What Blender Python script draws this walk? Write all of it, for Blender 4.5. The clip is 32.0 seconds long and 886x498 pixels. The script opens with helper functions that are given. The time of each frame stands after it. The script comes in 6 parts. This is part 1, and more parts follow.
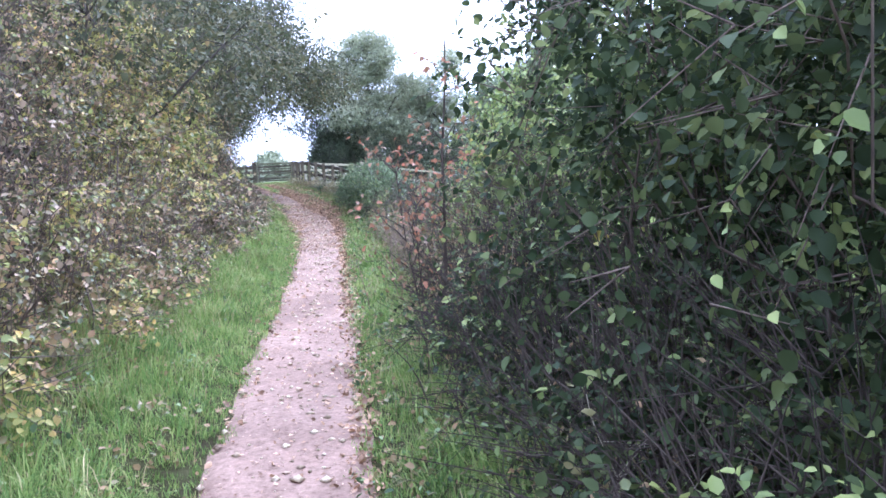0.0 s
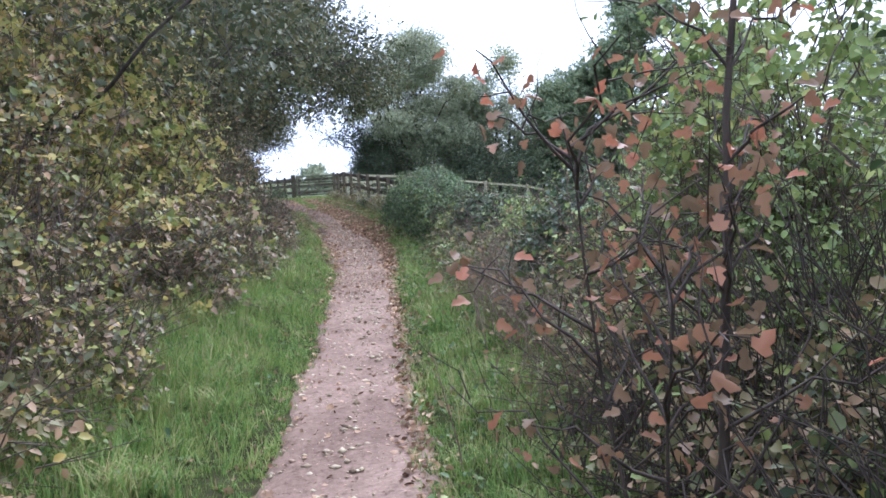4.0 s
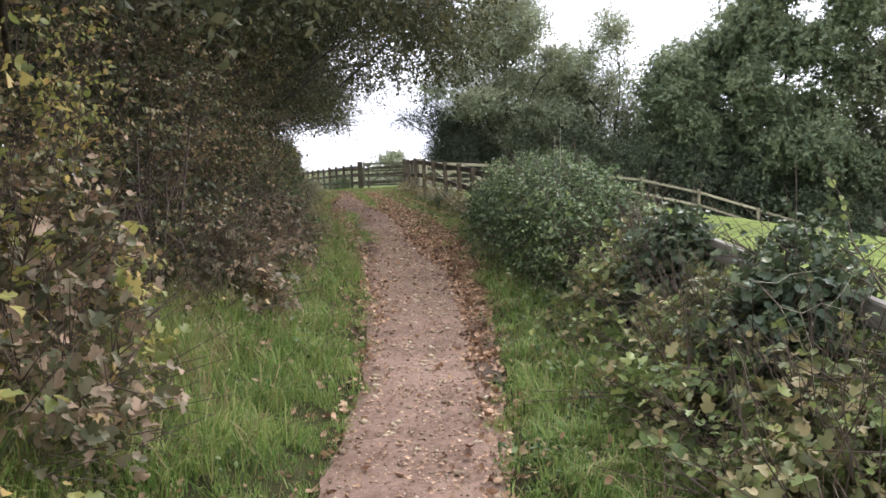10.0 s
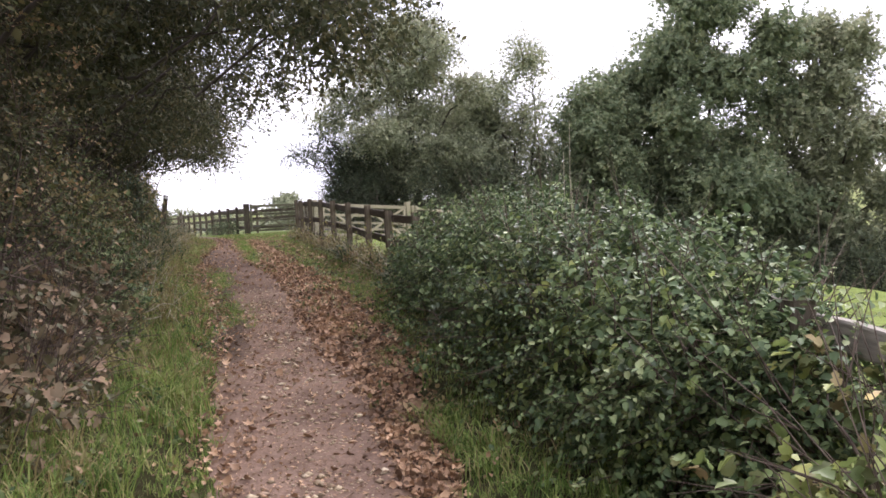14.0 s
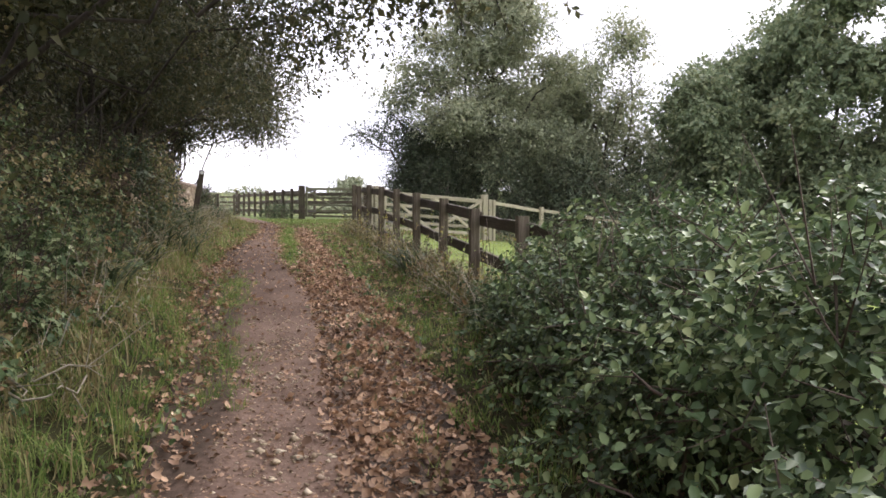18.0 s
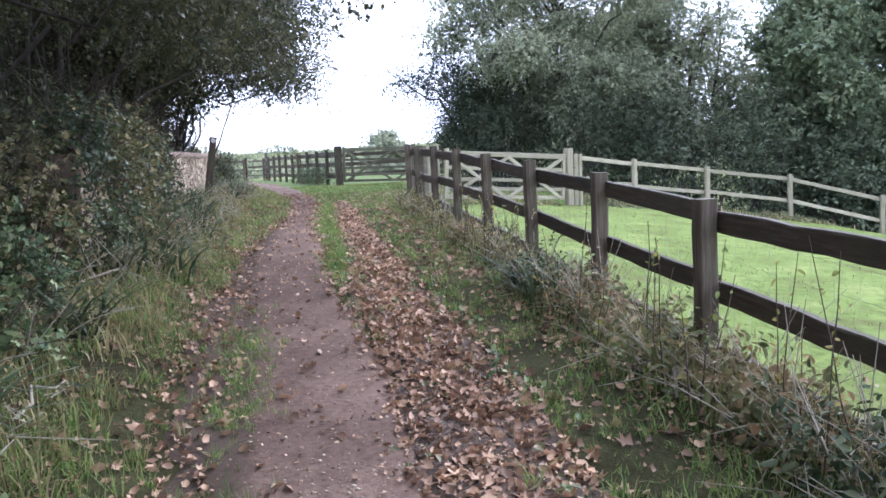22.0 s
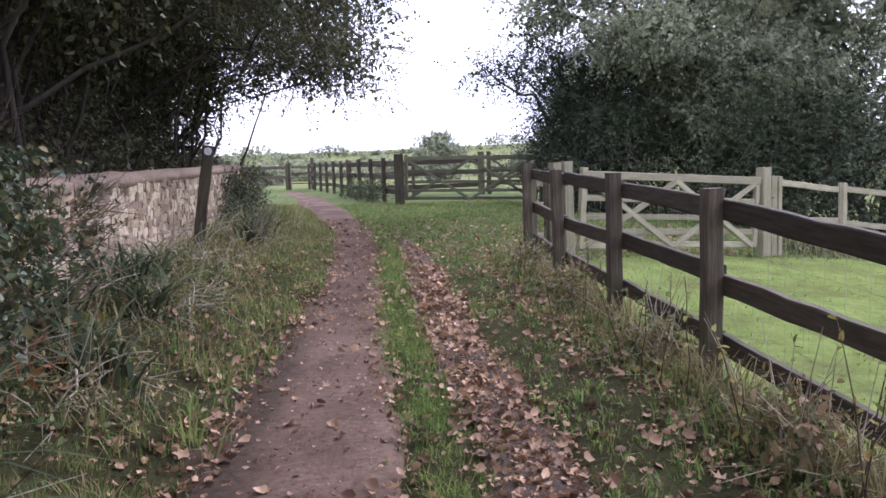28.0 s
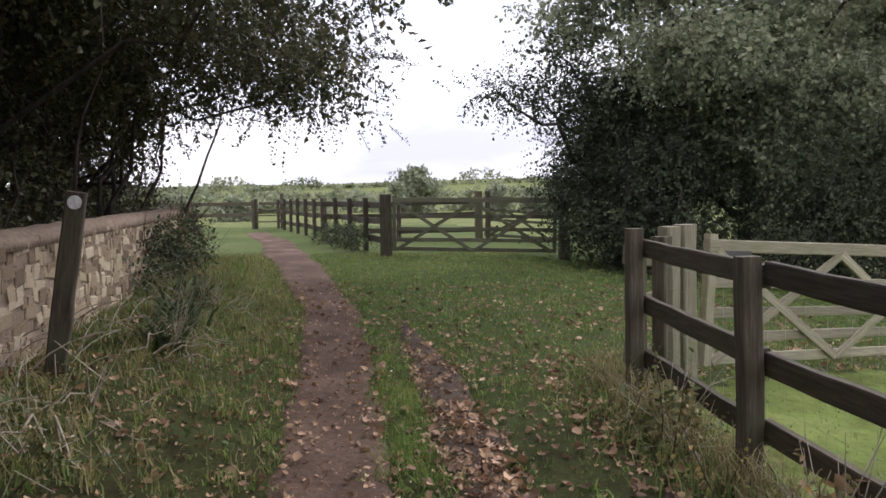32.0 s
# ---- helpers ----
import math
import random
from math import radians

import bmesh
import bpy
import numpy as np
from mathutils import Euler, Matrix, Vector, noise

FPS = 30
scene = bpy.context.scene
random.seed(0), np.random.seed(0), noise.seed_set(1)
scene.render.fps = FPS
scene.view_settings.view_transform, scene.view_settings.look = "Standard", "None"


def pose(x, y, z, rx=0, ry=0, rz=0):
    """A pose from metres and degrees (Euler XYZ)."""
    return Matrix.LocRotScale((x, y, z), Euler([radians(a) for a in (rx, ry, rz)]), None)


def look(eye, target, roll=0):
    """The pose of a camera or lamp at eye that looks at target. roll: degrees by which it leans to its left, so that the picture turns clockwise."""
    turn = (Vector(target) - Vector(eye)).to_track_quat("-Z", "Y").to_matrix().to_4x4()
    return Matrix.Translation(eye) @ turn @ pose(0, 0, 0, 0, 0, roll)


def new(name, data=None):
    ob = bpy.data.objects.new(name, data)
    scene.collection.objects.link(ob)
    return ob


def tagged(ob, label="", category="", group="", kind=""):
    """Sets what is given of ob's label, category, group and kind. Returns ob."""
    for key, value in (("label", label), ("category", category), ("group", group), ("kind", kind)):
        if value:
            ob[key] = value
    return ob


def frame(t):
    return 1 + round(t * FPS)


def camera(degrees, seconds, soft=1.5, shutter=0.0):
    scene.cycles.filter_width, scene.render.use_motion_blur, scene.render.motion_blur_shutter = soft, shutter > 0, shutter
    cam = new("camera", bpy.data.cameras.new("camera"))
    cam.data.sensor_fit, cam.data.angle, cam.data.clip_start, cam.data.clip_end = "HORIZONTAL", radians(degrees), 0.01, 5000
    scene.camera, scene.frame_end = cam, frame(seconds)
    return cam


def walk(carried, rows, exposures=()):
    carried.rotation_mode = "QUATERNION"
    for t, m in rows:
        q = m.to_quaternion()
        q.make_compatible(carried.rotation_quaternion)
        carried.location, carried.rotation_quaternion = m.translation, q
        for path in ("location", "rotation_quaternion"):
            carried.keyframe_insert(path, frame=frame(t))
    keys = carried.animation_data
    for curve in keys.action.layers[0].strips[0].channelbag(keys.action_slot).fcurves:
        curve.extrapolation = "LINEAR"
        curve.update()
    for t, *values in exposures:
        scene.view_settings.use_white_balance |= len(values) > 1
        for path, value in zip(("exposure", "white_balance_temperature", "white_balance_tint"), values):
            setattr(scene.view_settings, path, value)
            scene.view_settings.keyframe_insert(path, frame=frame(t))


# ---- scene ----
cam = camera(55.6, 32.0, soft=1.6)
METRES, EYE, TILT, LEAN, TURN = 37.0, 1.58, -2.3, 0.0, -6.8
ROWS = [
    (0.0, 0.0000, 0.0000, 0.0000, -0.17, -3.08, 3.13),
    (0.5, -0.0029, 0.0161, 0.0002, 0.49, -3.21, 1.55),
    (1.0, -0.0046, 0.0316, 0.0010, 1.02, -2.64, 3.01),
    (1.5, -0.0053, 0.0464, 0.0023, 2.68, -1.54, 2.89),
    (2.0, -0.0075, 0.0610, 0.0029, 2.14, -1.5, 2.74),
    (2.5, -0.0091, 0.0769, 0.0028, 2.78, -2.12, 2.57),
    (3.0, -0.0126, 0.0916, 0.0028, 3.89, -2.14, 2.58),
    (3.5, -0.0144, 0.1066, 0.0035, 2.88, -2.31, 3.82),
    (5.5, -0.0216, 0.1710, 0.0068, 2.62, -0.76, 2.76),
    (6.0, -0.0235, 0.1873, 0.0075, 2.45, -0.92, 3.39),
    (6.5, -0.0252, 0.2030, 0.0090, 4.21, -0.56, 2.46),
    (7.0, -0.0275, 0.2190, 0.0093, 3.22, -1.25, 2.48),
    (7.5, -0.0288, 0.2354, 0.0101, 4.94, -1.73, 2.76),
    (8.0, -0.0317, 0.2515, 0.0108, 7.21, -1.18, 3.11),
    (8.5, -0.0336, 0.2658, 0.0113, 8.04, -1.5, 3.66),
    (9.0, -0.0362, 0.2809, 0.0122, 11.02, -1.69, 2.63),
    (9.5, -0.0391, 0.2964, 0.0135, 9.17, -2.49, 2.37),
    (10.0, -0.0403, 0.3123, 0.0150, 8.23, -2.54, 2.52),
    (10.5, -0.0439, 0.3274, 0.0157, 7.11, -1.61, 3.31),
    (11.0, -0.0463, 0.3415, 0.0161, 4.25, -1.31, 3.28),
    (11.5, -0.0496, 0.3562, 0.0169, 3.76, -1.95, 1.39),
    (12.0, -0.0538, 0.3700, 0.0188, 2.59, -2.84, 1.58),
    (12.5, -0.0561, 0.3853, 0.0199, 2.52, -2.45, 2.78),
    (13.0, -0.0594, 0.4008, 0.0210, 1.73, -0.76, 3.74),
    (13.5, -0.0603, 0.4167, 0.0214, 0.67, 0.22, 3.74),
    (15.5, -0.0640, 0.4768, 0.0244, 4.16, -1.73, 0.28),
    (16.0, -0.0665, 0.4899, 0.0251, 3.7, -1.5, 1.04),
    (16.5, -0.0687, 0.5015, 0.0266, 2.73, -1.0, 1.23),
    (17.0, -0.0727, 0.5138, 0.0285, 1.55, -0.64, 2.53),
    (17.5, -0.0742, 0.5265, 0.0294, 3.1, -0.07, 1.21),
    (18.0, -0.0765, 0.5392, 0.0296, 5.37, -0.57, -0.54),
    (18.5, -0.0801, 0.5523, 0.0313, 5.45, -2.01, 0.19),
    (19.0, -0.0831, 0.5673, 0.0327, 7.32, -3.06, 0.48),
    (19.5, -0.0886, 0.5825, 0.0336, 8.91, -3.35, 0.58),
    (20.0, -0.0925, 0.5962, 0.0346, 7.93, -4.4, 1.13),
    (20.5, -0.0966, 0.6100, 0.0365, 8.4, -4.96, 0.7),
    (21.0, -0.1021, 0.6239, 0.0391, 7.8, -4.96, 0.7),
    (21.5, -0.1059, 0.6386, 0.0408, 8.23, -4.44, 2.21),
    (22.0, -0.1106, 0.6533, 0.0414, 7.69, -3.96, 2.37),
    (22.5, -0.1141, 0.6682, 0.0425, 5.69, -3.33, 2.0),
    (23.0, -0.1169, 0.6826, 0.0445, 6.81, -1.93, 1.3),
    (23.5, -0.1217, 0.6963, 0.0460, 7.08, -2.58, 1.49),
    (24.0, -0.1246, 0.7109, 0.0467, 7.71, -3.75, 0.94),
    (24.5, -0.1293, 0.7235, 0.0475, 8.65, -2.94, 0.49),
    (25.0, -0.1333, 0.7362, 0.0488, 8.71, -2.42, 2.13),
    (25.5, -0.1364, 0.7493, 0.0502, 10.52, -3.03, 1.43),
    (27.5, -0.1563, 0.8004, 0.0548, 9.79, -3.85, 1.57),
    (28.0, -0.1599, 0.8139, 0.0558, 11.02, -3.71, 1.48),
    (28.5, -0.1656, 0.8266, 0.0566, 12.16, -3.47, 1.28),
    (29.0, -0.1704, 0.8386, 0.0578, 11.96, -3.07, 1.97),
    (29.5, -0.1736, 0.8512, 0.0595, 13.18, -2.75, 1.86),
    (30.0, -0.1781, 0.8646, 0.0606, 11.9, -3.25, 1.46),
    (30.5, -0.1811, 0.8789, 0.0619, 10.41, -2.46, 1.67),
    (31.0, -0.1847, 0.8914, 0.0624, 9.35, -1.06, 0.76),
    (31.5, -0.1896, 0.9038, 0.0640, 8.11, -1.12, 0.8),
    (32.0, -0.1933, 0.9175, 0.0653, 9.18, -1.45, 0.67),
]
walk(cam, [(t, pose(0, 0, EYE, TILT, LEAN, TURN) @ pose(METRES * x, METRES * y, METRES * z, 90 + pitch, roll, yaw)) for t, x, y, z, yaw, pitch, roll in ROWS],
     exposures=((0, 2.38, 4880, 21), (1, 2.5, 5000, 22), (2, 1.95, 5050, 19), (3.5, 1.8, 5100, 15), (5.5, 1.28, 5700, 13), (8, 1.4, 6050, 13), (9.5, 1.45, 6200, 13), (11, 1.42, 6100, 17), (13, 1.45, 6300, 22), (17, 1.4, 6400, 18), (19.5, 1.68, 6120, 18), (21, 2.02, 5450, 19), (22, 1.86, 5220, 20), (23.5, 1.4, 5480, 24), (25, 1.19, 5800, 26), (28, 1.33, 5600, 27), (30, 1.41, 5500, 27), (31, 1.24, 5560, 24), (32, 0.76, 6200, 18)))

# ---- world, sun, exposure ----
SUN_UP, SUN_ROUND = radians(38), radians(35)
world = bpy.data.worlds.new("overcast_sky")
scene.world = world
world.use_nodes = True
wn, wl = world.node_tree.nodes, world.node_tree.links
wn.clear()
w_out = wn.new("ShaderNodeOutputWorld")
w_back = wn.new("ShaderNodeBackground")
w_sky = wn.new("ShaderNodeTexSky")
w_sky.sky_type, w_sky.sun_disc = "NISHITA", False
w_sky.sun_elevation, w_sky.sun_rotation = SUN_UP, SUN_ROUND
w_sky.air_density, w_sky.dust_density, w_sky.ozone_density = 1.0, 2.0, 1.0
w_co = wn.new("ShaderNodeTexCoord")
w_map = wn.new("ShaderNodeMapping")
w_map.inputs["Scale"].default_value = (1.2, 1.2, 5.0)
w_noise = wn.new("ShaderNodeTexNoise")
w_noise.inputs["Scale"].default_value = 2.2
w_noise.inputs["Detail"].default_value = 6
w_ramp = wn.new("ShaderNodeValToRGB")
w_ramp.color_ramp.elements[0].position, w_ramp.color_ramp.elements[0].color = 0.38, (0.62, 0.64, 0.71, 1)
w_ramp.color_ramp.elements[1].position, w_ramp.color_ramp.elements[1].color = 0.62, (1, 1, 1, 1)
w_cloud = wn.new("ShaderNodeMix")
w_cloud.data_type, w_cloud.blend_type = "RGBA", "MULTIPLY"
w_cloud.inputs["Factor"].default_value = 1
w_cloud.inputs["B"].default_value = (12.0, 12.0, 12.4, 1)
w_mix = wn.new("ShaderNodeMix")
w_mix.data_type = "RGBA"
w_mix.inputs["Factor"].default_value = 0.93
wl.new(w_co.outputs["Generated"], w_map.inputs["Vector"])
wl.new(w_map.outputs["Vector"], w_noise.inputs["Vector"])
wl.new(w_noise.outputs["Fac"], w_ramp.inputs["Fac"])
wl.new(w_ramp.outputs["Color"], w_cloud.inputs["A"])
wl.new(w_sky.outputs["Color"], w_mix.inputs["A"])
w_xyz = wn.new("ShaderNodeSeparateXYZ")
wl.new(w_co.outputs["Generated"], w_xyz.inputs[0])
w_rise = wn.new("ShaderNodeMapRange")
w_rise.inputs["To Min"].default_value, w_rise.inputs["To Max"].default_value = 0.68, 1.15
wl.new(w_xyz.outputs["Z"], w_rise.inputs["Value"])
w_shade = wn.new("ShaderNodeMix")
w_shade.data_type, w_shade.blend_type = "RGBA", "MULTIPLY"
w_shade.inputs["Factor"].default_value = 1
wl.new(w_cloud.outputs["Result"], w_shade.inputs["A"])
wl.new(w_rise.outputs["Result"], w_shade.inputs["B"])
wl.new(w_shade.outputs["Result"], w_mix.inputs["B"])
wl.new(w_mix.outputs["Result"], w_back.inputs["Color"])
w_back.inputs["Strength"].default_value = 0.1
wl.new(w_back.outputs["Background"], w_out.inputs["Surface"])

sun = new("sun", bpy.data.lights.new("sun", "SUN"))
sun.data.energy, sun.data.angle, sun.data.color = 1.0, radians(14), (1.0, 0.96, 0.9)
sun.matrix_basis = look((60 * math.sin(SUN_ROUND), 60 * math.cos(SUN_ROUND), 60 * math.tan(SUN_UP)), (0, 0, 0))

# ---- materials ----


def mat(name, rough=0.85, spec=0.3):
    m = bpy.data.materials.new(name)
    m.use_nodes = True
    b = m.node_tree.nodes["Principled BSDF"]
    b.inputs["Roughness"].default_value = rough
    b.inputs["Specular IOR Level"].default_value = spec
    return m, m.node_tree.nodes, m.node_tree.links, b


def ramp(nodes, stops):
    r = nodes.new("ShaderNodeValToRGB")
    while len(r.color_ramp.elements) < len(stops):
        r.color_ramp.elements.new(0.5)
    for e, (p, c) in zip(r.color_ramp.elements, stops):
        e.position, e.color = p, (*c, 1)
    return r


def noise_node(nodes, links, scale, detail=4, coord="Object", stretch=None, rough=0.6):
    co = nodes.new("ShaderNodeTexCoord")
    n = nodes.new("ShaderNodeTexNoise")
    n.inputs["Scale"].default_value, n.inputs["Detail"].default_value, n.inputs["Roughness"].default_value = scale, detail, rough
    if stretch:
        mp = nodes.new("ShaderNodeMapping")
        mp.inputs["Scale"].default_value = stretch
        links.new(co.outputs[coord], mp.inputs["Vector"])
        links.new(mp.outputs["Vector"], n.inputs["Vector"])
    else:
        links.new(co.outputs[coord], n.inputs["Vector"])
    return n


def mixed(nodes, links, fac, a, b, blend="MIX"):
    m = nodes.new("ShaderNodeMix")
    m.data_type, m.blend_type = "RGBA", blend
    for key, v in (("Factor", fac), ("A", a), ("B", b)):
        if hasattr(v, "is_linked"):
            links.new(v, m.inputs[key])
        elif key == "Factor":
            m.inputs[key].default_value = v
        else:
            m.inputs[key].default_value = (*v, 1)
    return m.outputs["Result"]


def bumped(nodes, links, b, height, strength=0.4, distance=0.02):
    n = nodes.new("ShaderNodeBump")
    n.inputs["Strength"].default_value, n.inputs["Distance"].default_value = strength, distance
    links.new(height, n.inputs["Height"])
    links.new(n.outputs["Normal"], b.inputs["Normal"])


LEAF_GAIN = (1.55, 1.45, 1.5)


def leaf_mat(name, stops, rough=0.5, through_light=0.22, spec=0.14, patch=1.2):
    """Leaf colours vary leaf by leaf and in patches; some light shines through."""
    m, n, l, b = mat(name, rough, spec)
    g = n.new("ShaderNodeNewGeometry")
    r = ramp(n, [(p, tuple(k * v for k, v in zip(LEAF_GAIN, c))) for p, c in stops])
    ns = noise_node(n, l, patch, 3)
    add = n.new("ShaderNodeMath")
    add.operation = "MULTIPLY_ADD"
    add.inputs[1].default_value, add.inputs[2].default_value = 0.62, 0.0
    l.new(g.outputs["Random Per Island"], add.inputs[0])
    sub = n.new("ShaderNodeMath")
    sub.operation = "MULTIPLY_ADD"
    sub.inputs[1].default_value = 0.9
    l.new(ns.outputs["Fac"], sub.inputs[0])
    l.new(add.outputs[0], sub.inputs[2])
    off = n.new("ShaderNodeMath")
    off.operation = "SUBTRACT"
    off.use_clamp = True
    off.inputs[1].default_value = 0.26
    l.new(sub.outputs[0], off.inputs[0])
    l.new(off.outputs[0], r.inputs["Fac"])
    l.new(r.outputs["Color"], b.inputs["Base Color"])
    tr = n.new("ShaderNodeBsdfTranslucent")
    l.new(r.outputs["Color"], tr.inputs["Color"])
    mx = n.new("ShaderNodeMixShader")
    mx.inputs["Fac"].default_value = through_light
    l.new(b.outputs["BSDF"], mx.inputs[1])
    l.new(tr.outputs["BSDF"], mx.inputs[2])
    l.new(mx.outputs["Shader"], n["Material Output"].inputs["Surface"])
    return m


M_HEDGE = leaf_mat("autumn_hedge_leaf", [(0, (0.03, 0.042, 0.018)), (0.3, (0.08, 0.095, 0.035)), (0.52, (0.15, 0.135, 0.06)), (0.75, (0.22, 0.155, 0.085)), (0.93, (0.3, 0.2, 0.1)), (1, (0.42, 0.34, 0.08))], through_light=0.28, spec=0.25, patch=2.5)
M_MAPLE = leaf_mat("yellowing_maple_leaf", [(0, (0.05, 0.072, 0.022)), (0.35, (0.15, 0.178, 0.05)), (0.62, (0.26, 0.25, 0.075)), (0.84, (0.35, 0.265, 0.1)), (1, (0.54, 0.42, 0.08))], through_light=0.4, spec=0.25, patch=2.5)
M_DARK = leaf_mat("dark_tree_leaf", [(0, (0.021, 0.029, 0.014)), (0.5, (0.05, 0.058, 0.028)), (0.85, (0.095, 0.092, 0.043)), (1, (0.16, 0.125, 0.056))], through_light=0.26, spec=0.15)
# darker copy of the tree leaf, with deep shade put into its colour
M_SHADE = leaf_mat("shaded_dark_leaf", [(0, (0.016, 0.024, 0.015)), (0.5, (0.036, 0.05, 0.028)), (0.85, (0.07, 0.085, 0.045)), (1, (0.12, 0.12, 0.055))], rough=0.55, through_light=0.2, spec=0.12)
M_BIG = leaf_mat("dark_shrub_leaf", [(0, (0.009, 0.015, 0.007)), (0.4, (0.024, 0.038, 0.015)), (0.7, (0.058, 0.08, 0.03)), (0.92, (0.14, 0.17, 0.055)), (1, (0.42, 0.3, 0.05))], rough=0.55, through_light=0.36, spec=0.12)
M_BRAMBLE = leaf_mat("bramble_leaf", [(0, (0.016, 0.03, 0.013)), (0.36, (0.055, 0.09, 0.036)), (0.64, (0.125, 0.175, 0.072)), (0.87, (0.23, 0.275, 0.13)), (1, (0.31, 0.3, 0.1))], rough=0.5, spec=0.2)
M_RED = leaf_mat("reddened_shrub_leaf", [(0, (0.09, 0.07, 0.04)), (0.4, (0.15, 0.1, 0.055)), (0.7, (0.25, 0.125, 0.07)), (0.92, (0.32, 0.12, 0.065)), (1, (0.38, 0.25, 0.08))], through_light=0.35)
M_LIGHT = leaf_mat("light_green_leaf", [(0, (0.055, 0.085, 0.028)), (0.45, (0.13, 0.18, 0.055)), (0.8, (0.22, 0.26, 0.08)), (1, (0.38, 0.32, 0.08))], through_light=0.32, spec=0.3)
# haze is mixed into this colour: lifted darks, greyer green, low contrast
M_BACK = leaf_mat("hazed_far_tree_leaf", [(0, (0.088, 0.112, 0.07)), (0.45, (0.158, 0.188, 0.112)), (0.8, (0.235, 0.255, 0.152)), (1, (0.3, 0.29, 0.17))], through_light=0.42, patch=0.4)
M_FRESH = leaf_mat("fresh_tree_leaf", [(0, (0.06, 0.088, 0.05)), (0.5, (0.11, 0.145, 0.078)), (0.85, (0.16, 0.19, 0.1)), (1, (0.21, 0.21, 0.11))], through_light=0.4, patch=0.5)
M_IVY = leaf_mat("ivy_leaf", [(0, (0.03, 0.05, 0.028)), (0.6, (0.06, 0.085, 0.04)), (1, (0.12, 0.13, 0.05))], rough=0.45, spec=0.25)
M_GRASS = leaf_mat("verge_grass_blade", [(0, (0.033, 0.066, 0.017)), (0.35, (0.09, 0.155, 0.036)), (0.65, (0.165, 0.235, 0.06)), (0.88, (0.27, 0.29, 0.105)), (1, (0.45, 0.39, 0.21))], rough=0.6, through_light=0.38, spec=0.2, patch=2.4)
M_DRY = leaf_mat("dry_grass_blade", [(0, (0.09, 0.095, 0.035)), (0.5, (0.19, 0.17, 0.075)), (1, (0.31, 0.27, 0.14))], rough=0.7, through_light=0.25, spec=0.2)
M_SEDGE = leaf_mat("sedge_blade", [(0, (0.02, 0.035, 0.016)), (0.5, (0.05, 0.072, 0.034)), (0.85, (0.13, 0.15, 0.075)), (1, (0.34, 0.29, 0.17))], rough=0.55, spec=0.15)
# leaf colour paled to carry the haze over the distant field trees
M_PALETREE = leaf_mat("hazed_field_tree_leaf", [(0, (0.13, 0.155, 0.1)), (0.5, (0.19, 0.22, 0.14)), (1, (0.25, 0.27, 0.17))], patch=0.3)
M_PALEHEDGE = leaf_mat("pale_autumn_leaf", [(0, (0.024, 0.032, 0.016)), (0.35, (0.075, 0.08, 0.04)), (0.6, (0.15, 0.122, 0.074)), (0.85, (0.25, 0.185, 0.118)), (1, (0.38, 0.31, 0.1))], patch=2.5)
M_STRAGGLE = leaf_mat("yellowing_weed_leaf", [(0, (0.04, 0.054, 0.022)), (0.4, (0.1, 0.118, 0.045)), (0.66, (0.18, 0.165, 0.072)), (0.87, (0.29, 0.235, 0.125)), (1, (0.46, 0.4, 0.12))], patch=2.5)
M_FALLEN = leaf_mat("fallen_leaf", [(0, (0.042, 0.026, 0.016)), (0.3, (0.13, 0.084, 0.049)), (0.62, (0.27, 0.182, 0.105)), (0.88, (0.42, 0.305, 0.18)), (1, (0.6, 0.48, 0.31))], rough=0.65, through_light=0.1, spec=0.3, patch=2.0)


def bark_mat(name, a, b_, scale=14):
    m, n, l, b = mat(name, 0.9, 0.2)
    ns = noise_node(n, l, scale, 5, stretch=(1, 1, 0.25))
    r = ramp(n, [(0.3, a), (0.7, b_)])
    l.new(ns.outputs["Fac"], r.inputs["Fac"])
    l.new(r.outputs["Color"], b.inputs["Base Color"])
    bumped(n, l, b, ns.outputs["Fac"], 0.5, 0.01)
    return m


M_BARK = bark_mat("dark_bark", (0.028, 0.023, 0.019), (0.09, 0.075, 0.06))
M_DARKTWIG = bark_mat("dark_stem", (0.035, 0.027, 0.022), (0.1, 0.078, 0.062), 30)
M_REDTWIG = bark_mat("reddish_dead_stalk", (0.1, 0.068, 0.048), (0.33, 0.25, 0.18), 30)
M_STRAW = bark_mat("bleached_stalk", (0.3, 0.26, 0.19), (0.48, 0.43, 0.33), 30)
M_TWIG = bark_mat("brown_twig", (0.06, 0.045, 0.035), (0.17, 0.13, 0.1), 30)


def wood_mat(name, dark, mid, pale, algae, amount):
    m, n, l, b = mat(name, 0.8, 0.25)
    grain = noise_node(n, l, 6, 6, stretch=(0.6, 9, 9), rough=0.7)
    r = ramp(n, [(0.25, dark), (0.5, mid), (0.78, pale)])
    l.new(grain.outputs["Fac"], r.inputs["Fac"])
    blot = noise_node(n, l, 3.2, 5)
    br = ramp(n, [(0.45, (0, 0, 0)), (0.72, (amount,) * 3)])
    l.new(blot.outputs["Fac"], br.inputs["Fac"])
    col = mixed(n, l, br.outputs["Color"], r.outputs["Color"], algae)
    info = n.new("ShaderNodeObjectInfo")
    mr = n.new("ShaderNodeMapRange")
    mr.inputs["To Min"].default_value, mr.inputs["To Max"].default_value = 0.75, 1.2
    l.new(info.outputs["Random"], mr.inputs["Value"])
    hv = n.new("ShaderNodeHueSaturation")
    l.new(col, hv.inputs["Color"])
    l.new(mr.outputs["Result"], hv.inputs["Value"])
    l.new(hv.outputs["Color"], b.inputs["Base Color"])
    bumped(n, l, b, grain.outputs["Fac"], 0.6, 0.006)
    return m


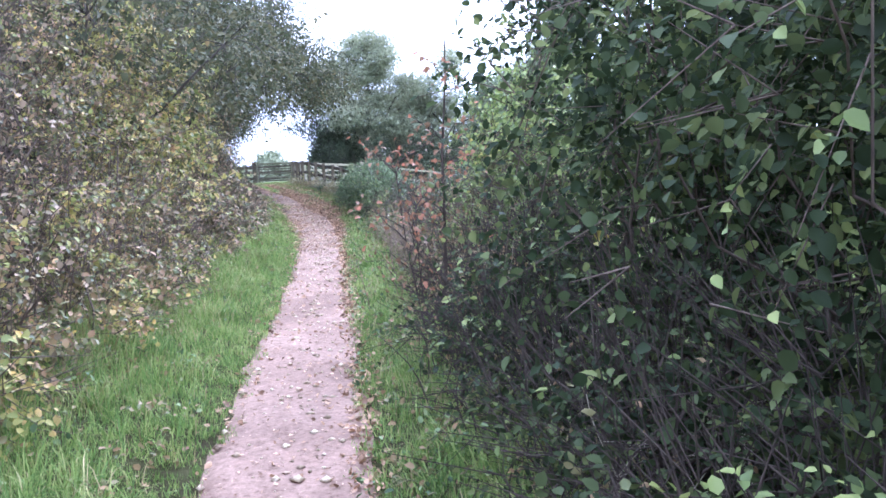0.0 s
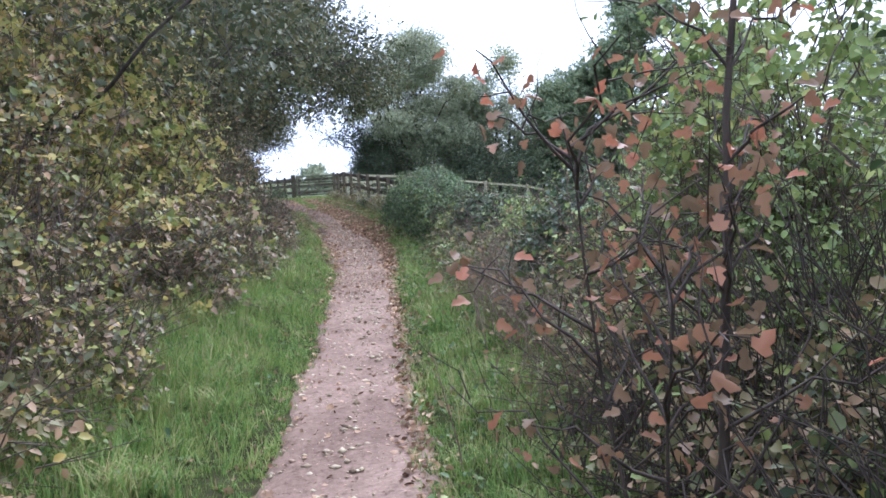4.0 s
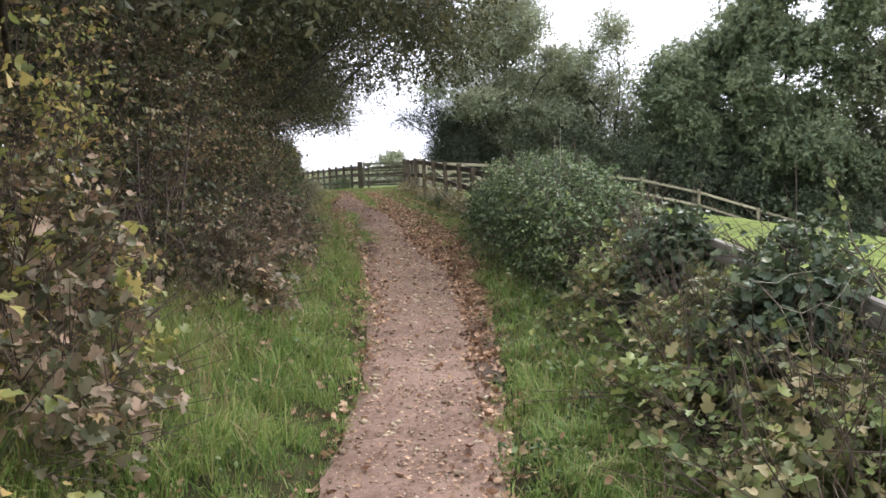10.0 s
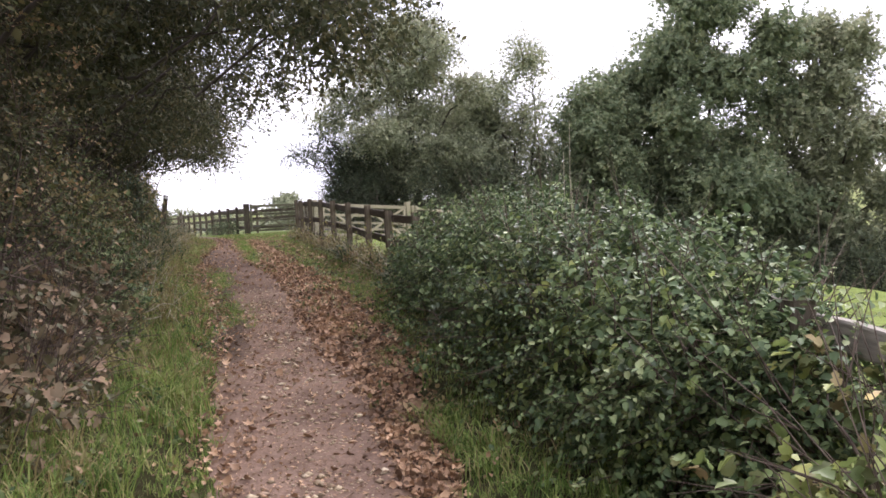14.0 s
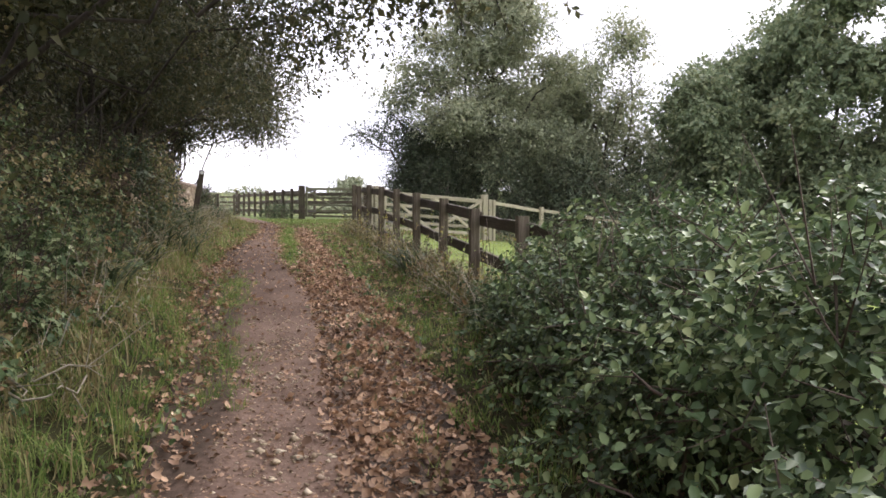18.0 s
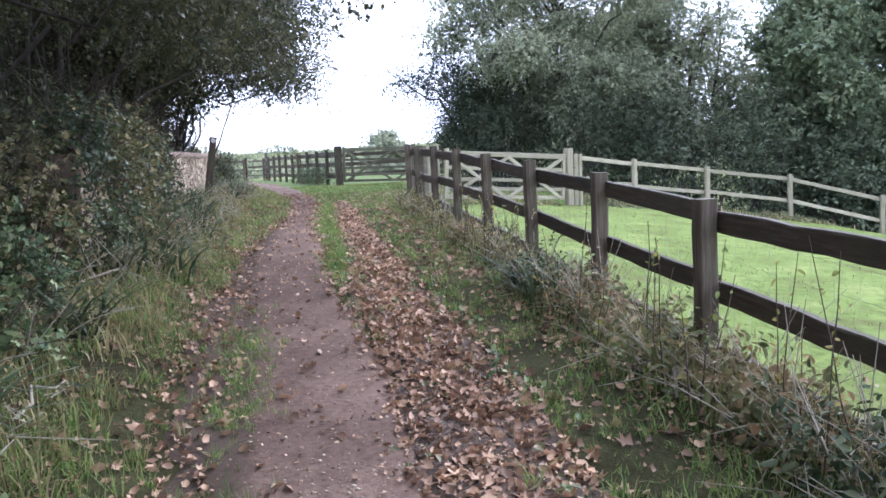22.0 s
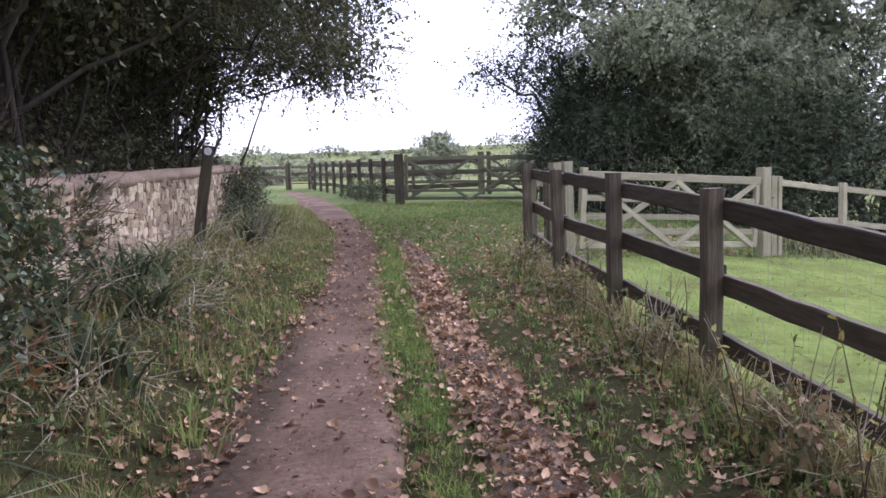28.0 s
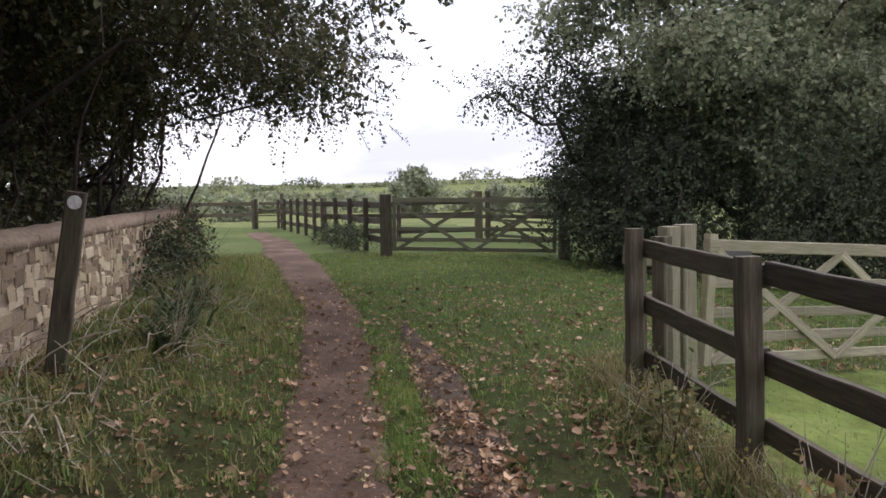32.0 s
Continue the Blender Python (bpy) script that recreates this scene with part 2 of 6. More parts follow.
M_POST = wood_mat("weathered_post_wood", (0.045, 0.035, 0.026), (0.12, 0.094, 0.069), (0.25, 0.21, 0.158), (0.1, 0.11, 0.05), 0.6)
M_RAIL = wood_mat("dark_weathered_rail_wood", (0.032, 0.025, 0.018), (0.078, 0.061, 0.045), (0.165, 0.135, 0.1), (0.09, 0.1, 0.045), 0.5)
M_GREY = wood_mat("pale_grey_wood", (0.13, 0.115, 0.095), (0.25, 0.225, 0.19), (0.38, 0.35, 0.3), (0.2, 0.2, 0.12), 0.5)
M_PALE = wood_mat("pale_lichened_wood", (0.17, 0.15, 0.1), (0.34, 0.305, 0.215), (0.52, 0.46, 0.34), (0.27, 0.27, 0.13), 0.5)
M_GATE = wood_mat("algae_green_gate_wood", (0.06, 0.06, 0.035), (0.14, 0.13, 0.09), (0.24, 0.23, 0.17), (0.12, 0.14, 0.06), 0.8)


def soil_mat():
    m, n, l, b = mat("trodden_earth", 0.95, 0.08)
    big = noise_node(n, l, 0.9, 5)
    fine = noise_node(n, l, 26, 6, rough=0.7)
    r1 = ramp(n, [(0.3, (0.2, 0.135, 0.103)), (0.55, (0.285, 0.198, 0.152)), (0.75, (0.35, 0.25, 0.192))])
    r2 = ramp(n, [(0.3, (0.42, 0.38, 0.35)), (0.44, (0.88, 0.86, 0.84)), (0.6, (1.06, 1.05, 1.05)), (0.74, (1.55, 1.5, 1.42))])
    l.new(big.outputs["Fac"], r1.inputs["Fac"])
    l.new(fine.outputs["Fac"], r2.inputs["Fac"])
    vor = n.new("ShaderNodeTexVoronoi")
    vor.inputs["Scale"].default_value = 55
    vc = n.new("ShaderNodeTexCoord")
    l.new(vc.outputs["Object"], vor.inputs["Vector"])
    grit = ramp(n, [(0.0, (1.7, 1.65, 1.55)), (0.16, (1.35, 1.32, 1.28)), (0.24, (1, 1, 1))])
    l.new(vor.outputs["Distance"], grit.inputs["Fac"])
    patchy = noise_node(n, l, 3.0, 3)
    pr = ramp(n, [(0.45, (0, 0, 0)), (0.62, (0.8, 0.8, 0.8))])
    l.new(patchy.outputs["Fac"], pr.inputs["Fac"])
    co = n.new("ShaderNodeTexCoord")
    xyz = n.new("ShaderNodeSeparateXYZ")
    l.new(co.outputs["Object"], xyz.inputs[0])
    # earth blends to a darker brown from y 15 to 31
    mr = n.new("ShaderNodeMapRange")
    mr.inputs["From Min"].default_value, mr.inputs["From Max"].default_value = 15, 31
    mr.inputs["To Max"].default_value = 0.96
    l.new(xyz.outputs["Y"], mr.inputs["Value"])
    far_earth = ramp(n, [(0.33, (0.085, 0.057, 0.042)), (0.55, (0.155, 0.107, 0.079)), (0.78, (0.25, 0.176, 0.132))])
    l.new(big.outputs["Fac"], far_earth.inputs["Fac"])
    base = mixed(n, l, mr.outputs["Result"], r1.outputs["Color"], far_earth.outputs["Color"])
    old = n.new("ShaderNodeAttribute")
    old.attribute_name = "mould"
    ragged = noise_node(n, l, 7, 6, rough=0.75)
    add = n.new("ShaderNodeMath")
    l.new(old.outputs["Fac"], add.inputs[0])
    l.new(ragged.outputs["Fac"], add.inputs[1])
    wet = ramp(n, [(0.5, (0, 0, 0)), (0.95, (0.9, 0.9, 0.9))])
    scuffed = noise_node(n, l, 4.5, 6, stretch=(1, 0.5, 1), rough=0.75)
    sc = ramp(n, [(0.34, (0.66, 0.63, 0.61)), (0.5, (1, 1, 1)), (0.66, (1.12, 1.1, 1.08))])
    l.new(scuffed.outputs["Fac"], sc.inputs["Fac"])
    base = mixed(n, l, 0.85, base, sc.outputs["Color"], "MULTIPLY")
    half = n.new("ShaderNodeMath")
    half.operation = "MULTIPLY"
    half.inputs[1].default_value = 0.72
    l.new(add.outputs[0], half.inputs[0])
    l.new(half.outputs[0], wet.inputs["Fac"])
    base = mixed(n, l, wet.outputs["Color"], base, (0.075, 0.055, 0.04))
    speckled = mixed(n, l, 1.0, base, r2.outputs["Color"], "MULTIPLY")
    l.new(mixed(n, l, pr.outputs["Color"], speckled, mixed(n, l, 1.0, speckled, grit.outputs["Color"], "MULTIPLY")), b.inputs["Base Color"])
    bumped(n, l, b, fine.outputs["Fac"], 0.6, 0.018)
    return m


def damp_mat():
    m, n, l, b = mat("damp_leaf_mould", 0.9, 0.15)
    big = noise_node(n, l, 2.6, 6, rough=0.7)
    fine = noise_node(n, l, 45, 6, rough=0.75)
    r1 = ramp(n, [(0.3, (0.07, 0.05, 0.037)), (0.55, (0.125, 0.092, 0.068)), (0.75, (0.2, 0.15, 0.112))])
    r2 = ramp(n, [(0.3, (0.45, 0.42, 0.4)), (0.52, (1, 1, 1)), (0.72, (1.5, 1.45, 1.38))])
    l.new(big.outputs["Fac"], r1.inputs["Fac"])
    l.new(fine.outputs["Fac"], r2.inputs["Fac"])
    l.new(mixed(n, l, 1.0, r1.outputs["Color"], r2.outputs["Color"], "MULTIPLY"), b.inputs["Base Color"])
    bumped(n, l, b, fine.outputs["Fac"], 1.0, 0.025)
    return m


def turf_mat(name, a, b_, c, fine_scale=30, bump=0.5, patch=0.35, lawn=None):
    m, n, l, b = mat(name, 1.0, 0.02)
    big = noise_node(n, l, patch, 6, rough=0.65)
    fine = noise_node(n, l, fine_scale, 6, rough=0.7)
    r1 = ramp(n, [(0.3, a), (0.52, b_), (0.75, c)])
    r2 = ramp(n, [(0.25, (0.5, 0.5, 0.45)), (0.55, (1, 1, 1)), (0.8, (1.3, 1.3, 1.2))])
    l.new(big.outputs["Fac"], r1.inputs["Fac"])
    l.new(fine.outputs["Fac"], r2.inputs["Fac"])
    base = r1.outputs["Color"]
    if lawn:
        # greener, closer turf where the verge opens into a lawn
        co = n.new("ShaderNodeTexCoord")
        xyz = n.new("ShaderNodeSeparateXYZ")
        l.new(co.outputs["Object"], xyz.inputs[0])
        wave = n.new("ShaderNodeMath")
        wave.operation = "MULTIPLY_ADD"
        wave.inputs[1].default_value = 5.0
        l.new(big.outputs["Fac"], wave.inputs[0])
        l.new(xyz.outputs["Y"], wave.inputs[2])
        far = n.new("ShaderNodeMapRange")
        far.inputs["From Min"].default_value, far.inputs["From Max"].default_value = 40, 45
        l.new(wave.outputs[0], far.inputs["Value"])
        base = mixed(n, l, far.outputs["Result"], base, lawn)
    l.new(mixed(n, l, 1.0, base, r2.outputs["Color"], "MULTIPLY"), b.inputs["Base Color"])
    bumped(n, l, b, fine.outputs["Fac"], bump, 0.03)
    return m


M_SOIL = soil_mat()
M_DAMP = damp_mat()
M_TURF = turf_mat("verge_turf", (0.04, 0.032, 0.02), (0.06, 0.06, 0.027), (0.105, 0.098, 0.048), 40, 0.9, 2.2, (0.095, 0.122, 0.046))
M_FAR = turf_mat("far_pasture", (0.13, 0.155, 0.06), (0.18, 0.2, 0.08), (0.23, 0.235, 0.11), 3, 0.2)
M_TRACK = turf_mat("track_turf", (0.085, 0.11, 0.042), (0.115, 0.145, 0.055), (0.16, 0.18, 0.08), 12, 0.5)
M_FIELD = turf_mat("pasture_turf", (0.115, 0.12, 0.043), (0.155, 0.2, 0.056), (0.25, 0.275, 0.095), 9, 0.9, 1.4)

# ---- geometry helpers ----
rng = np.random.default_rng(7)


def unit(v):
    return v / np.maximum(np.linalg.norm(v, axis=-1, keepdims=True), 1e-9)


def np_mesh(name, v, f, smooth=False):
    """A mesh from arrays: v (n, 3) and f (m, k), all faces with k corners."""
    me = bpy.data.meshes.new(name)
    k = f.shape[1]
    me.vertices.add(len(v))
    me.vertices.foreach_set("co", np.ascontiguousarray(v, np.float32).ravel())
    me.loops.add(f.size)
    me.loops.foreach_set("vertex_index", np.ascontiguousarray(f, np.int32).ravel())
    me.polygons.add(len(f))
    me.polygons.foreach_set("loop_start", np.arange(0, f.size, k, dtype=np.int32))
    me.update(calc_edges=True)
    if smooth:
        me.polygons.foreach_set("use_smooth", np.ones(len(f), bool))
    return me


def joined(pieces):
    vs, fs, n = [], [], 0
    for v, f in pieces:
        if len(v):
            vs.append(v)
            fs.append(f + n)
            n += len(v)
    return np.concatenate(vs), np.concatenate(fs)


def thing(name, at, label, category, group="", kind="", turn=0.0):
    e = new(name)
    e.matrix_basis = pose(*at, 0, 0, turn)
    e.empty_display_size = 0.2
    return tagged(e, label, category, group, kind)


def mesh_part(name, me, material, parent=None, label="", m=None):
    if material and not me.materials:
        me.materials.append(material)
    ob = new(name, me)
    if parent:
        ob.parent = parent
    if m is not None:
        ob.matrix_basis = m
    if label:
        ob["label"] = label
    return ob


def part(name, bm, material, parent, label="", m=None):
    me = bpy.data.meshes.new(name)
    bm.to_mesh(me)
    bm.free()
    return mesh_part(name, me, material, parent, label, m)


def world_part(name, v, f, material, parent, label="", smooth=False):
    """A part whose arrays are in world places, under an upright, unturned thing."""
    base = np.array(parent.matrix_basis.translation)
    return mesh_part(name, np_mesh(name, v - base, f, smooth), material, parent, label)


# ---- lie of the land ----
_gy = np.linspace(-40, 400, 2201)
_gz = np.interp(_gy, [-40, 0, 8, 12, 16, 20, 24, 28, 32, 36, 40, 52, 62, 400], [-0.6, 0.05, 0.13, 0.19, 0.31, 0.42, 0.6, 0.85, 1.05, 1.18, 1.28, 1.36, 1.34, 1.34])
_gz = np.convolve(np.pad(_gz, 10, "edge"), np.ones(21) / 21, "valid")
PATH_Y = [-40, 0, 4, 7, 11, 14, 17, 20, 22, 24, 25.4, 27, 30, 32.3, 34.5, 36.5, 39, 41.4, 44.5, 47.3, 50, 53.3, 59, 62, 69, 90]
PATH_LEFT = [-0.1, -0.78, -0.78, -0.74, -0.72, -0.76, -0.83, -1.03, -1.2, -1.44, -1.62, -1.95, -2.55, -3.12, -3.5, -3.7, -4.08, -4.5, -5.1, -6.0, -6.75, -7.85, -9.35, -10.5, -12.9, -20.4]
PATH_RIGHT = [0.9, 0.03, 0.02, 0.02, 0.0, -0.03, -0.03, -0.1, -0.3, -0.7, -1.0, -1.24, -1.83, -2.45, -2.85, -3.24, -3.63, -4.02, -4.6, -5.35, -6.0, -7.0, -8.6, -9.7, -12.2, -19.6]
PATH_X = [(a + b) / 2 for a, b in zip(PATH_LEFT, PATH_RIGHT)]
APRON_Y, APRON_X = [20, 22.6, 25.3, 27, 28.6, 30.5, 32.2, 34, 36.4, 38, 39], [-1.03, -1.5, -1.92, -2.26, -2.62, -3.04, -3.32, -3.72, -3.9, -4.0, -4.08]
RUT_Y = [16, 18, 20, 21, 22.5, 23.7, 25.4, 27, 30.3, 32.3, 34.4, 36.5, 38.8, 41, 43.5]
RUT_X = [0.02, -0.02, -0.06, -0.1, -0.2, -0.38, -0.66, -0.92, -1.5, -1.93, -2.26, -2.7, -3.08, -3.42, -3.9]
RUT_HALF = [0.06, 0.12, 0.13, 0.16, 0.24, 0.38, 0.36, 0.35, 0.33, 0.28, 0.23, 0.2, 0.19, 0.18, 0.06]
FENCE_Y = [-40, 10, 18.7, 24, 27.6, 29, 30.6, 36, 38.5, 40.15, 60]
FENCE_X = [1.9, 1.75, 1.42, 0.98, 0.38, 0.09, -0.21, -1.32, -1.8, -2.05, -2.6]


def rut_at(y):
    """How far to the side of the path's middle the leafy wheel rut runs."""
    return np.interp(y, RUT_Y, RUT_X) - centre(y)


def apron_at(y):
    """The outer edge of the bare earth on the bank side."""
    bare = np.interp(y, PATH_Y, PATH_LEFT)
    return np.where((np.asarray(y) > 20) & (np.asarray(y) < 39), np.minimum(np.interp(y, APRON_Y, APRON_X), bare), bare)


def step(v):
    v = np.clip(v, 0, 1)
    return v * v * (3 - 2 * v)


def centre(y):
    return np.interp(y, PATH_Y, PATH_X)


def fence_at(y):
    return np.interp(y, FENCE_Y, FENCE_X)


def ripple(x, y, s):
    return (np.sin(x * 2.1 * s + 1.3 * np.sin(y * 1.7 * s)) + np.sin(y * 2.6 * s + 1.1 * np.sin(x * 1.9 * s + 2)) + np.sin((x + y) * 1.4 * s + 0.7)) / 3


def ground(x, y):
    x, y = np.asarray(x, float), np.asarray(y, float)
    d = x - centre(y)
    z = np.interp(y, _gy, _gz)
    bank = 1 - step((y - 46) / 8)
    z = z + 0.34 * step((-d - 0.45) / 1.3) * bank + 0.07 * step((d - 0.5) / 0.7) * (1 - step((y - 24) / 6))
    e = x - fence_at(y)
    drop = 0.09 * np.clip(e, 0, 4) + 0.145 * np.clip(e - 4, 0, 6) + 0.36 * np.clip(e - 10, 0, 9) + 0.1 * np.clip(e - 19, 0, 20)
    z = z - drop * (1 - step((y - 52) / 30))
    z = z + 0.02 * ripple(x, y, 1.0) + 0.012 * ripple(x + 9, y, 3.1) * step((np.abs(d) - 0.3) / 0.3)
    r = np.hypot(x, y - 20)
    far = -5.5 * step((r - 55) / 120) + 19 * step((r - 220) / 700) + 3 * ripple(x, y, 0.006) * step((r - 200) / 300)
    return z + far


def near_lines(a, b, fine, lo, hi, grow=1.25):
    mid = list(np.arange(a, b, fine))
    s, v = fine, mid[0]
    left = []
    while v > lo:
        s *= grow
        v -= s
        left.append(v)
    s, v = fine, mid[-1]
    right = []
    while v < hi:
        s *= grow
        v += s
        right.append(v)
    return np.array(left[::-1] + mid + right)


py = np.concatenate([np.arange(-6, 52, 0.12), np.arange(52, 66, 0.4)])
ps = np.linspace(-1, 1, 33)
PATH_WIDE = (np.interp(py, PATH_Y, PATH_RIGHT) - np.interp(py, PATH_Y, PATH_LEFT)) / 2
edge_l = np.interp(py, np.arange(-6, 70, 0.16), rng.normal(size=475)) * 0.026 + np.interp(py, np.arange(-6, 70, 0.9), rng.normal(size=85)) * 0.035
edge_r = np.interp(py, np.arange(-6, 70, 0.16), rng.normal(size=475)) * 0.026 + np.interp(py, np.arange(-6, 70, 0.9), rng.normal(size=85)) * 0.03
wl_ = np.maximum(centre(py) - apron_at(py) + edge_l + 0.1, 0.12)
wr_ = np.maximum(PATH_WIDE + edge_r + 0.09, 0.12)
gx = near_lines(-9, 8, 0.18, -2500, 2500, 1.18)
gyv = near_lines(-4, 56, 0.26, -2500, 3000, 1.18)
GX, GY = np.meshgrid(gx, gyv)
dpath = GX - centre(GY)
in_path = np.where(dpath < 0, -dpath / np.interp(GY, py, wl_), dpath / np.interp(GY, py, wr_))
in_rut = np.abs(dpath - rut_at(GY)) / np.where((GY > 16) & (GY < 43.5), np.interp(GY, RUT_Y, RUT_HALF), 0.01)
GZ = ground(GX, GY) - 0.05 * (1 - step((np.minimum(in_path, in_rut) - 0.7) / 0.4)) * (GY < 66) * (GY > -6)
nx, ny = len(gx), len(gyv)
ii = np.arange(nx * ny).reshape(ny, nx)
gf = np.stack([ii[:-1, :-1], ii[:-1, 1:], ii[1:, 1:], ii[1:, :-1]], -1).reshape(-1, 4)
gv = np.stack([GX, GY, GZ], -1).reshape(-1, 3)
me = np_mesh("ground", gv, gf, True)
me.materials.append(M_TURF)
me.materials.append(M_FIELD)
me.materials.append(M_FAR)
me.materials.append(M_TRACK)
mid = gv[gf].mean(1)
pasture = np.where(mid[:, 1] < 40.3, mid[:, 0] > fence_at(mid[:, 1]) + 0.12, (mid[:, 0] > -1.9 + (mid[:, 1] - 40.5) * 1.76) & (mid[:, 1] < 45.4))
far_off = ((mid[:, 1] > 53.5) & (mid[:, 0] < -1)) | (mid[:, 1] > 62) | (mid[:, 0] < -16) | (mid[:, 1] < -30)
me.polygons.foreach_set("material_index", np.where(far_off, np.where((mid[:, 1] < 72) & (mid[:, 1] > 40) & (np.abs(mid[:, 0] - centre(mid[:, 1])) < 9), 3, 2), pasture).astype(np.int32))
tagged(new("ground", me), "uneven grassy verge and green pasture rolling away", "ground", kind="structure")

# trodden path, its ragged edges dipping under the turf
PX = centre(py)[:, None] + np.where(ps < 0, ps * wl_[:, None], ps * wr_[:, None])
PY = np.repeat(py[:, None], len(ps), 1)
PZ = ground(PX, PY) + 0.012 * ripple(PX, PY, 4.0) - 0.045 * np.abs(ps) ** 6 - 0.012 * (1 - ps ** 2) + 0.012
kk = np.arange(PX.size).reshape(PX.shape)
pf = np.stack([kk[:-1, :-1], kk[:-1, 1:], kk[1:, 1:], kk[1:, :-1]], -1).reshape(-1, 4)
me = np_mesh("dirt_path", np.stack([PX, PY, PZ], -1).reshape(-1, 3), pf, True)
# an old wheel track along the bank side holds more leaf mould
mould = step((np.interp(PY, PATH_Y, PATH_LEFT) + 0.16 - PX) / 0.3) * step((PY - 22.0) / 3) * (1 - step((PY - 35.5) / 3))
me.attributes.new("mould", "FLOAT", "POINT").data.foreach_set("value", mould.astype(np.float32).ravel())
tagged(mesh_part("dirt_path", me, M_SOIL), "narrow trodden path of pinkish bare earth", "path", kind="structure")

ry = np.arange(17, 43.5, 0.15)
rw = np.interp(ry, RUT_Y, RUT_HALF)
rs_ = np.linspace(-1, 1, 9)
RX = (centre(ry) + rut_at(ry))[:, None] + rs_[None] * (rw * (1 + 0.2 * np.interp(ry, np.arange(17, 44, 0.4), rng.normal(size=68))))[:, None]
RY = np.repeat(ry[:, None], 9, 1)
RZ = ground(RX, RY) + 0.012 - 0.03 * np.abs(rs_) ** 4 + 0.006 * ripple(RX, RY, 5.0)
kk = np.arange(RX.size).reshape(RX.shape)
rf = np.stack([kk[:-1, :-1], kk[:-1, 1:], kk[1:, 1:], kk[1:, :-1]], -1).reshape(-1, 4)
tagged(mesh_part("wheel_rut", np_mesh("wheel_rut", np.stack([RX, RY, RZ], -1).reshape(-1, 3), rf, True), M_DAMP), "bare earth wheel rut beside the path, full of leaves", "path", kind="structure")

# ---- leaves, blades, tubes ----
KITE = (np.array([(0, 0, 0), (0.45, -0.5, 0.12), (1, 0, -0.05), (0.45, 0.5, 0.12)]), np.array([(0, 1, 2), (0, 2, 3)]))
SLIVER = (np.array([(0, -0.42, 0), (1, 0, 0.05), (0.2, 0.5, 0.1)]), np.array([(0, 1, 2)]))
OVAL = (np.array([(0, 0, 0), (0.25, -0.42, 0.12), (0.65, -0.4, 0.1), (1, 0, -0.1), (0.65, 0.4, 0.1), (0.25, 0.42, 0.12)]), np.array([(0, 1, 2, 3), (0, 3, 4, 5)]))
BROAD = (np.array([(0, 0, 0), (0.14, -0.34, 0.09), (0.48, -0.5, 0.13), (0.8, -0.3, 0.06), (1.05, 0, -0.1), (0.8, 0.3, 0.06), (0.48, 0.5, 0.13), (0.14, 0.34, 0.09)]), np.array([(0, 1, 2, 3, 4), (0, 4, 5, 6, 7)]))
LOBED = (np.array([(0, 0, 0), (0.05, -0.35, 0.05), (0.42, -0.56, 0.14), (0.5, -0.25, 0.06), (0.78, -0.34, 0.08), (1.05, 0, -0.1), (0.78, 0.34, 0.08), (0.5, 0.25, 0.06), (0.42, 0.56, 0.14), (0.05, 0.35, 0.05)]),
         np.array([(0, 1, 2, 3), (0, 3, 4, 5), (0, 5, 6, 7), (0, 7, 8, 9)]))
CUPPED = (np.array([(0, 0, 0.1), (0.3, -0.45, 0.32), (0.7, -0.38, 0.22), (1, 0.06, 0.38), (0.66, 0.42, 0.3), (0.28, 0.36, 0.12), (0.5, 0, 0.0)]), np.array([(0, 1, 6), (1, 2, 6), (2, 3, 6), (3, 4, 6), (4, 5, 6), (5, 0, 6)]))
TRIFOIL = (np.array([(0.22, 0, 0), (0.62, -0.33, 0.08), (1.02, 0, -0.08), (0.62, 0.33, 0.08), (0.0, -0.3, 0.06), (0.36, -0.8, -0.05), (0.62, -0.42, 0.05), (0.0, 0.3, 0.06), (0.36, 0.8, -0.05), (0.62, 0.42, 0.05)]), np.array([(0, 1, 2), (0, 2, 3), (0, 4, 5), (0, 5, 6), (0, 7, 8), (0, 8, 9)]))
CURLED = (np.array([(0, 0, 0.05), (0.1, -0.5, 0.28), (0.36, -0.2, 0.06), (0.68, -0.52, 0.3), (0.66, -0.14, 0.1), (1.05, 0.02, 0.4), (0.62, 0.16, 0.08), (0.62, 0.55, 0.22), (0.34, 0.2, 0.05), (0.06, 0.48, 0.3)]),
          np.array([(0, 1, 2), (0, 2, 8), (0, 8, 9), (2, 3, 4), (2, 4, 6), (2, 6, 8), (4, 5, 6), (6, 7, 8)]))


def leaf_mesh(p, axis, normal, length, width, shape):
    t, f = shape
    axis = unit(axis)
    side = unit(np.cross(normal, axis))
    normal = np.cross(axis, side)
    v = p[:, None] + length[:, None, None] * (t[None, :, :1] * axis[:, None] + t[None, :, 2:] * normal[:, None]) + width[:, None, None] * t[None, :, 1:2] * side[:, None]
    return v.reshape(-1, 3), (f[None] + (np.arange(len(p)) * len(t))[:, None, None]).reshape(-1, f.shape[1])


def sphere_dirs(n):
    return unit(rng.normal(size=(n, 3)))


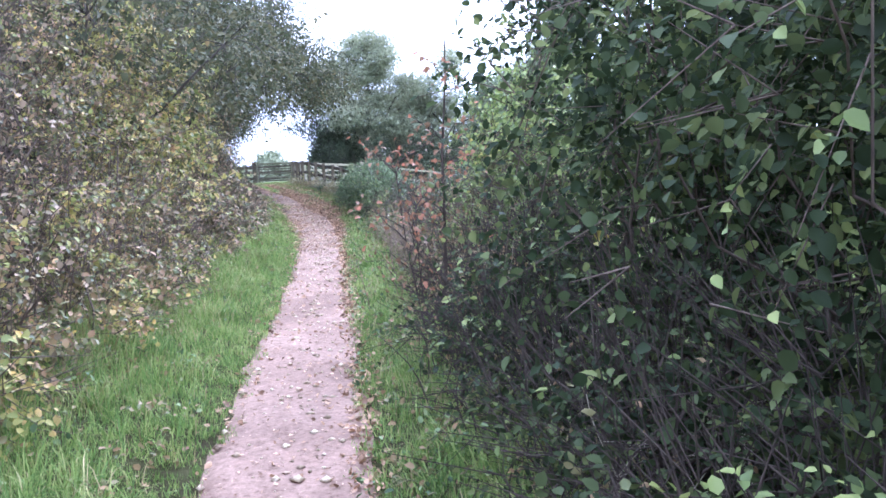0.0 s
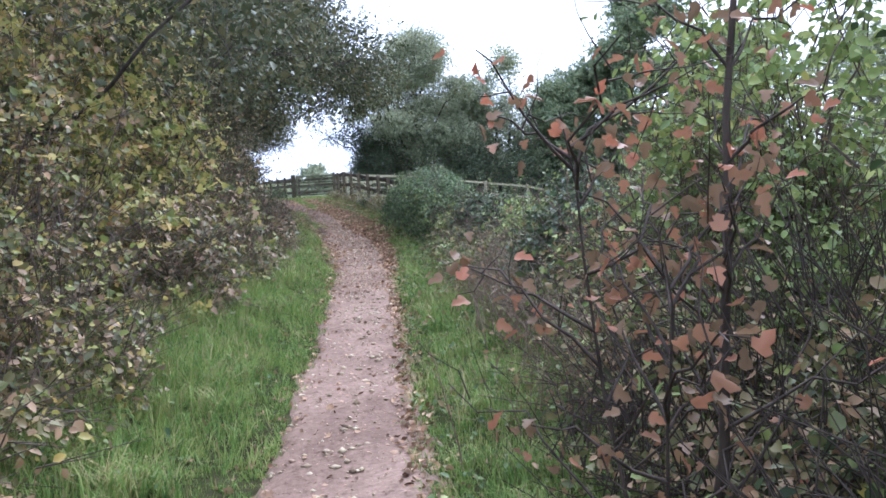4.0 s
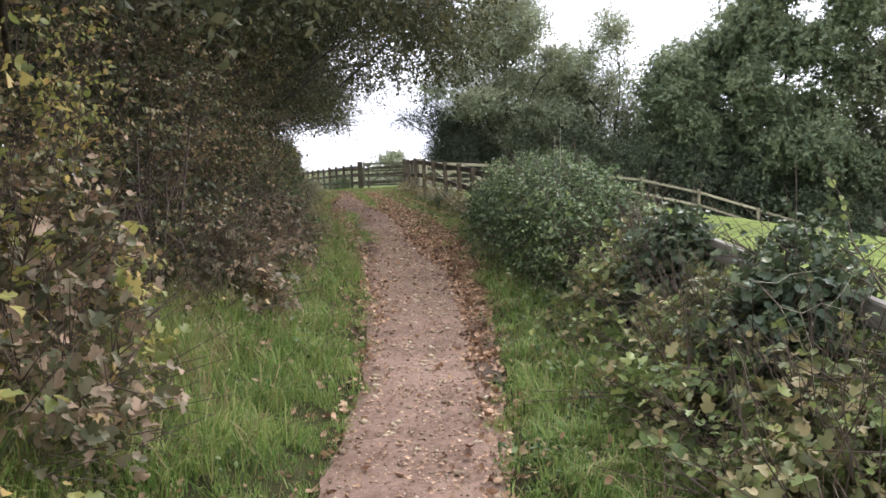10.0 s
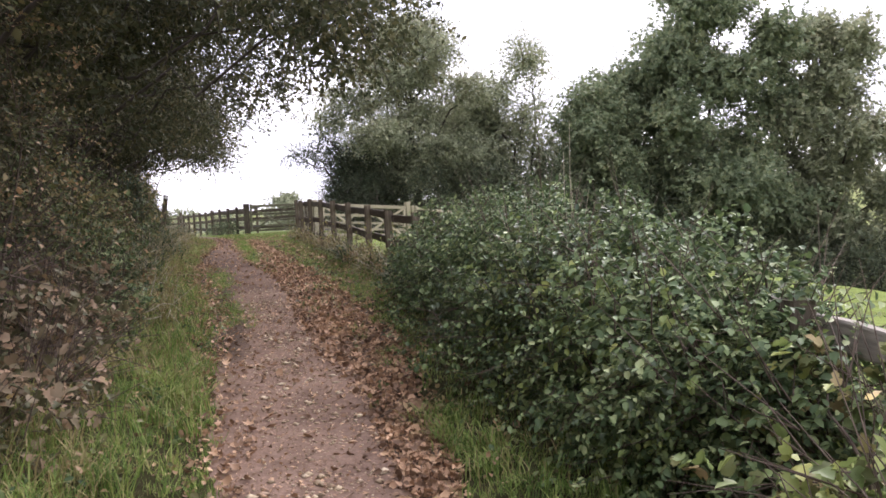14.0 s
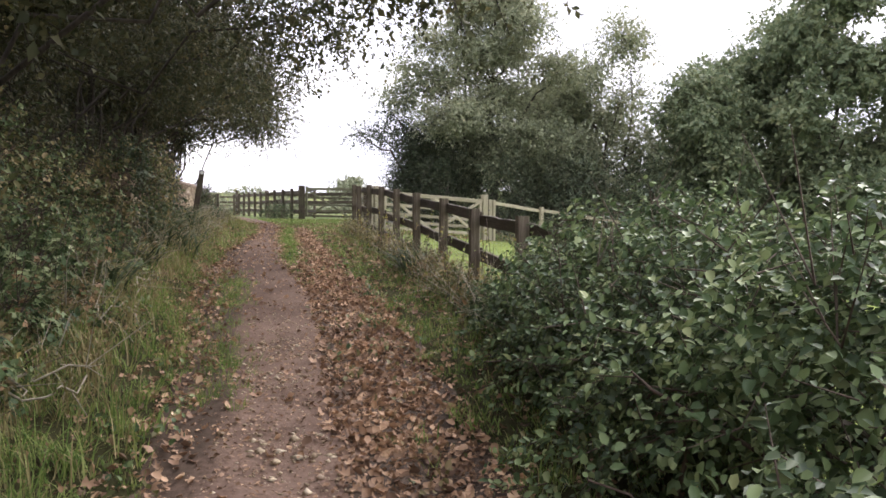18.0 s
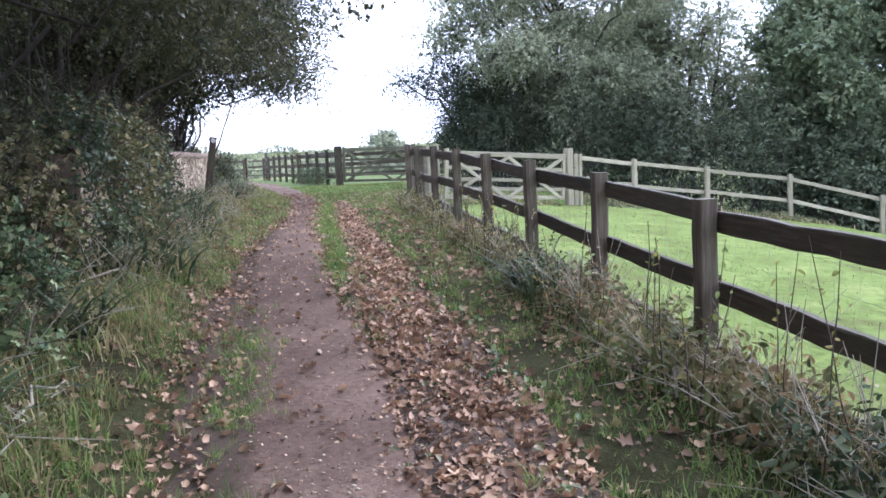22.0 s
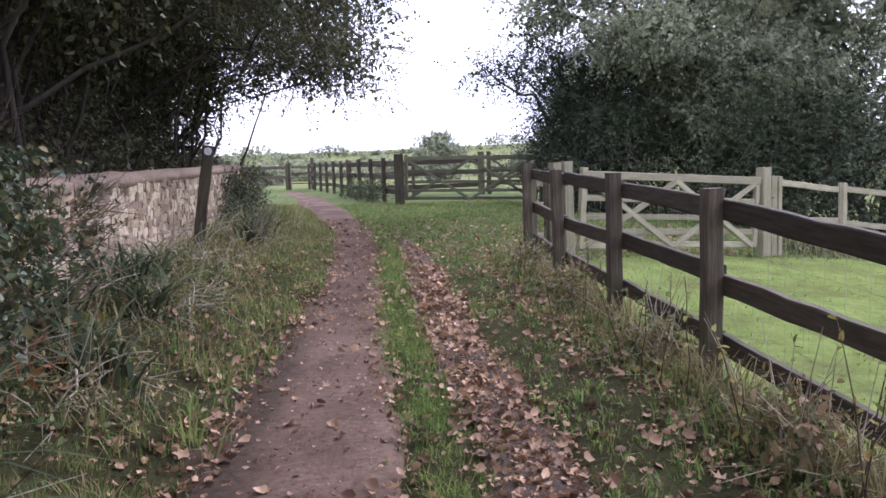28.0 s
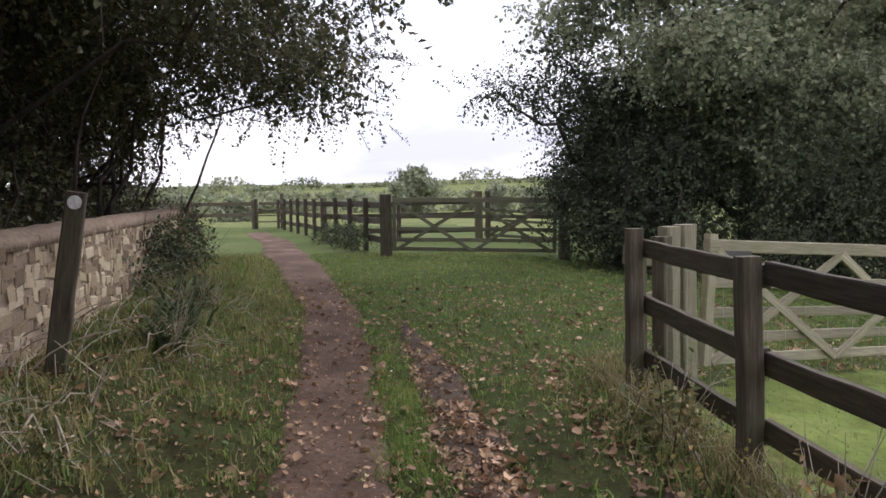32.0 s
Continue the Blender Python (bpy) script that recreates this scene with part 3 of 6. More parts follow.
def shell_points(blobs, n, depth=0.3, lump=0.2, ground_gap=0.04, clump=0.0):
    """Places spread through the outer part of a lumpy volume of overlapping ellipsoids, and the ways outward there."""
    b = np.array(blobs, float)
    area = (b[:, 3] * b[:, 4] + b[:, 4] * b[:, 5] + b[:, 3] * b[:, 5])
    pick = rng.choice(len(b), int(n * (2.4 if clump else 1.7)), p=area / area.sum())
    d = sphere_dirs(len(pick))
    c, r = b[pick, :3], b[pick, 3:]
    ph = pick * 1.7
    w = 1 + lump * (np.sin(d[:, 0] * 5 + ph) * np.sin(d[:, 1] * 4.3 + 2 * ph) + 0.6 * np.sin(d[:, 2] * 9 + ph) * np.sin(d[:, 0] * 8 + ph))
    rad = w * (1 - depth * rng.random(len(pick)) ** 1.6)
    p = c + d * r * rad[:, None]
    out = unit(d / r)
    keep = p[:, 2] > ground(p[:, 0], p[:, 1]) + ground_gap
    for k in range(len(b)):
        q = np.linalg.norm((p - b[k, :3]) / b[k, 3:], axis=1)
        keep &= (q > 0.62) | (pick == k)
    # leaves gather in clumps with darker hollows between them
    keep &= rng.random(len(p)) < np.clip(0.75 + clump * (ripple(p[:, 1] + 0.6 * p[:, 0], p[:, 2] - 0.4 * p[:, 0], 2.4) + 0.5 * ripple(p[:, 0] + 3, p[:, 1] + p[:, 2], 5.0)), 0.04, 1)
    p, out = p[keep], out[keep]
    return p[:n], out[:n]


def sprays(p, out, m, reach, size, ratio, shape, flat=0.7, droop=0.25, spread=0.7):
    """Leafy twigs: m leaves along each."""
    n = len(p)
    d = unit(out + spread * rng.normal(size=(n, 3)) + (0, 0, 0.15))
    ln = reach * rng.uniform(0.6, 1.3, n)
    s = (np.arange(m) + 0.6) / m
    pos = p[:, None] + d[:, None] * (s[None, :, None] * ln[:, None, None])
    pos[:, :, 2] -= droop * (s ** 2)[None] * ln[:, None]
    k = n * m
    pos = pos.reshape(-1, 3)
    dd = np.repeat(d, m, 0)
    oo = np.repeat(out, m, 0)
    side = unit(np.cross(dd, rng.normal(size=(k, 3))))
    axis = unit(0.5 * dd + 0.9 * side + np.array((0, 0, -0.25)) + 0.2 * rng.normal(size=(k, 3)))
    normal = np.array((0, 0, flat)) + 0.6 * oo + 0.55 * rng.normal(size=(k, 3))
    length = size * rng.uniform(0.55, 1.35, k)
    leaves = leaf_mesh(pos, axis, normal, length, length * ratio * rng.uniform(0.8, 1.15, k), shape)
    end = p + d * ln[:, None]
    end[:, 2] -= droop * ln
    return leaves, (p, end)


def sticks(a, b, ra, rb, sides=3):
    """Straight tapered sticks from places a to places b."""
    n = len(a)
    d = unit(b - a)
    ref = np.where(np.abs(d[:, 2:]) > 0.9, np.array([[1.0, 0, 0]]), np.array([[0, 0, 1.0]]))
    u = unit(np.cross(d, ref))
    w = np.cross(d, u)
    ang = np.arange(sides) * 2 * np.pi / sides
    ring = np.cos(ang)[None, :, None] * u[:, None] + np.sin(ang)[None, :, None] * w[:, None]
    ra, rb = np.broadcast_to(ra, n), np.broadcast_to(rb, n)
    v = np.concatenate([a[:, None] + ring * ra[:, None, None], b[:, None] + ring * rb[:, None, None]], 1)
    f = np.array([(i, (i + 1) % sides, sides + (i + 1) % sides, sides + i) for i in range(sides)])
    return v.reshape(-1, 3), (f[None] + (np.arange(n) * 2 * sides)[:, None, None]).reshape(-1, 4)


def tube(pts, radii, sides=6):
    pts, radii = np.asarray(pts, float), np.asarray(radii, float)
    d = unit(np.gradient(pts, axis=0))
    ref = np.where(np.abs(d[:, 2:]) > 0.9, np.array([[1.0, 0, 0]]), np.array([[0, 0, 1.0]]))
    u = unit(np.cross(d, ref))
    for i in range(1, len(u)):
        u[i] = unit(u[i - 1] - d[i] * (u[i - 1] @ d[i]))
    w = np.cross(d, u)
    ang = np.arange(sides) * 2 * np.pi / sides
    v = pts[:, None] + (np.cos(ang)[None, :, None] * u[:, None] + np.sin(ang)[None, :, None] * w[:, None]) * radii[:, None, None]
    k = np.arange(len(pts) * sides).reshape(len(pts), sides)
    f = np.stack([k[:-1], np.roll(k, -1, 1)[:-1], np.roll(k, -1, 1)[1:], k[1:]], -1).reshape(-1, 4)
    return v.reshape(-1, 3), f


def limb(a, b, ra, rb, n=6, wander=0.08, sag=0.0, sides=5):
    a, b = np.asarray(a, float), np.asarray(b, float)
    s = np.linspace(0, 1, n)
    pts = a + (b - a) * s[:, None]
    size = np.linalg.norm(b - a)
    jig = rng.normal(size=(n, 3)) * wander * size * np.sin(s * np.pi)[:, None]
    pts = pts + jig
    pts[:, 2] += sag * size * np.sin(s * np.pi)
    return tube(pts, ra + (rb - ra) * s ** 0.8, sides)


def blades(p, height, width, lean, bend):
    """Grass blades: two segments and a tip."""
    n = len(p)
    a = rng.uniform(0, 2 * np.pi, n)
    side = np.stack([np.cos(a), np.sin(a), np.zeros(n)], 1) * width[:, None] / 2
    b = a + np.pi / 2 + rng.normal(size=n) * 0.4
    way = np.stack([np.cos(b), np.sin(b), np.zeros(n)], 1)
    up = np.array((0, 0, 1.0))
    m = p + up * (height * 0.55)[:, None] + way * (height * lean)[:, None]
    t = p + up * (height * (1 - 0.5 * bend))[:, None] + way * (height * (lean + bend))[:, None]
    v = np.stack([p - side, p + side, m - side * 0.8, m + side * 0.8, t], 1)
    f = np.array([(0, 1, 3), (0, 3, 2), (2, 3, 4)])
    return v.reshape(-1, 3), (f[None] + (np.arange(n) * 5)[:, None, None]).reshape(-1, 3)


def spikes(p, height, width, lean):
    """Straight grass blades of one face each."""
    n = len(p)
    a = rng.uniform(0, 2 * np.pi, n)
    side = np.stack([np.cos(a), np.sin(a), np.zeros(n)], 1) * width[:, None] / 2
    b = rng.uniform(0, 2 * np.pi, n)
    t = p + np.stack([np.cos(b) * lean, np.sin(b) * lean, np.sqrt(1 - np.minimum(lean, 0.95) ** 2)], 1) * height[:, None]
    return np.stack([p - side, p + side, t], 1).reshape(-1, 3), np.arange(3 * n).reshape(-1, 3)


def arched(p, height, width, out, segs=5):
    """Long strap leaves that rise and bow over."""
    n = len(p)
    b = rng.uniform(0, 2 * np.pi, n)
    way = np.stack([np.cos(b), np.sin(b), np.zeros(n)], 1)
    side = np.stack([-np.sin(b), np.cos(b), np.zeros(n)], 1)
    u = np.linspace(0, 1, segs + 1)
    rise = (1.35 * u - 0.75 * u ** 2.2)[None] * height[:, None]
    reach = (u ** 1.6)[None] * (height * out)[:, None]
    mid = p[:, None] + way[:, None] * reach[:, :, None]
    mid[:, :, 2] += rise
    half = (0.5 * width[:, None] * (1 - u ** 2 * 0.97)[None])[:, :, None] * side[:, None]
    v = np.stack([mid - half, mid + half], 2).reshape(n, -1, 3)
    f = np.array([(2 * i, 2 * i + 1, 2 * i + 3, 2 * i + 2) for i in range(segs)])
    return v.reshape(-1, 3), (f[None] + (np.arange(n) * 2 * (segs + 1))[:, None, None]).reshape(-1, 4)


def shrub(name, label, category, blobs, n, m, size, ratio, shape, material, reach=0.25, stems=14, depth=0.35, group="", flat=0.7, lump=0.2, bare=0, stem_r=0.012, droop=0.25, twig_mat=None, spread=0.7, sprigs=0, sprig_tall=0.6, back=0.25, core=0.16, mix=None):
    """A shrub or a stretch of hedge: woody stems, twigs and leaves."""
    b = np.array(blobs, float)
    bx, by = b[:, 0].mean(), b[:, 1].mean()
    top = thing(name, (bx, by, float(ground(bx, by))), label, category, group)
    p, out = shell_points(blobs, n, depth, lump, clump=1.1)
    away = 1 if bx > centre(by) else -1
    front = ((p[:, 0] - bx) * away < 0.3) | (rng.random(len(p)) < back)
    p, out = p[front], out[front]
    (lv, lf), (a, e) = sprays(p, out, m, reach, size, ratio, shape, flat, droop, spread)
    wood = [sticks(a[::3], e[::3], 0.0035, 0.0015)]
    shoots = [(lv, lf)]
    if core:
        # dense leaves within, where little light comes
        inner = b.copy()
        inner[:, 3:] *= 0.66
        pc, oc = shell_points(inner, max(40, int(n * core)), 0.8, 0.15)
        shoots.append(sprays(pc, oc, 5, reach, size * (1.15 if size > 0.045 else 1.5), ratio, shape, 0.2, droop, 1.0)[0])
    high = p[p[:, 2] > np.quantile(p[:, 2], 0.7)]
    for k in range(sprigs):
        q = high[rng.integers(len(high))]
        ln = sprig_tall * rng.uniform(0.4, 1.3)
        lean = unit(np.array((rng.normal() * 0.35 - 0.1 * away, rng.normal() * 0.35, 1.0)))
        u = np.linspace(0, 1, 6)
        pts = q - (0, 0, 0.3) + lean * (u * (ln + 0.3))[:, None] + np.cumsum(rng.normal(size=(6, 3)) * 0.025, 0)
        wood.append(tube(pts, 0.005 * (1 - 0.75 * u), 4))
        kk = 5 + int(ln * 12)
        w = rng.uniform(0.3, 1, kk)
        at = np.stack([np.interp(w, u, pts[:, j]) for j in range(3)], 1)
        ax = unit(rng.normal(size=(kk, 3)) + (0, 0, 0.1))
        sz = size * rng.uniform(0.5, 1.05, kk)
        shoots.append(leaf_mesh(at, ax, np.array((0, 0, 0.8)) + 0.6 * rng.normal(size=(kk, 3)), sz, sz * ratio, shape))
    if mix:
        # patches of another leaf
        (tv, tf), (lv, lf) = shape, shoots[0]
        leaf_v = lv.reshape(-1, len(tv), 3)
        mid_ = leaf_v.mean(1)
        odd = ripple(mid_[:, 0], mid_[:, 1], 1.9) + 0.6 * ripple(mid_[:, 2], mid_[:, 0] + mid_[:, 1], 3.0) + 0.35 * rng.normal(size=len(mid_)) > mix[1]
        split = [(leaf_v[q].reshape(-1, 3), (tf[None] + (np.arange(int(q.sum())) * len(tv))[:, None, None]).reshape(-1, tf.shape[1])) for q in (odd, ~odd)]
        world_part("foliage", *split[0], mix[0], top, mix[2])
        shoots[0] = split[1]
    world_part("foliage", *joined(shoots), material, top)
    ends = p[rng.choice(len(p), min(stems, len(p)), replace=False)]
    for q in ends:
        near = b[np.argmin(np.linalg.norm(b[:, :2] - q[:2], axis=1))]
        fx, fy = near[0] + rng.normal() * near[3] * 0.3, near[1] + rng.normal() * near[4] * 0.35
        wood.append(limb((fx, fy, float(ground(fx, fy)) - 0.05), q, stem_r * rng.uniform(0.7, 1.5), 0.004, 6, 0.07, 0.08, 4))
    if bare:
        q, o = shell_points(blobs, bare, depth, lump)
        for r in range(2):
            q2 = q + unit(o + 0.5 * rng.normal(size=q.shape) + (0, 0, 0.5)) * rng.uniform(0.15, 0.5, len(q))[:, None]
            wood.append(sticks(q, q2, 0.004, 0.0015))
    wv, wf = joined(wood)
    tagged(world_part("wood", wv, wf, twig_mat or M_TWIG, top), kind="stuff")
    return top


def tree(name, label, at, height, blobs, n, m, size, ratio, material, trunk_r=0.16, stems=1, lean=(0, 0), shape=KITE, reach=0.5, depth=0.5, twigs=8, group="", category="tree", flat=0.5, lump=0.25, droop=0.3, face=None, solid=0.0, clump=0.6):
    """A tree: trunk with limbs into each mass of foliage, and a leafy crown with gaps."""
    z0 = float(ground(at[0], at[1]))
    top = thing(name, (at[0], at[1], z0), label, category, group)
    b = np.array(blobs, float)
    b[:, 2] += z0
    wood = []
    tips = []
    for s in range(stems):
        off = rng.normal(size=2) * (0.12 if stems > 1 else 0) * stems ** 0.5
        base = np.array((at[0] + off[0], at[1] + off[1], z0 - 0.15))
        tip = np.array((at[0] + lean[0] + off[0] * 4, at[1] + lean[1] + off[1] * 4, z0 + height * rng.uniform(0.75, 0.95)))
        k = 9
        u = np.linspace(0, 1, k)
        pts = base + (tip - base) * u[:, None] + rng.normal(size=(k, 3)) * 0.02 * height * np.sin(u * np.pi)[:, None]
        rad = trunk_r * stems ** -0.4 * (1 - 0.85 * u) * (1 + 0.5 * np.exp(-u * 14))
        wood.append(tube(pts, rad, 8))
        tips.append((pts, rad))
    for piece in wood:
        world_part("trunk", *piece, M_BARK, top, smooth=True)
    branches = []
    for c in b:
        pts, rad = tips[rng.integers(len(tips))]
        low = c[2] - 0.5 - 0.5 * np.hypot(c[0] - at[0], c[1] - at[1])
        k = int(np.clip(np.searchsorted(pts[:, 2], low) - 1, 1, len(pts) - 2))
        branches.append(limb(pts[k], c[:3], rad[k] * (0.6 if stems == 1 else 0.35), 0.015, 7, 0.06, 0.05, 5))
        d = sphere_dirs(twigs)
        for q in d:
            branches.append(limb(c[:3], c[:3] + q * c[3:] * 0.85, 0.011, 0.004, 5, 0.1, 0.03, 3))
    p, out = shell_points(b, n, depth, lump, 0.3, clump)
    if face:
        # the side turned away from the walk is thinner
        q = ((p[:, :2] - np.array(at)) @ np.array(face) > -0.25 * np.ptp(b[:, 0])) | (rng.random(len(p)) < 0.3)
        p, out = p[q], out[q]
    leaves, (a, e) = sprays(p, out, m, reach, size, ratio, shape, flat, droop)
    if solid:
        core = b.copy()
        core[:, 3:] *= 0.6
        pc, oc = shell_points(core, int(n * solid), 0.9, 0.2, 0.3)
        leaves = joined([leaves, sprays(pc, oc, 5, reach, size * 1.6, ratio, shape, flat, droop)[0]])
    branches.append(sticks(a[::6], e[::6], 0.007, 0.002))
    tagged(world_part("branchwork", *joined(branches), M_BARK, top), kind="stuff")
    world_part("crown", *leaves, material, top)
    return top


# ---- left side: mixed hedge ----
hedge_rows = [(-3.5, 0), (-1.2, 0), (1.2, 1), (3.4, 0), (5.5, 0), (7.6, 0), (9.8, 0), (12.0, 1), (14.2, 1), (16.4, 0), (18.6, 2), (20.8, 2), (23.0, 2)]
for y, kind in hedge_rows:
    x = float(centre(y)) - 2.6 + rng.normal() * 0.08
    z = float(ground(x, y))
    tall = 3.4 if y < 17 else 2.9
    blobs = [(x, y, z + 0.75, 1.0, 1.45, 0.85), (x - 0.15, y + 0.3, z + 1.7, 1.05, 1.4, 0.95), (x - 0.35, y - 0.2, z + tall - 0.65, 1.0, 1.3, 0.9)]
    if kind == 2:
        shrub("hedge_shrub", "tall shaded hedge shrub with small grey-green leaves", "hedge", blobs, 1500, 8, 0.042, 0.7, KITE, M_DARK, 0.26, 46, 0.55, "shrubs of the hedge", bare=300, sprigs=16, lump=0.4, mix=(M_HEDGE, 0.05, "brown withered leaves"))
    elif kind:
        shrub("hedge_shrub", "tall hedge shrub with yellowing lobed leaves beside the path", "hedge", blobs, 880 if y > 0 else 220, 8, 0.07, 0.9, LOBED, M_MAPLE, 0.3, 34, 0.55, "shrubs of the hedge", bare=160, sprigs=16, lump=0.5, mix=(M_HEDGE, 0.28, "brown withered leaves"))
    else:
        shrub("hedge_shrub", "tall tangled hedge shrub with brown autumn leaves", "hedge", blobs, 1250 if y > 0 else 320, 8, 0.046, 0.75, OVAL, M_PALEHEDGE if y < 9 else M_HEDGE, 0.28, 46, 0.55, "shrubs of the hedge", bare=560, sprigs=16, lump=0.5, mix=(M_MAPLE, 0.6 if y < 9 else 0.2, "yellow-green leaves"))

# backing added behind the hedge to block light and keep its gaps dark
for y in np.arange(-5, 23, 2.8):
    x = float(centre(y)) - 4.5 + rng.normal() * 0.15
    z = float(ground(x, y))
    shrub("hedge_shrub", "backing shrub with shade-darkened leaves, added behind the hedge", "hedge", [(x, y, z + 0.9, 1.1, 1.7, 1.1), (x - 0.2, y + 0.4, z + 2.4, 1.2, 1.7, 1.1), (x - 0.3, y, z + 3.3, 1.0, 1.5, 0.8)], 620, 7, 0.15, 0.7, SLIVER, M_SHADE, 0.4, 14, 0.6, "shrubs of the hedge", stem_r=0.025, twig_mat=M_BARK, lump=0.35, back=1.0)

# low scrub on the bank farther up
for y, dx, tall in ((24.6, -2.0, 1.7), (26.4, -2.15, 1.75), (28.0, -2.4, 1.45), (29.6, -2.25, 1.15), (30.9, -2.05, 0.9)):
    x = float(centre(y)) + dx - 0.5
    z = float(ground(x, y))
    shrub("scrub_bush", "low scrubby bush with olive and yellow leaves on the bank", "bush", [(x, y, z + tall * 0.45, 0.85, 1.2, tall * 0.55), (x - 0.5, y + 0.3, z + tall * 0.8, 0.7, 1.0, tall * 0.5)], 760, 8, 0.048, 0.75, OVAL, M_BRAMBLE, 0.25, 22, 0.5, "bushes on the bank", bare=120, sprigs=10, lump=0.4, mix=(M_STRAGGLE, -0.15, "olive and yellowing leaves"))

# ---- left side: overhanging trees behind the wall ----
for x, y, tall, reach_out in ((-4.9, 12.0, 6.6, 3.0), (-5.0, 17.6, 6.8, 3.2), (-5.2, 23.0, 7.2, 4.3), (-5.9, 27.5, 7.6, 5.5), (-6.9, 32.0, 7.6, 4.6), (-7.9, 37.5, 7.8, 3.5), (-8.8, 42.0, 7.6, 3.9), (-9.7, 46.6, 7.4, 4.2)):
    blobs = []
    for k in range(17):
        a = k * 2.4 + y
        r = 3.4 * ((k + 0.5) / 17) ** 0.5
        cx, cy = x + (reach_out - 2.9) + r * math.cos(a), y + r * math.sin(a) * (0.65 if 31 < y < 33 else 0.95)
        cz = tall - 1.4 - 0.24 * r * r + 0.5 * math.sin(k * 5.1)
        blobs.append((cx, cy, max(cz, 3.2) - float(ground(x, y)) * 0.4, 1.3, 1.3, 0.95))
    if y > 45:
        blobs += [(-7.5, 45.6, 2.6, 1.1, 1.1, 0.75), (-6.9, 46.6, 2.9, 1.1, 1.2, 0.8), (-8.3, 47.0, 2.3, 1.1, 1.1, 0.9), (-6.6, 45.4, 3.6, 1.1, 1.1, 0.7)]
    tree("overhanging_tree", "dark multi-stemmed tree leaning over the path", (x, y), tall, blobs, 8000 if 36 < y < 40 else 6600 if y > 36 else 6800 if y > 30 else 6200 if y > 26 else 6000 if y > 20 else 2000, 9, 0.05 if 36 < y < 40 else 0.064 if y > 30 else 0.072, 0.62, M_DARK, 0.2, 5, (0.4, 0.2), KITE, 0.36, 0.7, 10, "trees behind the wall", solid=0.55 if y > 36 else 0.3, clump=0.45)
for x, y, tall in ((-9.6, 25, 7.5), (-10.8, 31, 7.8), (-12.6, 36.5, 8), (-12.9, 41.5, 8), (-12.4, 45.5, 7.5), (-12.6, 50.0, 7.5), (-14.6, 54.0, 7.5), (-15.5, 48.0, 8), (-17.5, 53, 8), (-8.5, 14, 7), (-8.5, 4, 7)):
    low = 2.9 if y > 33 else 1.0
    blobs = [(x + 2.2 * math.cos(k * 2.4), y + 2.4 * math.sin(k * 2.4), low + (tall - 1 - low) * k / 9, 1.7, 1.7, 1.0) for k in range(10)]
    tree("wood_tree", "dark tree in the wood behind the wall", (x, y), tall, blobs, 1500 if y > 33 else 800, 8, 0.15, 0.65, M_DARK, 0.14, 6, (0.2, 0), SLIVER, 0.6, 0.7, 6, "trees of the wood")

for k in range(26):
    y = 35.5 + 0.58 * k + rng.uniform(-0.3, 0.3)
    x = -5.46 - 0.199 * (y - 36.2) - rng.uniform(1.0, 2.6)
    tall = rng.uniform(4.2, 5.6)
    tree("sapling", "thin dark upright sapling behind the stone wall", (x, y), tall, [(x + 0.2, y, 3.3, 0.9, 0.9, 0.6), (x, y + 0.2, 4.2, 0.9, 0.9, 0.6), (x - 0.3, y, 2.4, 0.6, 0.6, 0.5)], 220, 8, 0.07, 0.65, M_DARK, 0.06, 3, (0.2, 0.1), KITE, 0.5, 0.8, 5, "saplings behind the wall")

# dark undergrowth behind the wall
for y in np.arange(25, 51, 2.0):
    x = -5.46 - 0.199 * (y - 36.2) - 1.35 - 0.25 * math.sin(y)
    z = float(ground(x, y))
    up = 1.0 if y < 33 else 0.55
    shrub("undergrowth", "dark ivy-grown undergrowth beneath the trees", "undergrowth", [(x, y, z + 0.9 * up, 0.7, 1.3, 1.0 * up), (x - 0.5, y + 0.6, z + 2.0 * up, 0.8, 1.3, 1.0 * up), (x - 0.9, y, z + 3.0 * up, 0.9, 1.4, 0.9 * up)], 800, 8, 0.07, 0.75, KITE, M_DARK, 0.35, 40, 0.6, "undergrowth behind the wall", bare=160, stem_r=0.022, twig_mat=M_BARK)
# ivy and bramble over the nearer stretch of wall
for y, off, tall in ((31.7, 0.2, 1.2), (32.6, 0.2, 1.2), (33.5, 0.15, 1.15), (34.4, 0.12, 1.05)):
    x = -5.46 - 0.199 * (y - 36.2) + off
    z = float(ground(x, y))
    shrub("wall_creeper", "olive and yellowing bramble grown over the stone wall", "climber", [(x, y, z + tall * 0.4, 0.36, 0.65, tall * 0.5), (x - 0.1, y + 0.2, z + tall * 0.85, 0.34, 0.6, tall * 0.3)], 520, 8, 0.048, 0.8, OVAL, M_IVY, 0.22, 16, 0.5, "creepers on the wall", bare=90, lump=0.35, sprigs=8, sprig_tall=0.4, mix=(M_STRAGGLE, 0.0, "yellowing bramble leaves"))
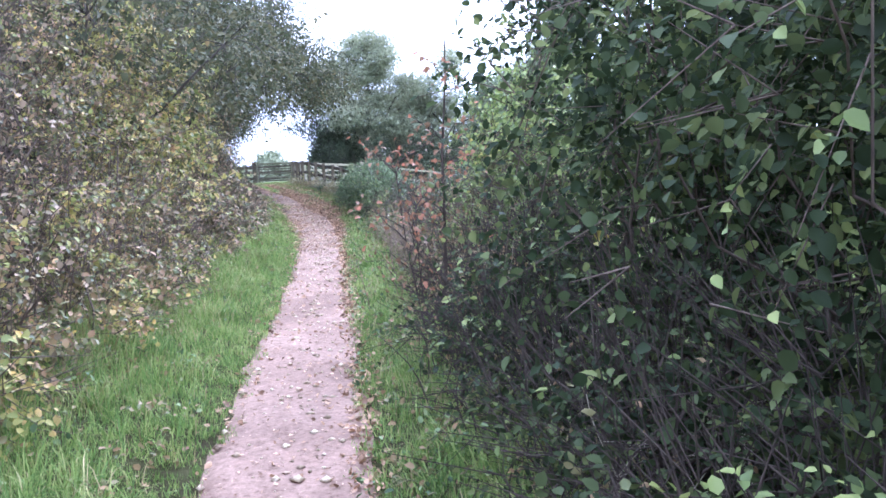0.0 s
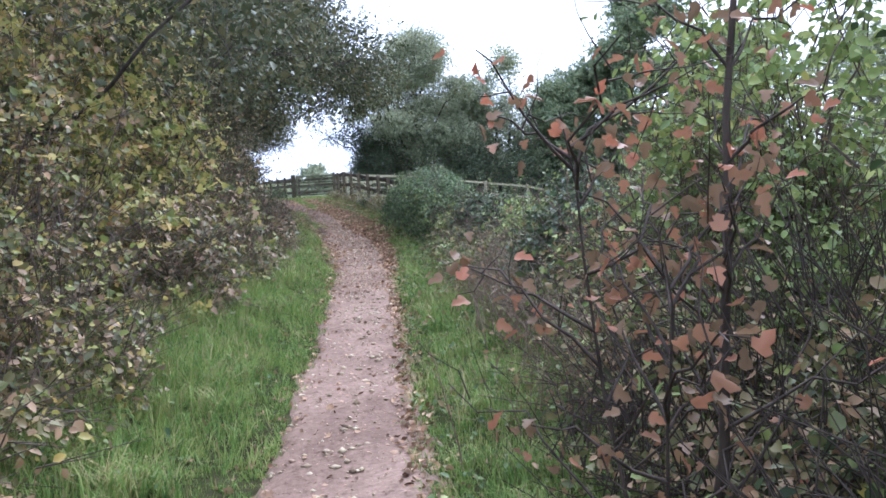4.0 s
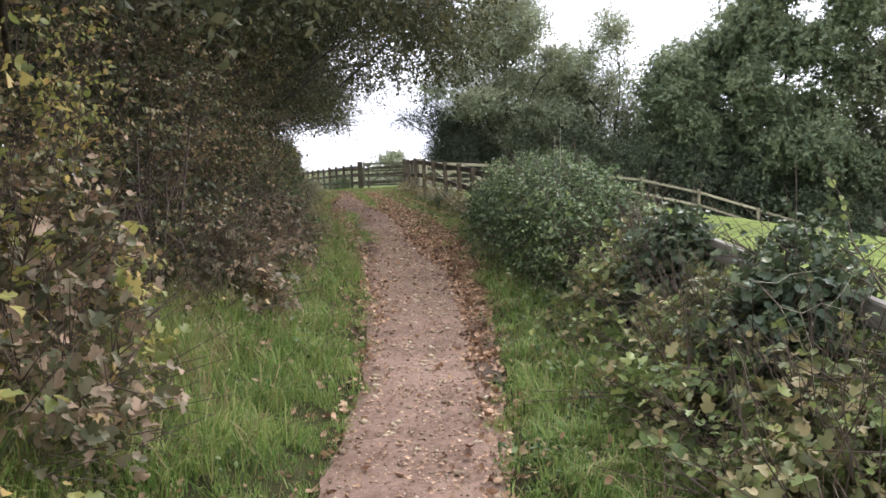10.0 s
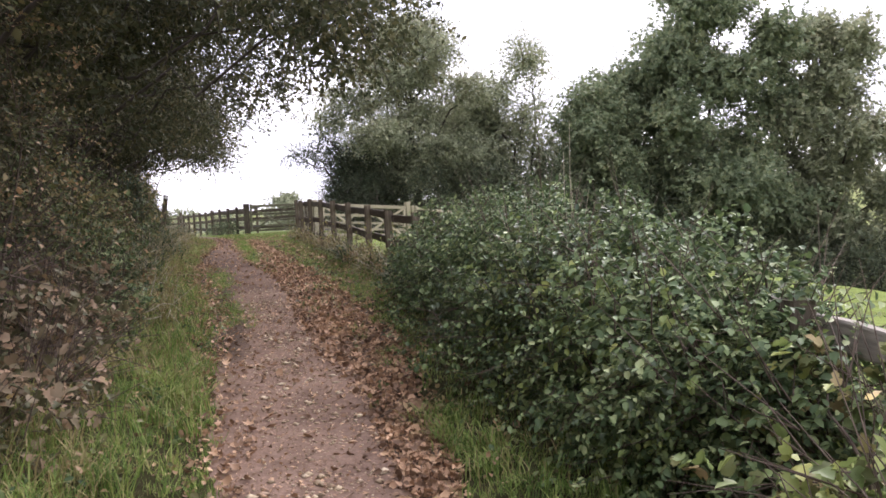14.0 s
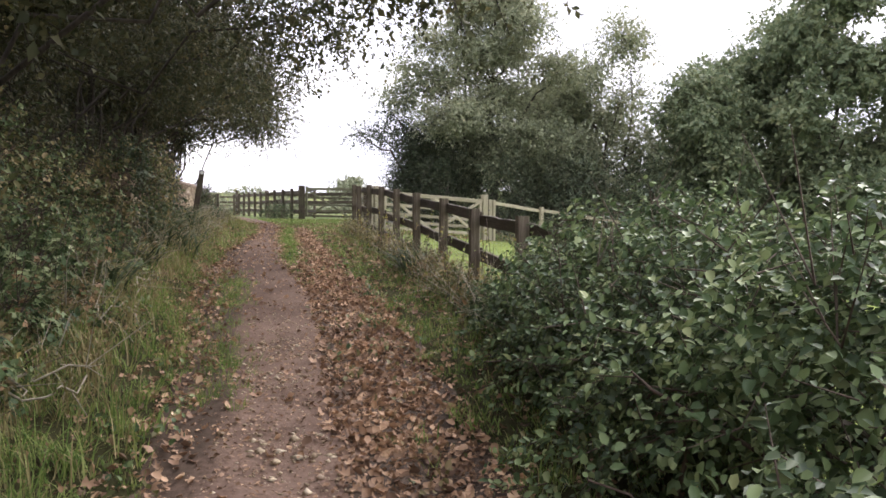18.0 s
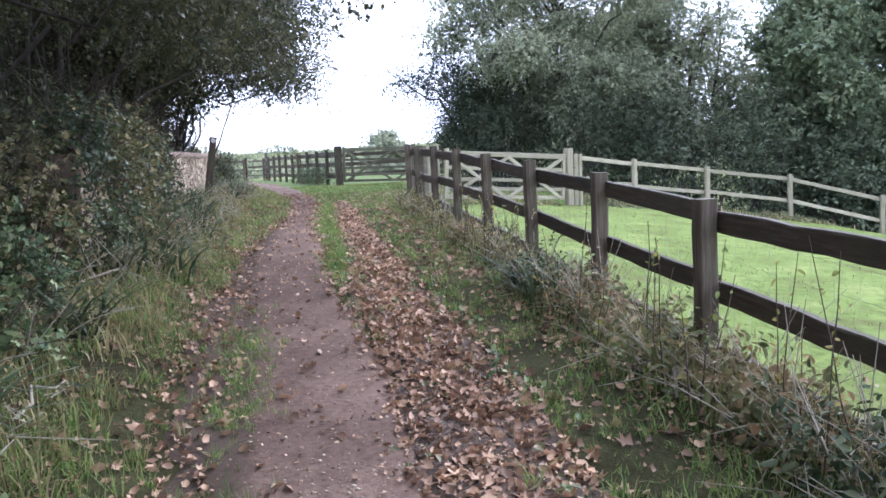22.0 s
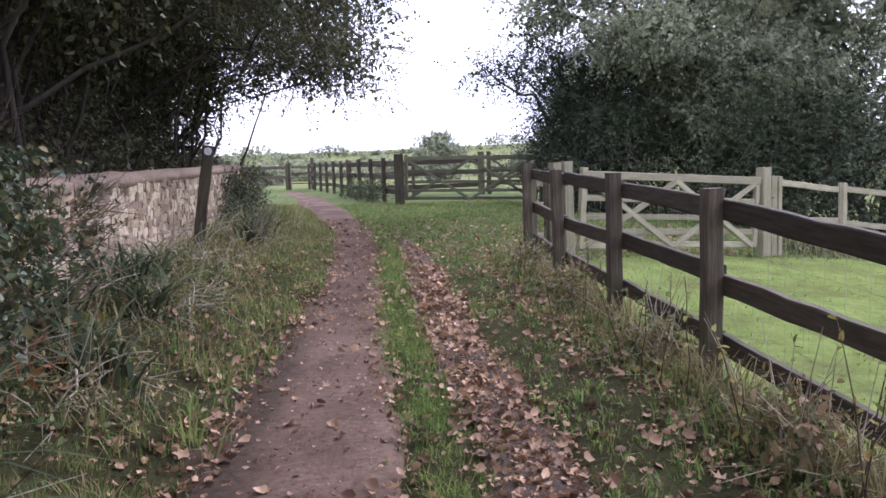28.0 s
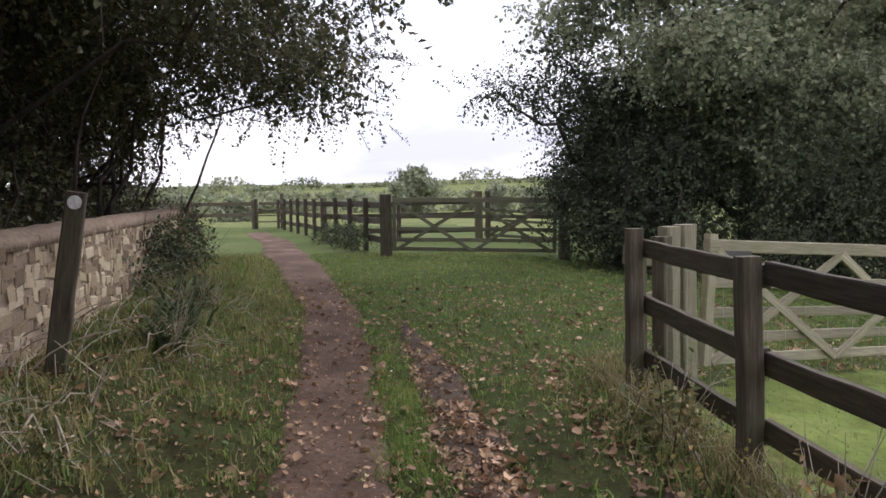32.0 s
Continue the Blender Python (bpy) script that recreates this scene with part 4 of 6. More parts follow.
for y, off, tall in ((35.4, 0.2, 0.85), (36.3, 0.15, 0.85), (43.6, 0.25, 0.55), (45.0, 0.3, 0.6), (46.3, 0.3, 0.7)):
    x = -5.46 - 0.199 * (y - 36.2) + off
    z = float(ground(x, y))
    thin = y < 40
    shrub("wall_creeper", "patchy ivy climbing over the stone wall", "climber", [(x, y, z + tall * 0.45, 0.1 if thin else 0.3, 0.35 if thin else 0.7, tall * 0.55), (x - (0.1 if thin else 0.25), y + 0.2, z + tall * 0.85, 0.12 if thin else 0.35, 0.3 if thin else 0.6, tall * 0.3)], 70 if thin else 230, 7, 0.045, 0.8, OVAL, M_IVY, 0.2, 12, 0.7, "creepers on the wall", bare=60, lump=0.4, mix=(M_HEDGE, 0.15 if thin else 0.35, "brown bramble leaves"))

# ---- right side: tall dark shrub, then lower hedge ----
for y, x, tall, r in ((-3, 2.6, 3.6, 1.3), (-0.6, 2.5, 3.7, 1.3), (1.8, 2.35, 3.7, 1.3), (4.1, 2.15, 3.6, 1.2), (6.3, 3.0, 2.7, 1.0)):
    z = float(ground(x, y))
    # light on the hazel is coloured in: patches of paler leaves among the dark
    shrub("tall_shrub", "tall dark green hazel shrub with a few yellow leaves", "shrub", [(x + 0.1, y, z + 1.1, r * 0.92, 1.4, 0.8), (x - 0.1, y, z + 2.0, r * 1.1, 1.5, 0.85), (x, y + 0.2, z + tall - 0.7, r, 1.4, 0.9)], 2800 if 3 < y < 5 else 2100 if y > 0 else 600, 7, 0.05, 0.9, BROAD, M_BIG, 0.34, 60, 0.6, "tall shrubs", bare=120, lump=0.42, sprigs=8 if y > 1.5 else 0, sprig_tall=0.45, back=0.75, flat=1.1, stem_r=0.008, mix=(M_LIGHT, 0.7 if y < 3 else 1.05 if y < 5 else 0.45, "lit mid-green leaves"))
# added backing row that stops light from behind and darkens the hazels' gaps
for y, x, tall in ((-3.5, 4.7, 3.6), (-0.8, 4.6, 3.7), (1.9, 4.5, 3.6), (4.4, 4.4, 3.4), (6.6, 4.6, 2.6)):
    z = float(ground(x, y))
    shrub("tall_shrub", "backing shrub with shade-darkened leaves, added behind the hazels", "shrub", [(x, y, z + 1.0, 1.2, 1.8, 1.1), (x, y + 0.3, z + 2.2, 1.3, 1.8, 1.1), (x, y, z + tall - 0.6, 1.1, 1.6, 0.9)], 700, 7, 0.15, 0.7, SLIVER, M_SHADE, 0.4, 14, 0.6, "tall shrubs", stem_r=0.025, twig_mat=M_BARK, lump=0.35, back=1.0)
z = float(ground(2.2, 9.1))
shrub("tall_shrub", "light green spreading shrub with slender upright shoots", "shrub", [(2.2, 9.0, z + 0.9, 0.7, 0.9, 0.8), (2.15, 9.1, z + 1.6, 0.7, 0.9, 0.7), (2.2, 9.2, z + 2.1, 0.6, 0.8, 0.5)], 600, 7, 0.06, 0.75, OVAL, M_LIGHT, 0.32, 36, 0.6, "tall shrubs", bare=80, lump=0.3, sprigs=24, sprig_tall=0.8)

# slender reddened tree among the shrubs, and a half-bare one farther on
for x, y, tall, lean, leaf, label in ((0.72, 6.85, 2.55, (-0.12, -0.25), M_RED, "slender dark-stemmed young tree with orange-red leaves"), (2.15, 10.4, 3.0, (0.15, 0.1), M_RED, "slender half-bare tree with a few russet leaves")):
    z = float(ground(x, y))
    top = thing("young_tree", (x, y, z), label, "tree", "young trees in the hedge")
    u = np.linspace(0, 1, 9)
    twigs_, lv_ = [], []
    for k in range(3):
        off = (0.07 * math.cos(k * 2.2), 0.07 * math.sin(k * 2.2))
        hgt = tall * (1, 0.62, 0.5)[k]
        pts = np.array((x + off[0], y + off[1], z - 0.05)) + np.outer(u, (lean[0] + off[0] * 3, lean[1] + off[1] * 3, hgt)) + np.cumsum(rng.normal(size=(9, 3)) * 0.012, 0)
        world_part("stem", *tube(pts, (0.019, 0.009, 0.008)[k] * (1 - 0.75 * u), 6), M_DARKTWIG, top, smooth=True)
        for j in range(16):
            w = rng.uniform(0.18, 0.97)
            q = np.array([np.interp(w, u, pts[:, i]) for i in range(3)])
            a = rng.uniform(0, 6.28)
            ln = rng.uniform(0.25, 0.75) * (1.15 - 0.6 * w)
            e = q + (math.cos(a) * ln, math.sin(a) * ln, ln * rng.uniform(0.4, 1.1))
            twigs_.append(limb(q, e, 0.006, 0.002, 6, 0.05, 0.05, 4))
            for i in range(3):
                f = q + (e - q) * rng.uniform(0.3, 0.9)
                twigs_.append(limb(f, f + rng.normal(size=3) * 0.11 + (0, 0, 0.08), 0.003, 0.001, 4, 0.06, 0, 3))
            kk = (12 if w > 0.5 else 4) if y < 8 else 6 if w > 0.6 else 1
            at = q + (e - q) * rng.uniform(0.3, 1.1, kk)[:, None] + rng.normal(size=(kk, 3)) * 0.05
            sz = rng.uniform(0.03, 0.06, kk)
            lv_.append(leaf_mesh(at, sphere_dirs(kk) - (0, 0, 0.3), np.array((0, 0, 0.7)) + 0.7 * rng.normal(size=(kk, 3)), sz, sz * 0.75, LOBED))
    tagged(world_part("branchwork", *joined(twigs_), M_DARKTWIG, top), kind="stuff")
    world_part("foliage", *joined(lv_), leaf, top)


def dead_tangle(x, y, r, tall, n, material, label):
    """Upright and sprawling dead stems, branching, with a few withered leaves."""
    z = float(ground(x, y))
    top = thing("dead_stalks", (x, y, z), label, "dead stalks", "dead stalks in the hedge")
    stems, lv_ = [], []
    u = np.linspace(0, 1, 6)
    for k in range(n):
        bx, by = x + rng.normal() * r * 0.6, y + rng.normal() * r
        h = tall * rng.uniform(0.45, 1.15)
        a, out = rng.uniform(0, 6.28), h * rng.uniform(0.1, 0.75)
        pts = np.stack([bx + math.cos(a) * out * u ** 1.5, by + math.sin(a) * out * u ** 1.5, float(ground(bx, by)) - 0.03 + h * (1.25 * u - 0.3 * u ** 2.5)], 1) + np.cumsum(rng.normal(size=(6, 3)) * 0.012, 0)
        stems.append(tube(pts, 0.0042 * rng.uniform(0.7, 1.5) * (1 - 0.65 * u), 4))
        for j in range(4):
            q = pts[rng.integers(2, 6)]
            e = q + rng.normal(size=3) * 0.13 + (0, 0, 0.08)
            stems.append(limb(q, e, 0.0022, 0.001, 4, 0.08, 0, 3))
            if rng.random() < 0.55:
                lv_.append(e)
    tagged(world_part("brushwood", *joined(stems), material, top), kind="stuff")
    at = np.array(lv_)
    kk = len(at)
    sz = rng.uniform(0.025, 0.055, kk)
    world_part("foliage", *leaf_mesh(at, sphere_dirs(kk) - (0, 0, 0.5), rng.normal(size=(kk, 3)) + (0, 0, 0.4), sz, sz * 0.7, CUPPED), M_HEDGE, top)
    return top


for x, y, r, tall, n in ((0.95, 10.6, 0.3, 0.6, 46), (1.0, 11.7, 0.3, 0.75, 60), (1.02, 12.7, 0.3, 0.8, 52), (0.92, 13.4, 0.25, 0.5, 24), (1.4, 13.2, 0.3, 0.7, 30), (0.9, 14.6, 0.25, 0.35, 20), (0.95, 8.9, 0.35, 0.7, 50), (0.85, 7.9, 0.3, 0.7, 50), (0.82, 5.6, 0.3, 0.6, 40), (0.9, 4.2, 0.3, 0.55, 40), (0.95, 2.9, 0.3, 0.55, 40)):
    dead_tangle(x, y, r, tall, n, M_DARKTWIG if y < 8.5 else M_REDTWIG, "dark leafless brushwood at the foot of the shrubs" if y < 8.5 else "tangle of reddish-brown dead stalks")
for x, y, r, tall, n in ((1.35, 12.0, 0.4, 0.85, 9), (1.25, 14.2, 0.35, 0.8, 9), (1.0, 3.4, 0.5, 0.6, 6), (1.1, 4.8, 0.4, 0.7, 6)):
    dead_tangle(x, y, r, tall, n, M_STRAW, "pale bleached dead stalks standing in the hedge")

for y, x, tall, r, kind in ((8.8, 1.85, 1.5, 0.6, 2), (8.4, 1.35, 0.75, 0.5, 0), (10.2, 1.65, 1.05, 0.6, 0), (11.9, 1.65, 1.15, 0.5, 3), (12.5, 1.75, 0.95, 0.45, 3), (13.7, 1.6, 0.9, 0.4, 2), (15.6, 1.38, 0.86, 0.3, 3), (17.55, 1.3, 0.78, 0.24, 3), (15.0, 1.3, 0.5, 0.4, 4), (14.4, 1.05, 0.38, 0.35, 4), (16.5, 1.25, 0.5, 0.42, 4), (17.6, 1.02, 0.5, 0.36, 4), (18.35, 1.2, 0.66, 0.4, 4), (15.6, 0.95, 0.36, 0.3, 4), (9.8, 2.9, 1.5, 0.8, 2), (10.9, 2.45, 1.5, 0.6, 2), (12.6, 2.3, 1.15, 0.6, 2), (9.3, 2.2, 1.5, 0.7, 0)):
    z = float(ground(x, y))
    what = (("mixed bramble and rose bush with withered stems", M_HEDGE), ("bushy bramble with glossy green leaves", M_BRAMBLE), ("light green bush with thin upright shoots", M_LIGHT), ("ivy-covered stretch of low hedge", M_IVY), ("straggling yellow-brown weeds and bramble", M_STRAGGLE))[kind]
    shrub("hedge_bush", what[0], "bush", [(x, y, z + tall * 0.4, r, (1.05, 1.05, 1.05, 0.34 if y > 13 else 0.6, 0.7)[kind], tall * 0.5), (x + 0.1, y + (0.08 if kind == 3 else 0.3), z + tall * 0.72, r * 0.8, (0.9, 0.9, 0.9, 0.28, 0.55)[kind], tall * 0.38)], 860 if kind == 2 else 760 if kind < 3 else 680 if kind == 3 else 230, 7, 0.04 if kind < 3 else 0.05 if kind == 3 else 0.058, 0.8, OVAL if kind < 3 else LOBED, what[1], 0.22, 26, 0.5, "low hedge bushes", bare=260 if kind < 3 else 90, core=0.16 if kind < 4 else 0, sprigs=16 if kind < 3 else 0 if kind == 3 else 3, sprig_tall=0.55 if kind < 3 else 0.2, lump=0.34 if kind != 3 else 0.15, mix=(M_LIGHT, -0.1, "yellowing leaves") if kind in (0, 2, 4) else None)

for y, x in ((0.9, 1.2), (2.0, 1.15), (3.1, 1.12), (4.4, 1.1), (5.8, 1.1), (7.2, 1.2)):
    z = float(ground(x, y))
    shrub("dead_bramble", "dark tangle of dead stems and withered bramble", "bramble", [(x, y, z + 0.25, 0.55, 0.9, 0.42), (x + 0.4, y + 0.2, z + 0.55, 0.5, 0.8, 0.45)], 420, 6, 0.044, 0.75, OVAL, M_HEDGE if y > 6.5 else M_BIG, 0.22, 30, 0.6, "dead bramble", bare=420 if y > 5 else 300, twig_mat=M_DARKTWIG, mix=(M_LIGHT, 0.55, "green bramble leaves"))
for y, dx in ((-1, -1.7), (2.6, -1.65), (4.6, -1.6), (6.4, -1.55), (8.0, -1.55), (9.4, -1.5), (12.6, -1.5), (15.2, -1.5), (18.4, -1.45), (20.6, -1.5), (22.4, -1.6)):
    x = float(centre(y)) + dx
    z = float(ground(x, y))
    shrub("withered_bramble", "withered brown bramble at the foot of the hedge", "bramble", [(x, y, z + 0.12, 0.3, 0.9, 0.3), (x - 0.2, y + 0.5, z + 0.3, 0.3, 0.7, 0.35)] if y > 16 else [(x, y, z + 0.22, 0.38, 0.95, 0.42), (x - 0.28, y + 0.4, z + 0.62, 0.42, 0.8, 0.5)], 240 if y > 16 else 400, 6, 0.046 if y < 11 else 0.06, 0.8, OVAL if y < 11 else LOBED, M_HEDGE if y < 9 else M_PALEHEDGE, 0.2, 12, 0.6, "withered bramble", bare=160, mix=(M_MAPLE, 0.2, "yellow-green leaves") if y < 16 else None)

M_HIP, hip_n, hip_l, hip_b = mat("red_rose_hip", 0.35, 0.5)
hip_b.inputs["Base Color"].default_value = (0.26, 0.03, 0.02, 1)
OCTA = (np.array([(1, 0, 0), (-1, 0, 0), (0, 1, 0), (0, -1, 0), (0, 0, 1.2), (0, 0, -1.2)]), np.array([(0, 2, 4), (2, 1, 4), (1, 3, 4), (3, 0, 4), (2, 0, 5), (1, 2, 5), (3, 1, 5), (0, 3, 5)]))
for bush in [o for o in bpy.data.objects if o.name.startswith("hedge_bush") and o.parent is None and 8 < o.location.y < 13]:
    at = np.array(bush.location) + np.stack([rng.uniform(-0.75, -0.3, 26), rng.uniform(-0.8, 0.8, 26), rng.uniform(0.35, 1.15, 26)], 1)
    v = at[:, None] + OCTA[0][None] * 0.0038
    tagged(world_part("hips", v.reshape(-1, 3), (OCTA[1][None] + (np.arange(26) * 6)[:, None, None]).reshape(-1, 3), M_HIP, bush, "bright red rose hips", True), kind="stuff")

# ---- right side: bramble mounds by the fence ----
for y, x, tall, r in ((19.45, 1.22, 0.85, 0.42), (20.2, 1.1, 0.98, 0.62), (21.2, 1.02, 1.08, 0.7), (22.7, 0.9, 1.15, 0.7), (24.3, 0.72, 1.08, 0.6), (25.8, 0.57, 0.8, 0.46)):
    z = float(ground(x - 0.3, y))
    shrub("bramble_mound", "dense rounded mound of dark glossy bramble", "bramble", [(x, y, z + tall * 0.42, r, 1.2 if y > 19.5 else 0.6, tall * 0.52), (x + 0.15, y + 0.2, z + tall * 0.66, r * 0.85, 1.0 if y > 19.5 else 0.5, tall * 0.4)], 2200 if y > 19.5 else 1300, 9, 0.037, 0.74, OVAL, M_BRAMBLE, 0.2, 26, 0.5, "bramble mounds", flat=1.3, lump=0.36, bare=50, mix=(M_IVY, 0.6, "dull dark leaves"), sprigs=12, sprig_tall=0.3)

for y, x, tall in ((19.7, 1.0, 0.7), (20.5, 0.82, 0.85), (21.4, 0.72, 0.9)):
    z = float(ground(x, y))
    shrub("bramble_shoots", "young light green bramble leaves on arching shoots", "bramble", [(x + 0.15, y, z + tall * 0.6, 0.4, 0.6, tall * 0.45)], 150, 7, 0.04, 0.8, BROAD, M_LIGHT, 0.22, 16, 0.4, "bramble mounds", lump=0.3, sprigs=8, sprig_tall=0.35)

# ---- fences and gates ----


def plank(length, high, thick, wave=0.004, segs=6, seed=0):
    """A worn board along x, from 0 to length, its edges rounded off."""
    r = random.Random(seed)
    prof = [(-0.5, -0.42), (-0.42, -0.5), (0.42, -0.5), (0.5, -0.42), (0.5, 0.42), (0.42, 0.5), (-0.42, 0.5), (-0.5, 0.42)]
    bm = bmesh.new()
    rings = []
    for i in range(segs + 1):
        oy, oz, sc = r.uniform(-wave, wave), r.uniform(-wave, wave), 1 + r.uniform(-0.05, 0.05)
        rings.append([bm.verts.new((length * i / segs, a * thick + oy, c * high * sc + oz)) for a, c in prof])
    for a, b in zip(rings, rings[1:]):
        for k in range(8):
            bm.faces.new((a[k], b[k], b[(k + 1) % 8], a[(k + 1) % 8]))
    bm.faces.new(rings[0])
    bm.faces.new(rings[-1][::-1])
    bmesh.ops.recalc_face_normals(bm, faces=bm.faces)
    return bm


def bm_data(name, bm, material):
    me = bpy.data.meshes.new(name)
    bm.to_mesh(me)
    bm.free()
    me.materials.append(material)
    return me


def along(a, b):
    """The pose of a board that starts at a and runs to b, with its height upright; and its length."""
    a, b = Vector(a), Vector(b)
    d = (b - a)
    x = d.normalized()
    y = Vector((0, 0, 1)).cross(x).normalized()
    m = Matrix((x, y, x.cross(y))).transposed().to_4x4()
    m.translation = a
    return m, d.length


M_IRON, iron_n, iron_l, iron_b = mat("dull_galvanised_iron", 0.55, 0.5)
iron_b.inputs["Base Color"].default_value, iron_b.inputs["Metallic"].default_value = (0.14, 0.13, 0.125, 1), 0.8
POST_DATA = {}


def post_data(high, wide, material, k):
    key = (high, wide, material.name, k)
    if key not in POST_DATA:
        bm = plank(high + 0.25, wide, wide, 0.004, 7, 40 + k)
        POST_DATA[key] = bm_data("post", bm, material)
    return POST_DATA[key]


def add_post(parent, at, high, wide, material, k=0, turn=0.0, tilt=(0, 0), name="post", label=""):
    """An upright post, let a little into the ground."""
    m = pose(at[0], at[1], at[2] - 0.25, tilt[0], tilt[1], turn) @ pose(0, 0, 0, 0, -90, 0)
    return mesh_part(name, post_data(high, wide, material, k % 4), None, parent, label, parent.matrix_basis.inverted() @ m)


def add_rail(parent, a, b, high, thick, material, seed, name="rail", wave=0.004):
    m, ln = along(a, b)
    return part(name, plank(ln, high, thick, wave, 7, seed), material, parent, "", parent.matrix_basis.inverted() @ m)


def fence(spots, label, post_mat, rail_mat, heights, high=1.17, wide=0.11, board=(0.14, 0.045), side=1, group="", tops=None, first=True):
    """Posts at the given places, boards nailed along one side of them."""
    top = thing("fence", (spots[0][0], spots[0][1], float(ground(*spots[0]))), label, "fence", group)
    rows = []
    for k, (x, y) in enumerate(spots):
        z = float(ground(x, y)) if tops is None else tops[k] - high
        a, b = spots[max(k - 1, 0)], spots[min(k + 1, len(spots) - 1)]
        turn = math.degrees(math.atan2(b[1] - a[1], b[0] - a[0]))
        if k or first:
            add_post(top, (x, y, z), high + rng.uniform(-0.02, 0.03), wide, post_mat, k, turn, (rng.normal() * 0.7, rng.normal() * 0.5))
        off = (wide / 2 + board[1] / 2 + 0.002) * side
        t = radians(turn)
        rows.append((x - math.sin(t) * off, y + math.cos(t) * off, z))
    for k, (a, b) in enumerate(zip(rows, rows[1:])):
        for j, hgt in enumerate(heights):
            d1, d2 = rng.normal() * 0.012, rng.normal() * 0.012
            ex = (Vector(b) - Vector(a)).normalized() * 0.004
            add_rail(top, Vector((a[0], a[1], a[2] + hgt + d1)) + ex, Vector((b[0], b[1], b[2] + hgt + d2)) - ex, board[0], board[1], rail_mat, 100 * k + j)
    return top


def gate(a, b, high, label, material, group="", lift=0.12):
    """A five-barred field gate with crossed braces, hung between two places on the ground."""
    za, zb = float(ground(*a)), float(ground(*b))
    m, ln = along((a[0], a[1], za + lift), (b[0], b[1], zb + lift))
    top = new("field_gate")
    top.matrix_basis = m
    tagged(top, label, "gate", group)
    h = high - lift

    def bar(name, p, q, tall, thick, seed, y=0.0):
        d = Vector((q[0] - p[0], 0, q[1] - p[1]))
        r = Matrix.Rotation(-math.atan2(d.z, d.x), 4, "Y")
        return part(name, plank(d.length, tall, thick, 0.003, 5, seed), material, top, "", Matrix.Translation((p[0], y, p[1])) @ r)

    hang = bar("hanging_stile", (0.04, 0), (0.04, h + 0.05), 0.08, 0.07, 1)
    close = bar("closing_stile", (ln - 0.04, 0), (ln - 0.04, h + 0.02), 0.075, 0.065, 2)
    for u in (0.2, 0.9):
        part("hinge", plank(0.32, 0.045, 0.008, 0.0, 2, 8), M_IRON, hang, "dark iron strap hinge", pose(h * u, -0.04, -0.06, 0, 90, 0))
    part("latch", plank(0.2, 0.03, 0.012, 0.0, 2, 9), M_IRON, close, "dark iron latch", pose(h * 0.72, -0.04, -0.08, 0, 90, 0))
    bar("top_rail", (0.0, h - 0.04), (ln, h - 0.04), 0.1, 0.07, 3)
    for k, u in enumerate((0.04, 0.22, 0.42, 0.66)):
        bar("rail", (0.02, h * u), (ln - 0.02, h * u), 0.075, 0.03, 5 + k, 0.004)
    for k, (p, q) in enumerate((((0.08, 0.02), (ln * 0.5, h - 0.08)), ((0.08, h - 0.08), (ln * 0.5, 0.02)), ((ln * 0.5, 0.02), (ln - 0.1, h - 0.08)), ((ln * 0.5, h - 0.08), (ln - 0.1, 0.02)))):
        bar("brace", p, q, 0.07, 0.024, 20 + k, -0.03 - 0.001 * k)
    return top


# paddock fence along the path, ending at the corner by the gates
near_spots = []
y = 40.15
while y > 14:
    near_spots.append((float(fence_at(y)), y))
    y -= 1.6
near_spots = near_spots[::-1]
TOPS = lambda q: float(np.interp(q[1], [11, 15, 17, 18.7, 24, 27.4, 29, 30.6, 33.8, 36, 38.5, 40.15], [0.85, 1.1, 1.2, 1.3, 1.56, 1.78, 1.86, 1.96, 2.15, 2.26, 2.33, 2.36]))
cut = 5
# the nearer bays have paler rails than the rest of the fence
fence(near_spots[:cut + 1], "post and rail fence with pale grey rails, half buried in hedge", M_POST, M_GREY, (0.2, 0.56, 0.95), high=1.05, board=(0.125, 0.042), side=-1, group="paddock fences", tops=[TOPS(q) for q in near_spots[:cut + 1]])
fence(near_spots[cut:], "weathered three-railed post and rail fence along the paddock", M_POST, M_RAIL, (0.2, 0.56, 0.94), high=1.05, wide=0.1, board=(0.112, 0.042), side=-1, group="paddock fences", tops=[TOPS(q) for q in near_spots[cut:]], first=False)

net = thing("wire_netting", (float(fence_at(33)), 33.0, float(ground(fence_at(33), 33.0))), "thin grey wire stock netting stapled to the fence", "wire netting")
ny_ = np.arange(26.2, 40.1, 0.16)
nx_ = fence_at(ny_) + 0.135
nb_ = np.interp(ny_, [11, 15, 17, 18.7, 24, 27.4, 29, 30.6, 33.8, 36, 38.5, 40.15], [0.85, 1.1, 1.2, 1.3, 1.56, 1.78, 1.86, 1.96, 2.15, 2.26, 2.33, 2.36]) - 1.0
lo_, hi_ = np.stack([nx_, ny_, nb_], 1), np.stack([nx_, ny_, nb_ + 0.8], 1)
strands = [sticks(lo_, hi_, 0.0007, 0.0007)]
for g in np.linspace(0, 0.8, 7):
    line = lo_ + (0, 0, g)
    strands.append(sticks(line[:-1], line[1:], 0.0008, 0.0008))
M_WIRE, wire_n, wire_l, wire_b = mat("galvanised_wire", 0.5, 0.5)
wire_b.inputs["Base Color"].default_value, wire_b.inputs["Metallic"].default_value = (0.5, 0.5, 0.48, 1), 0.6
tagged(world_part("mesh", *joined(strands), M_WIRE, net), kind="stuff")

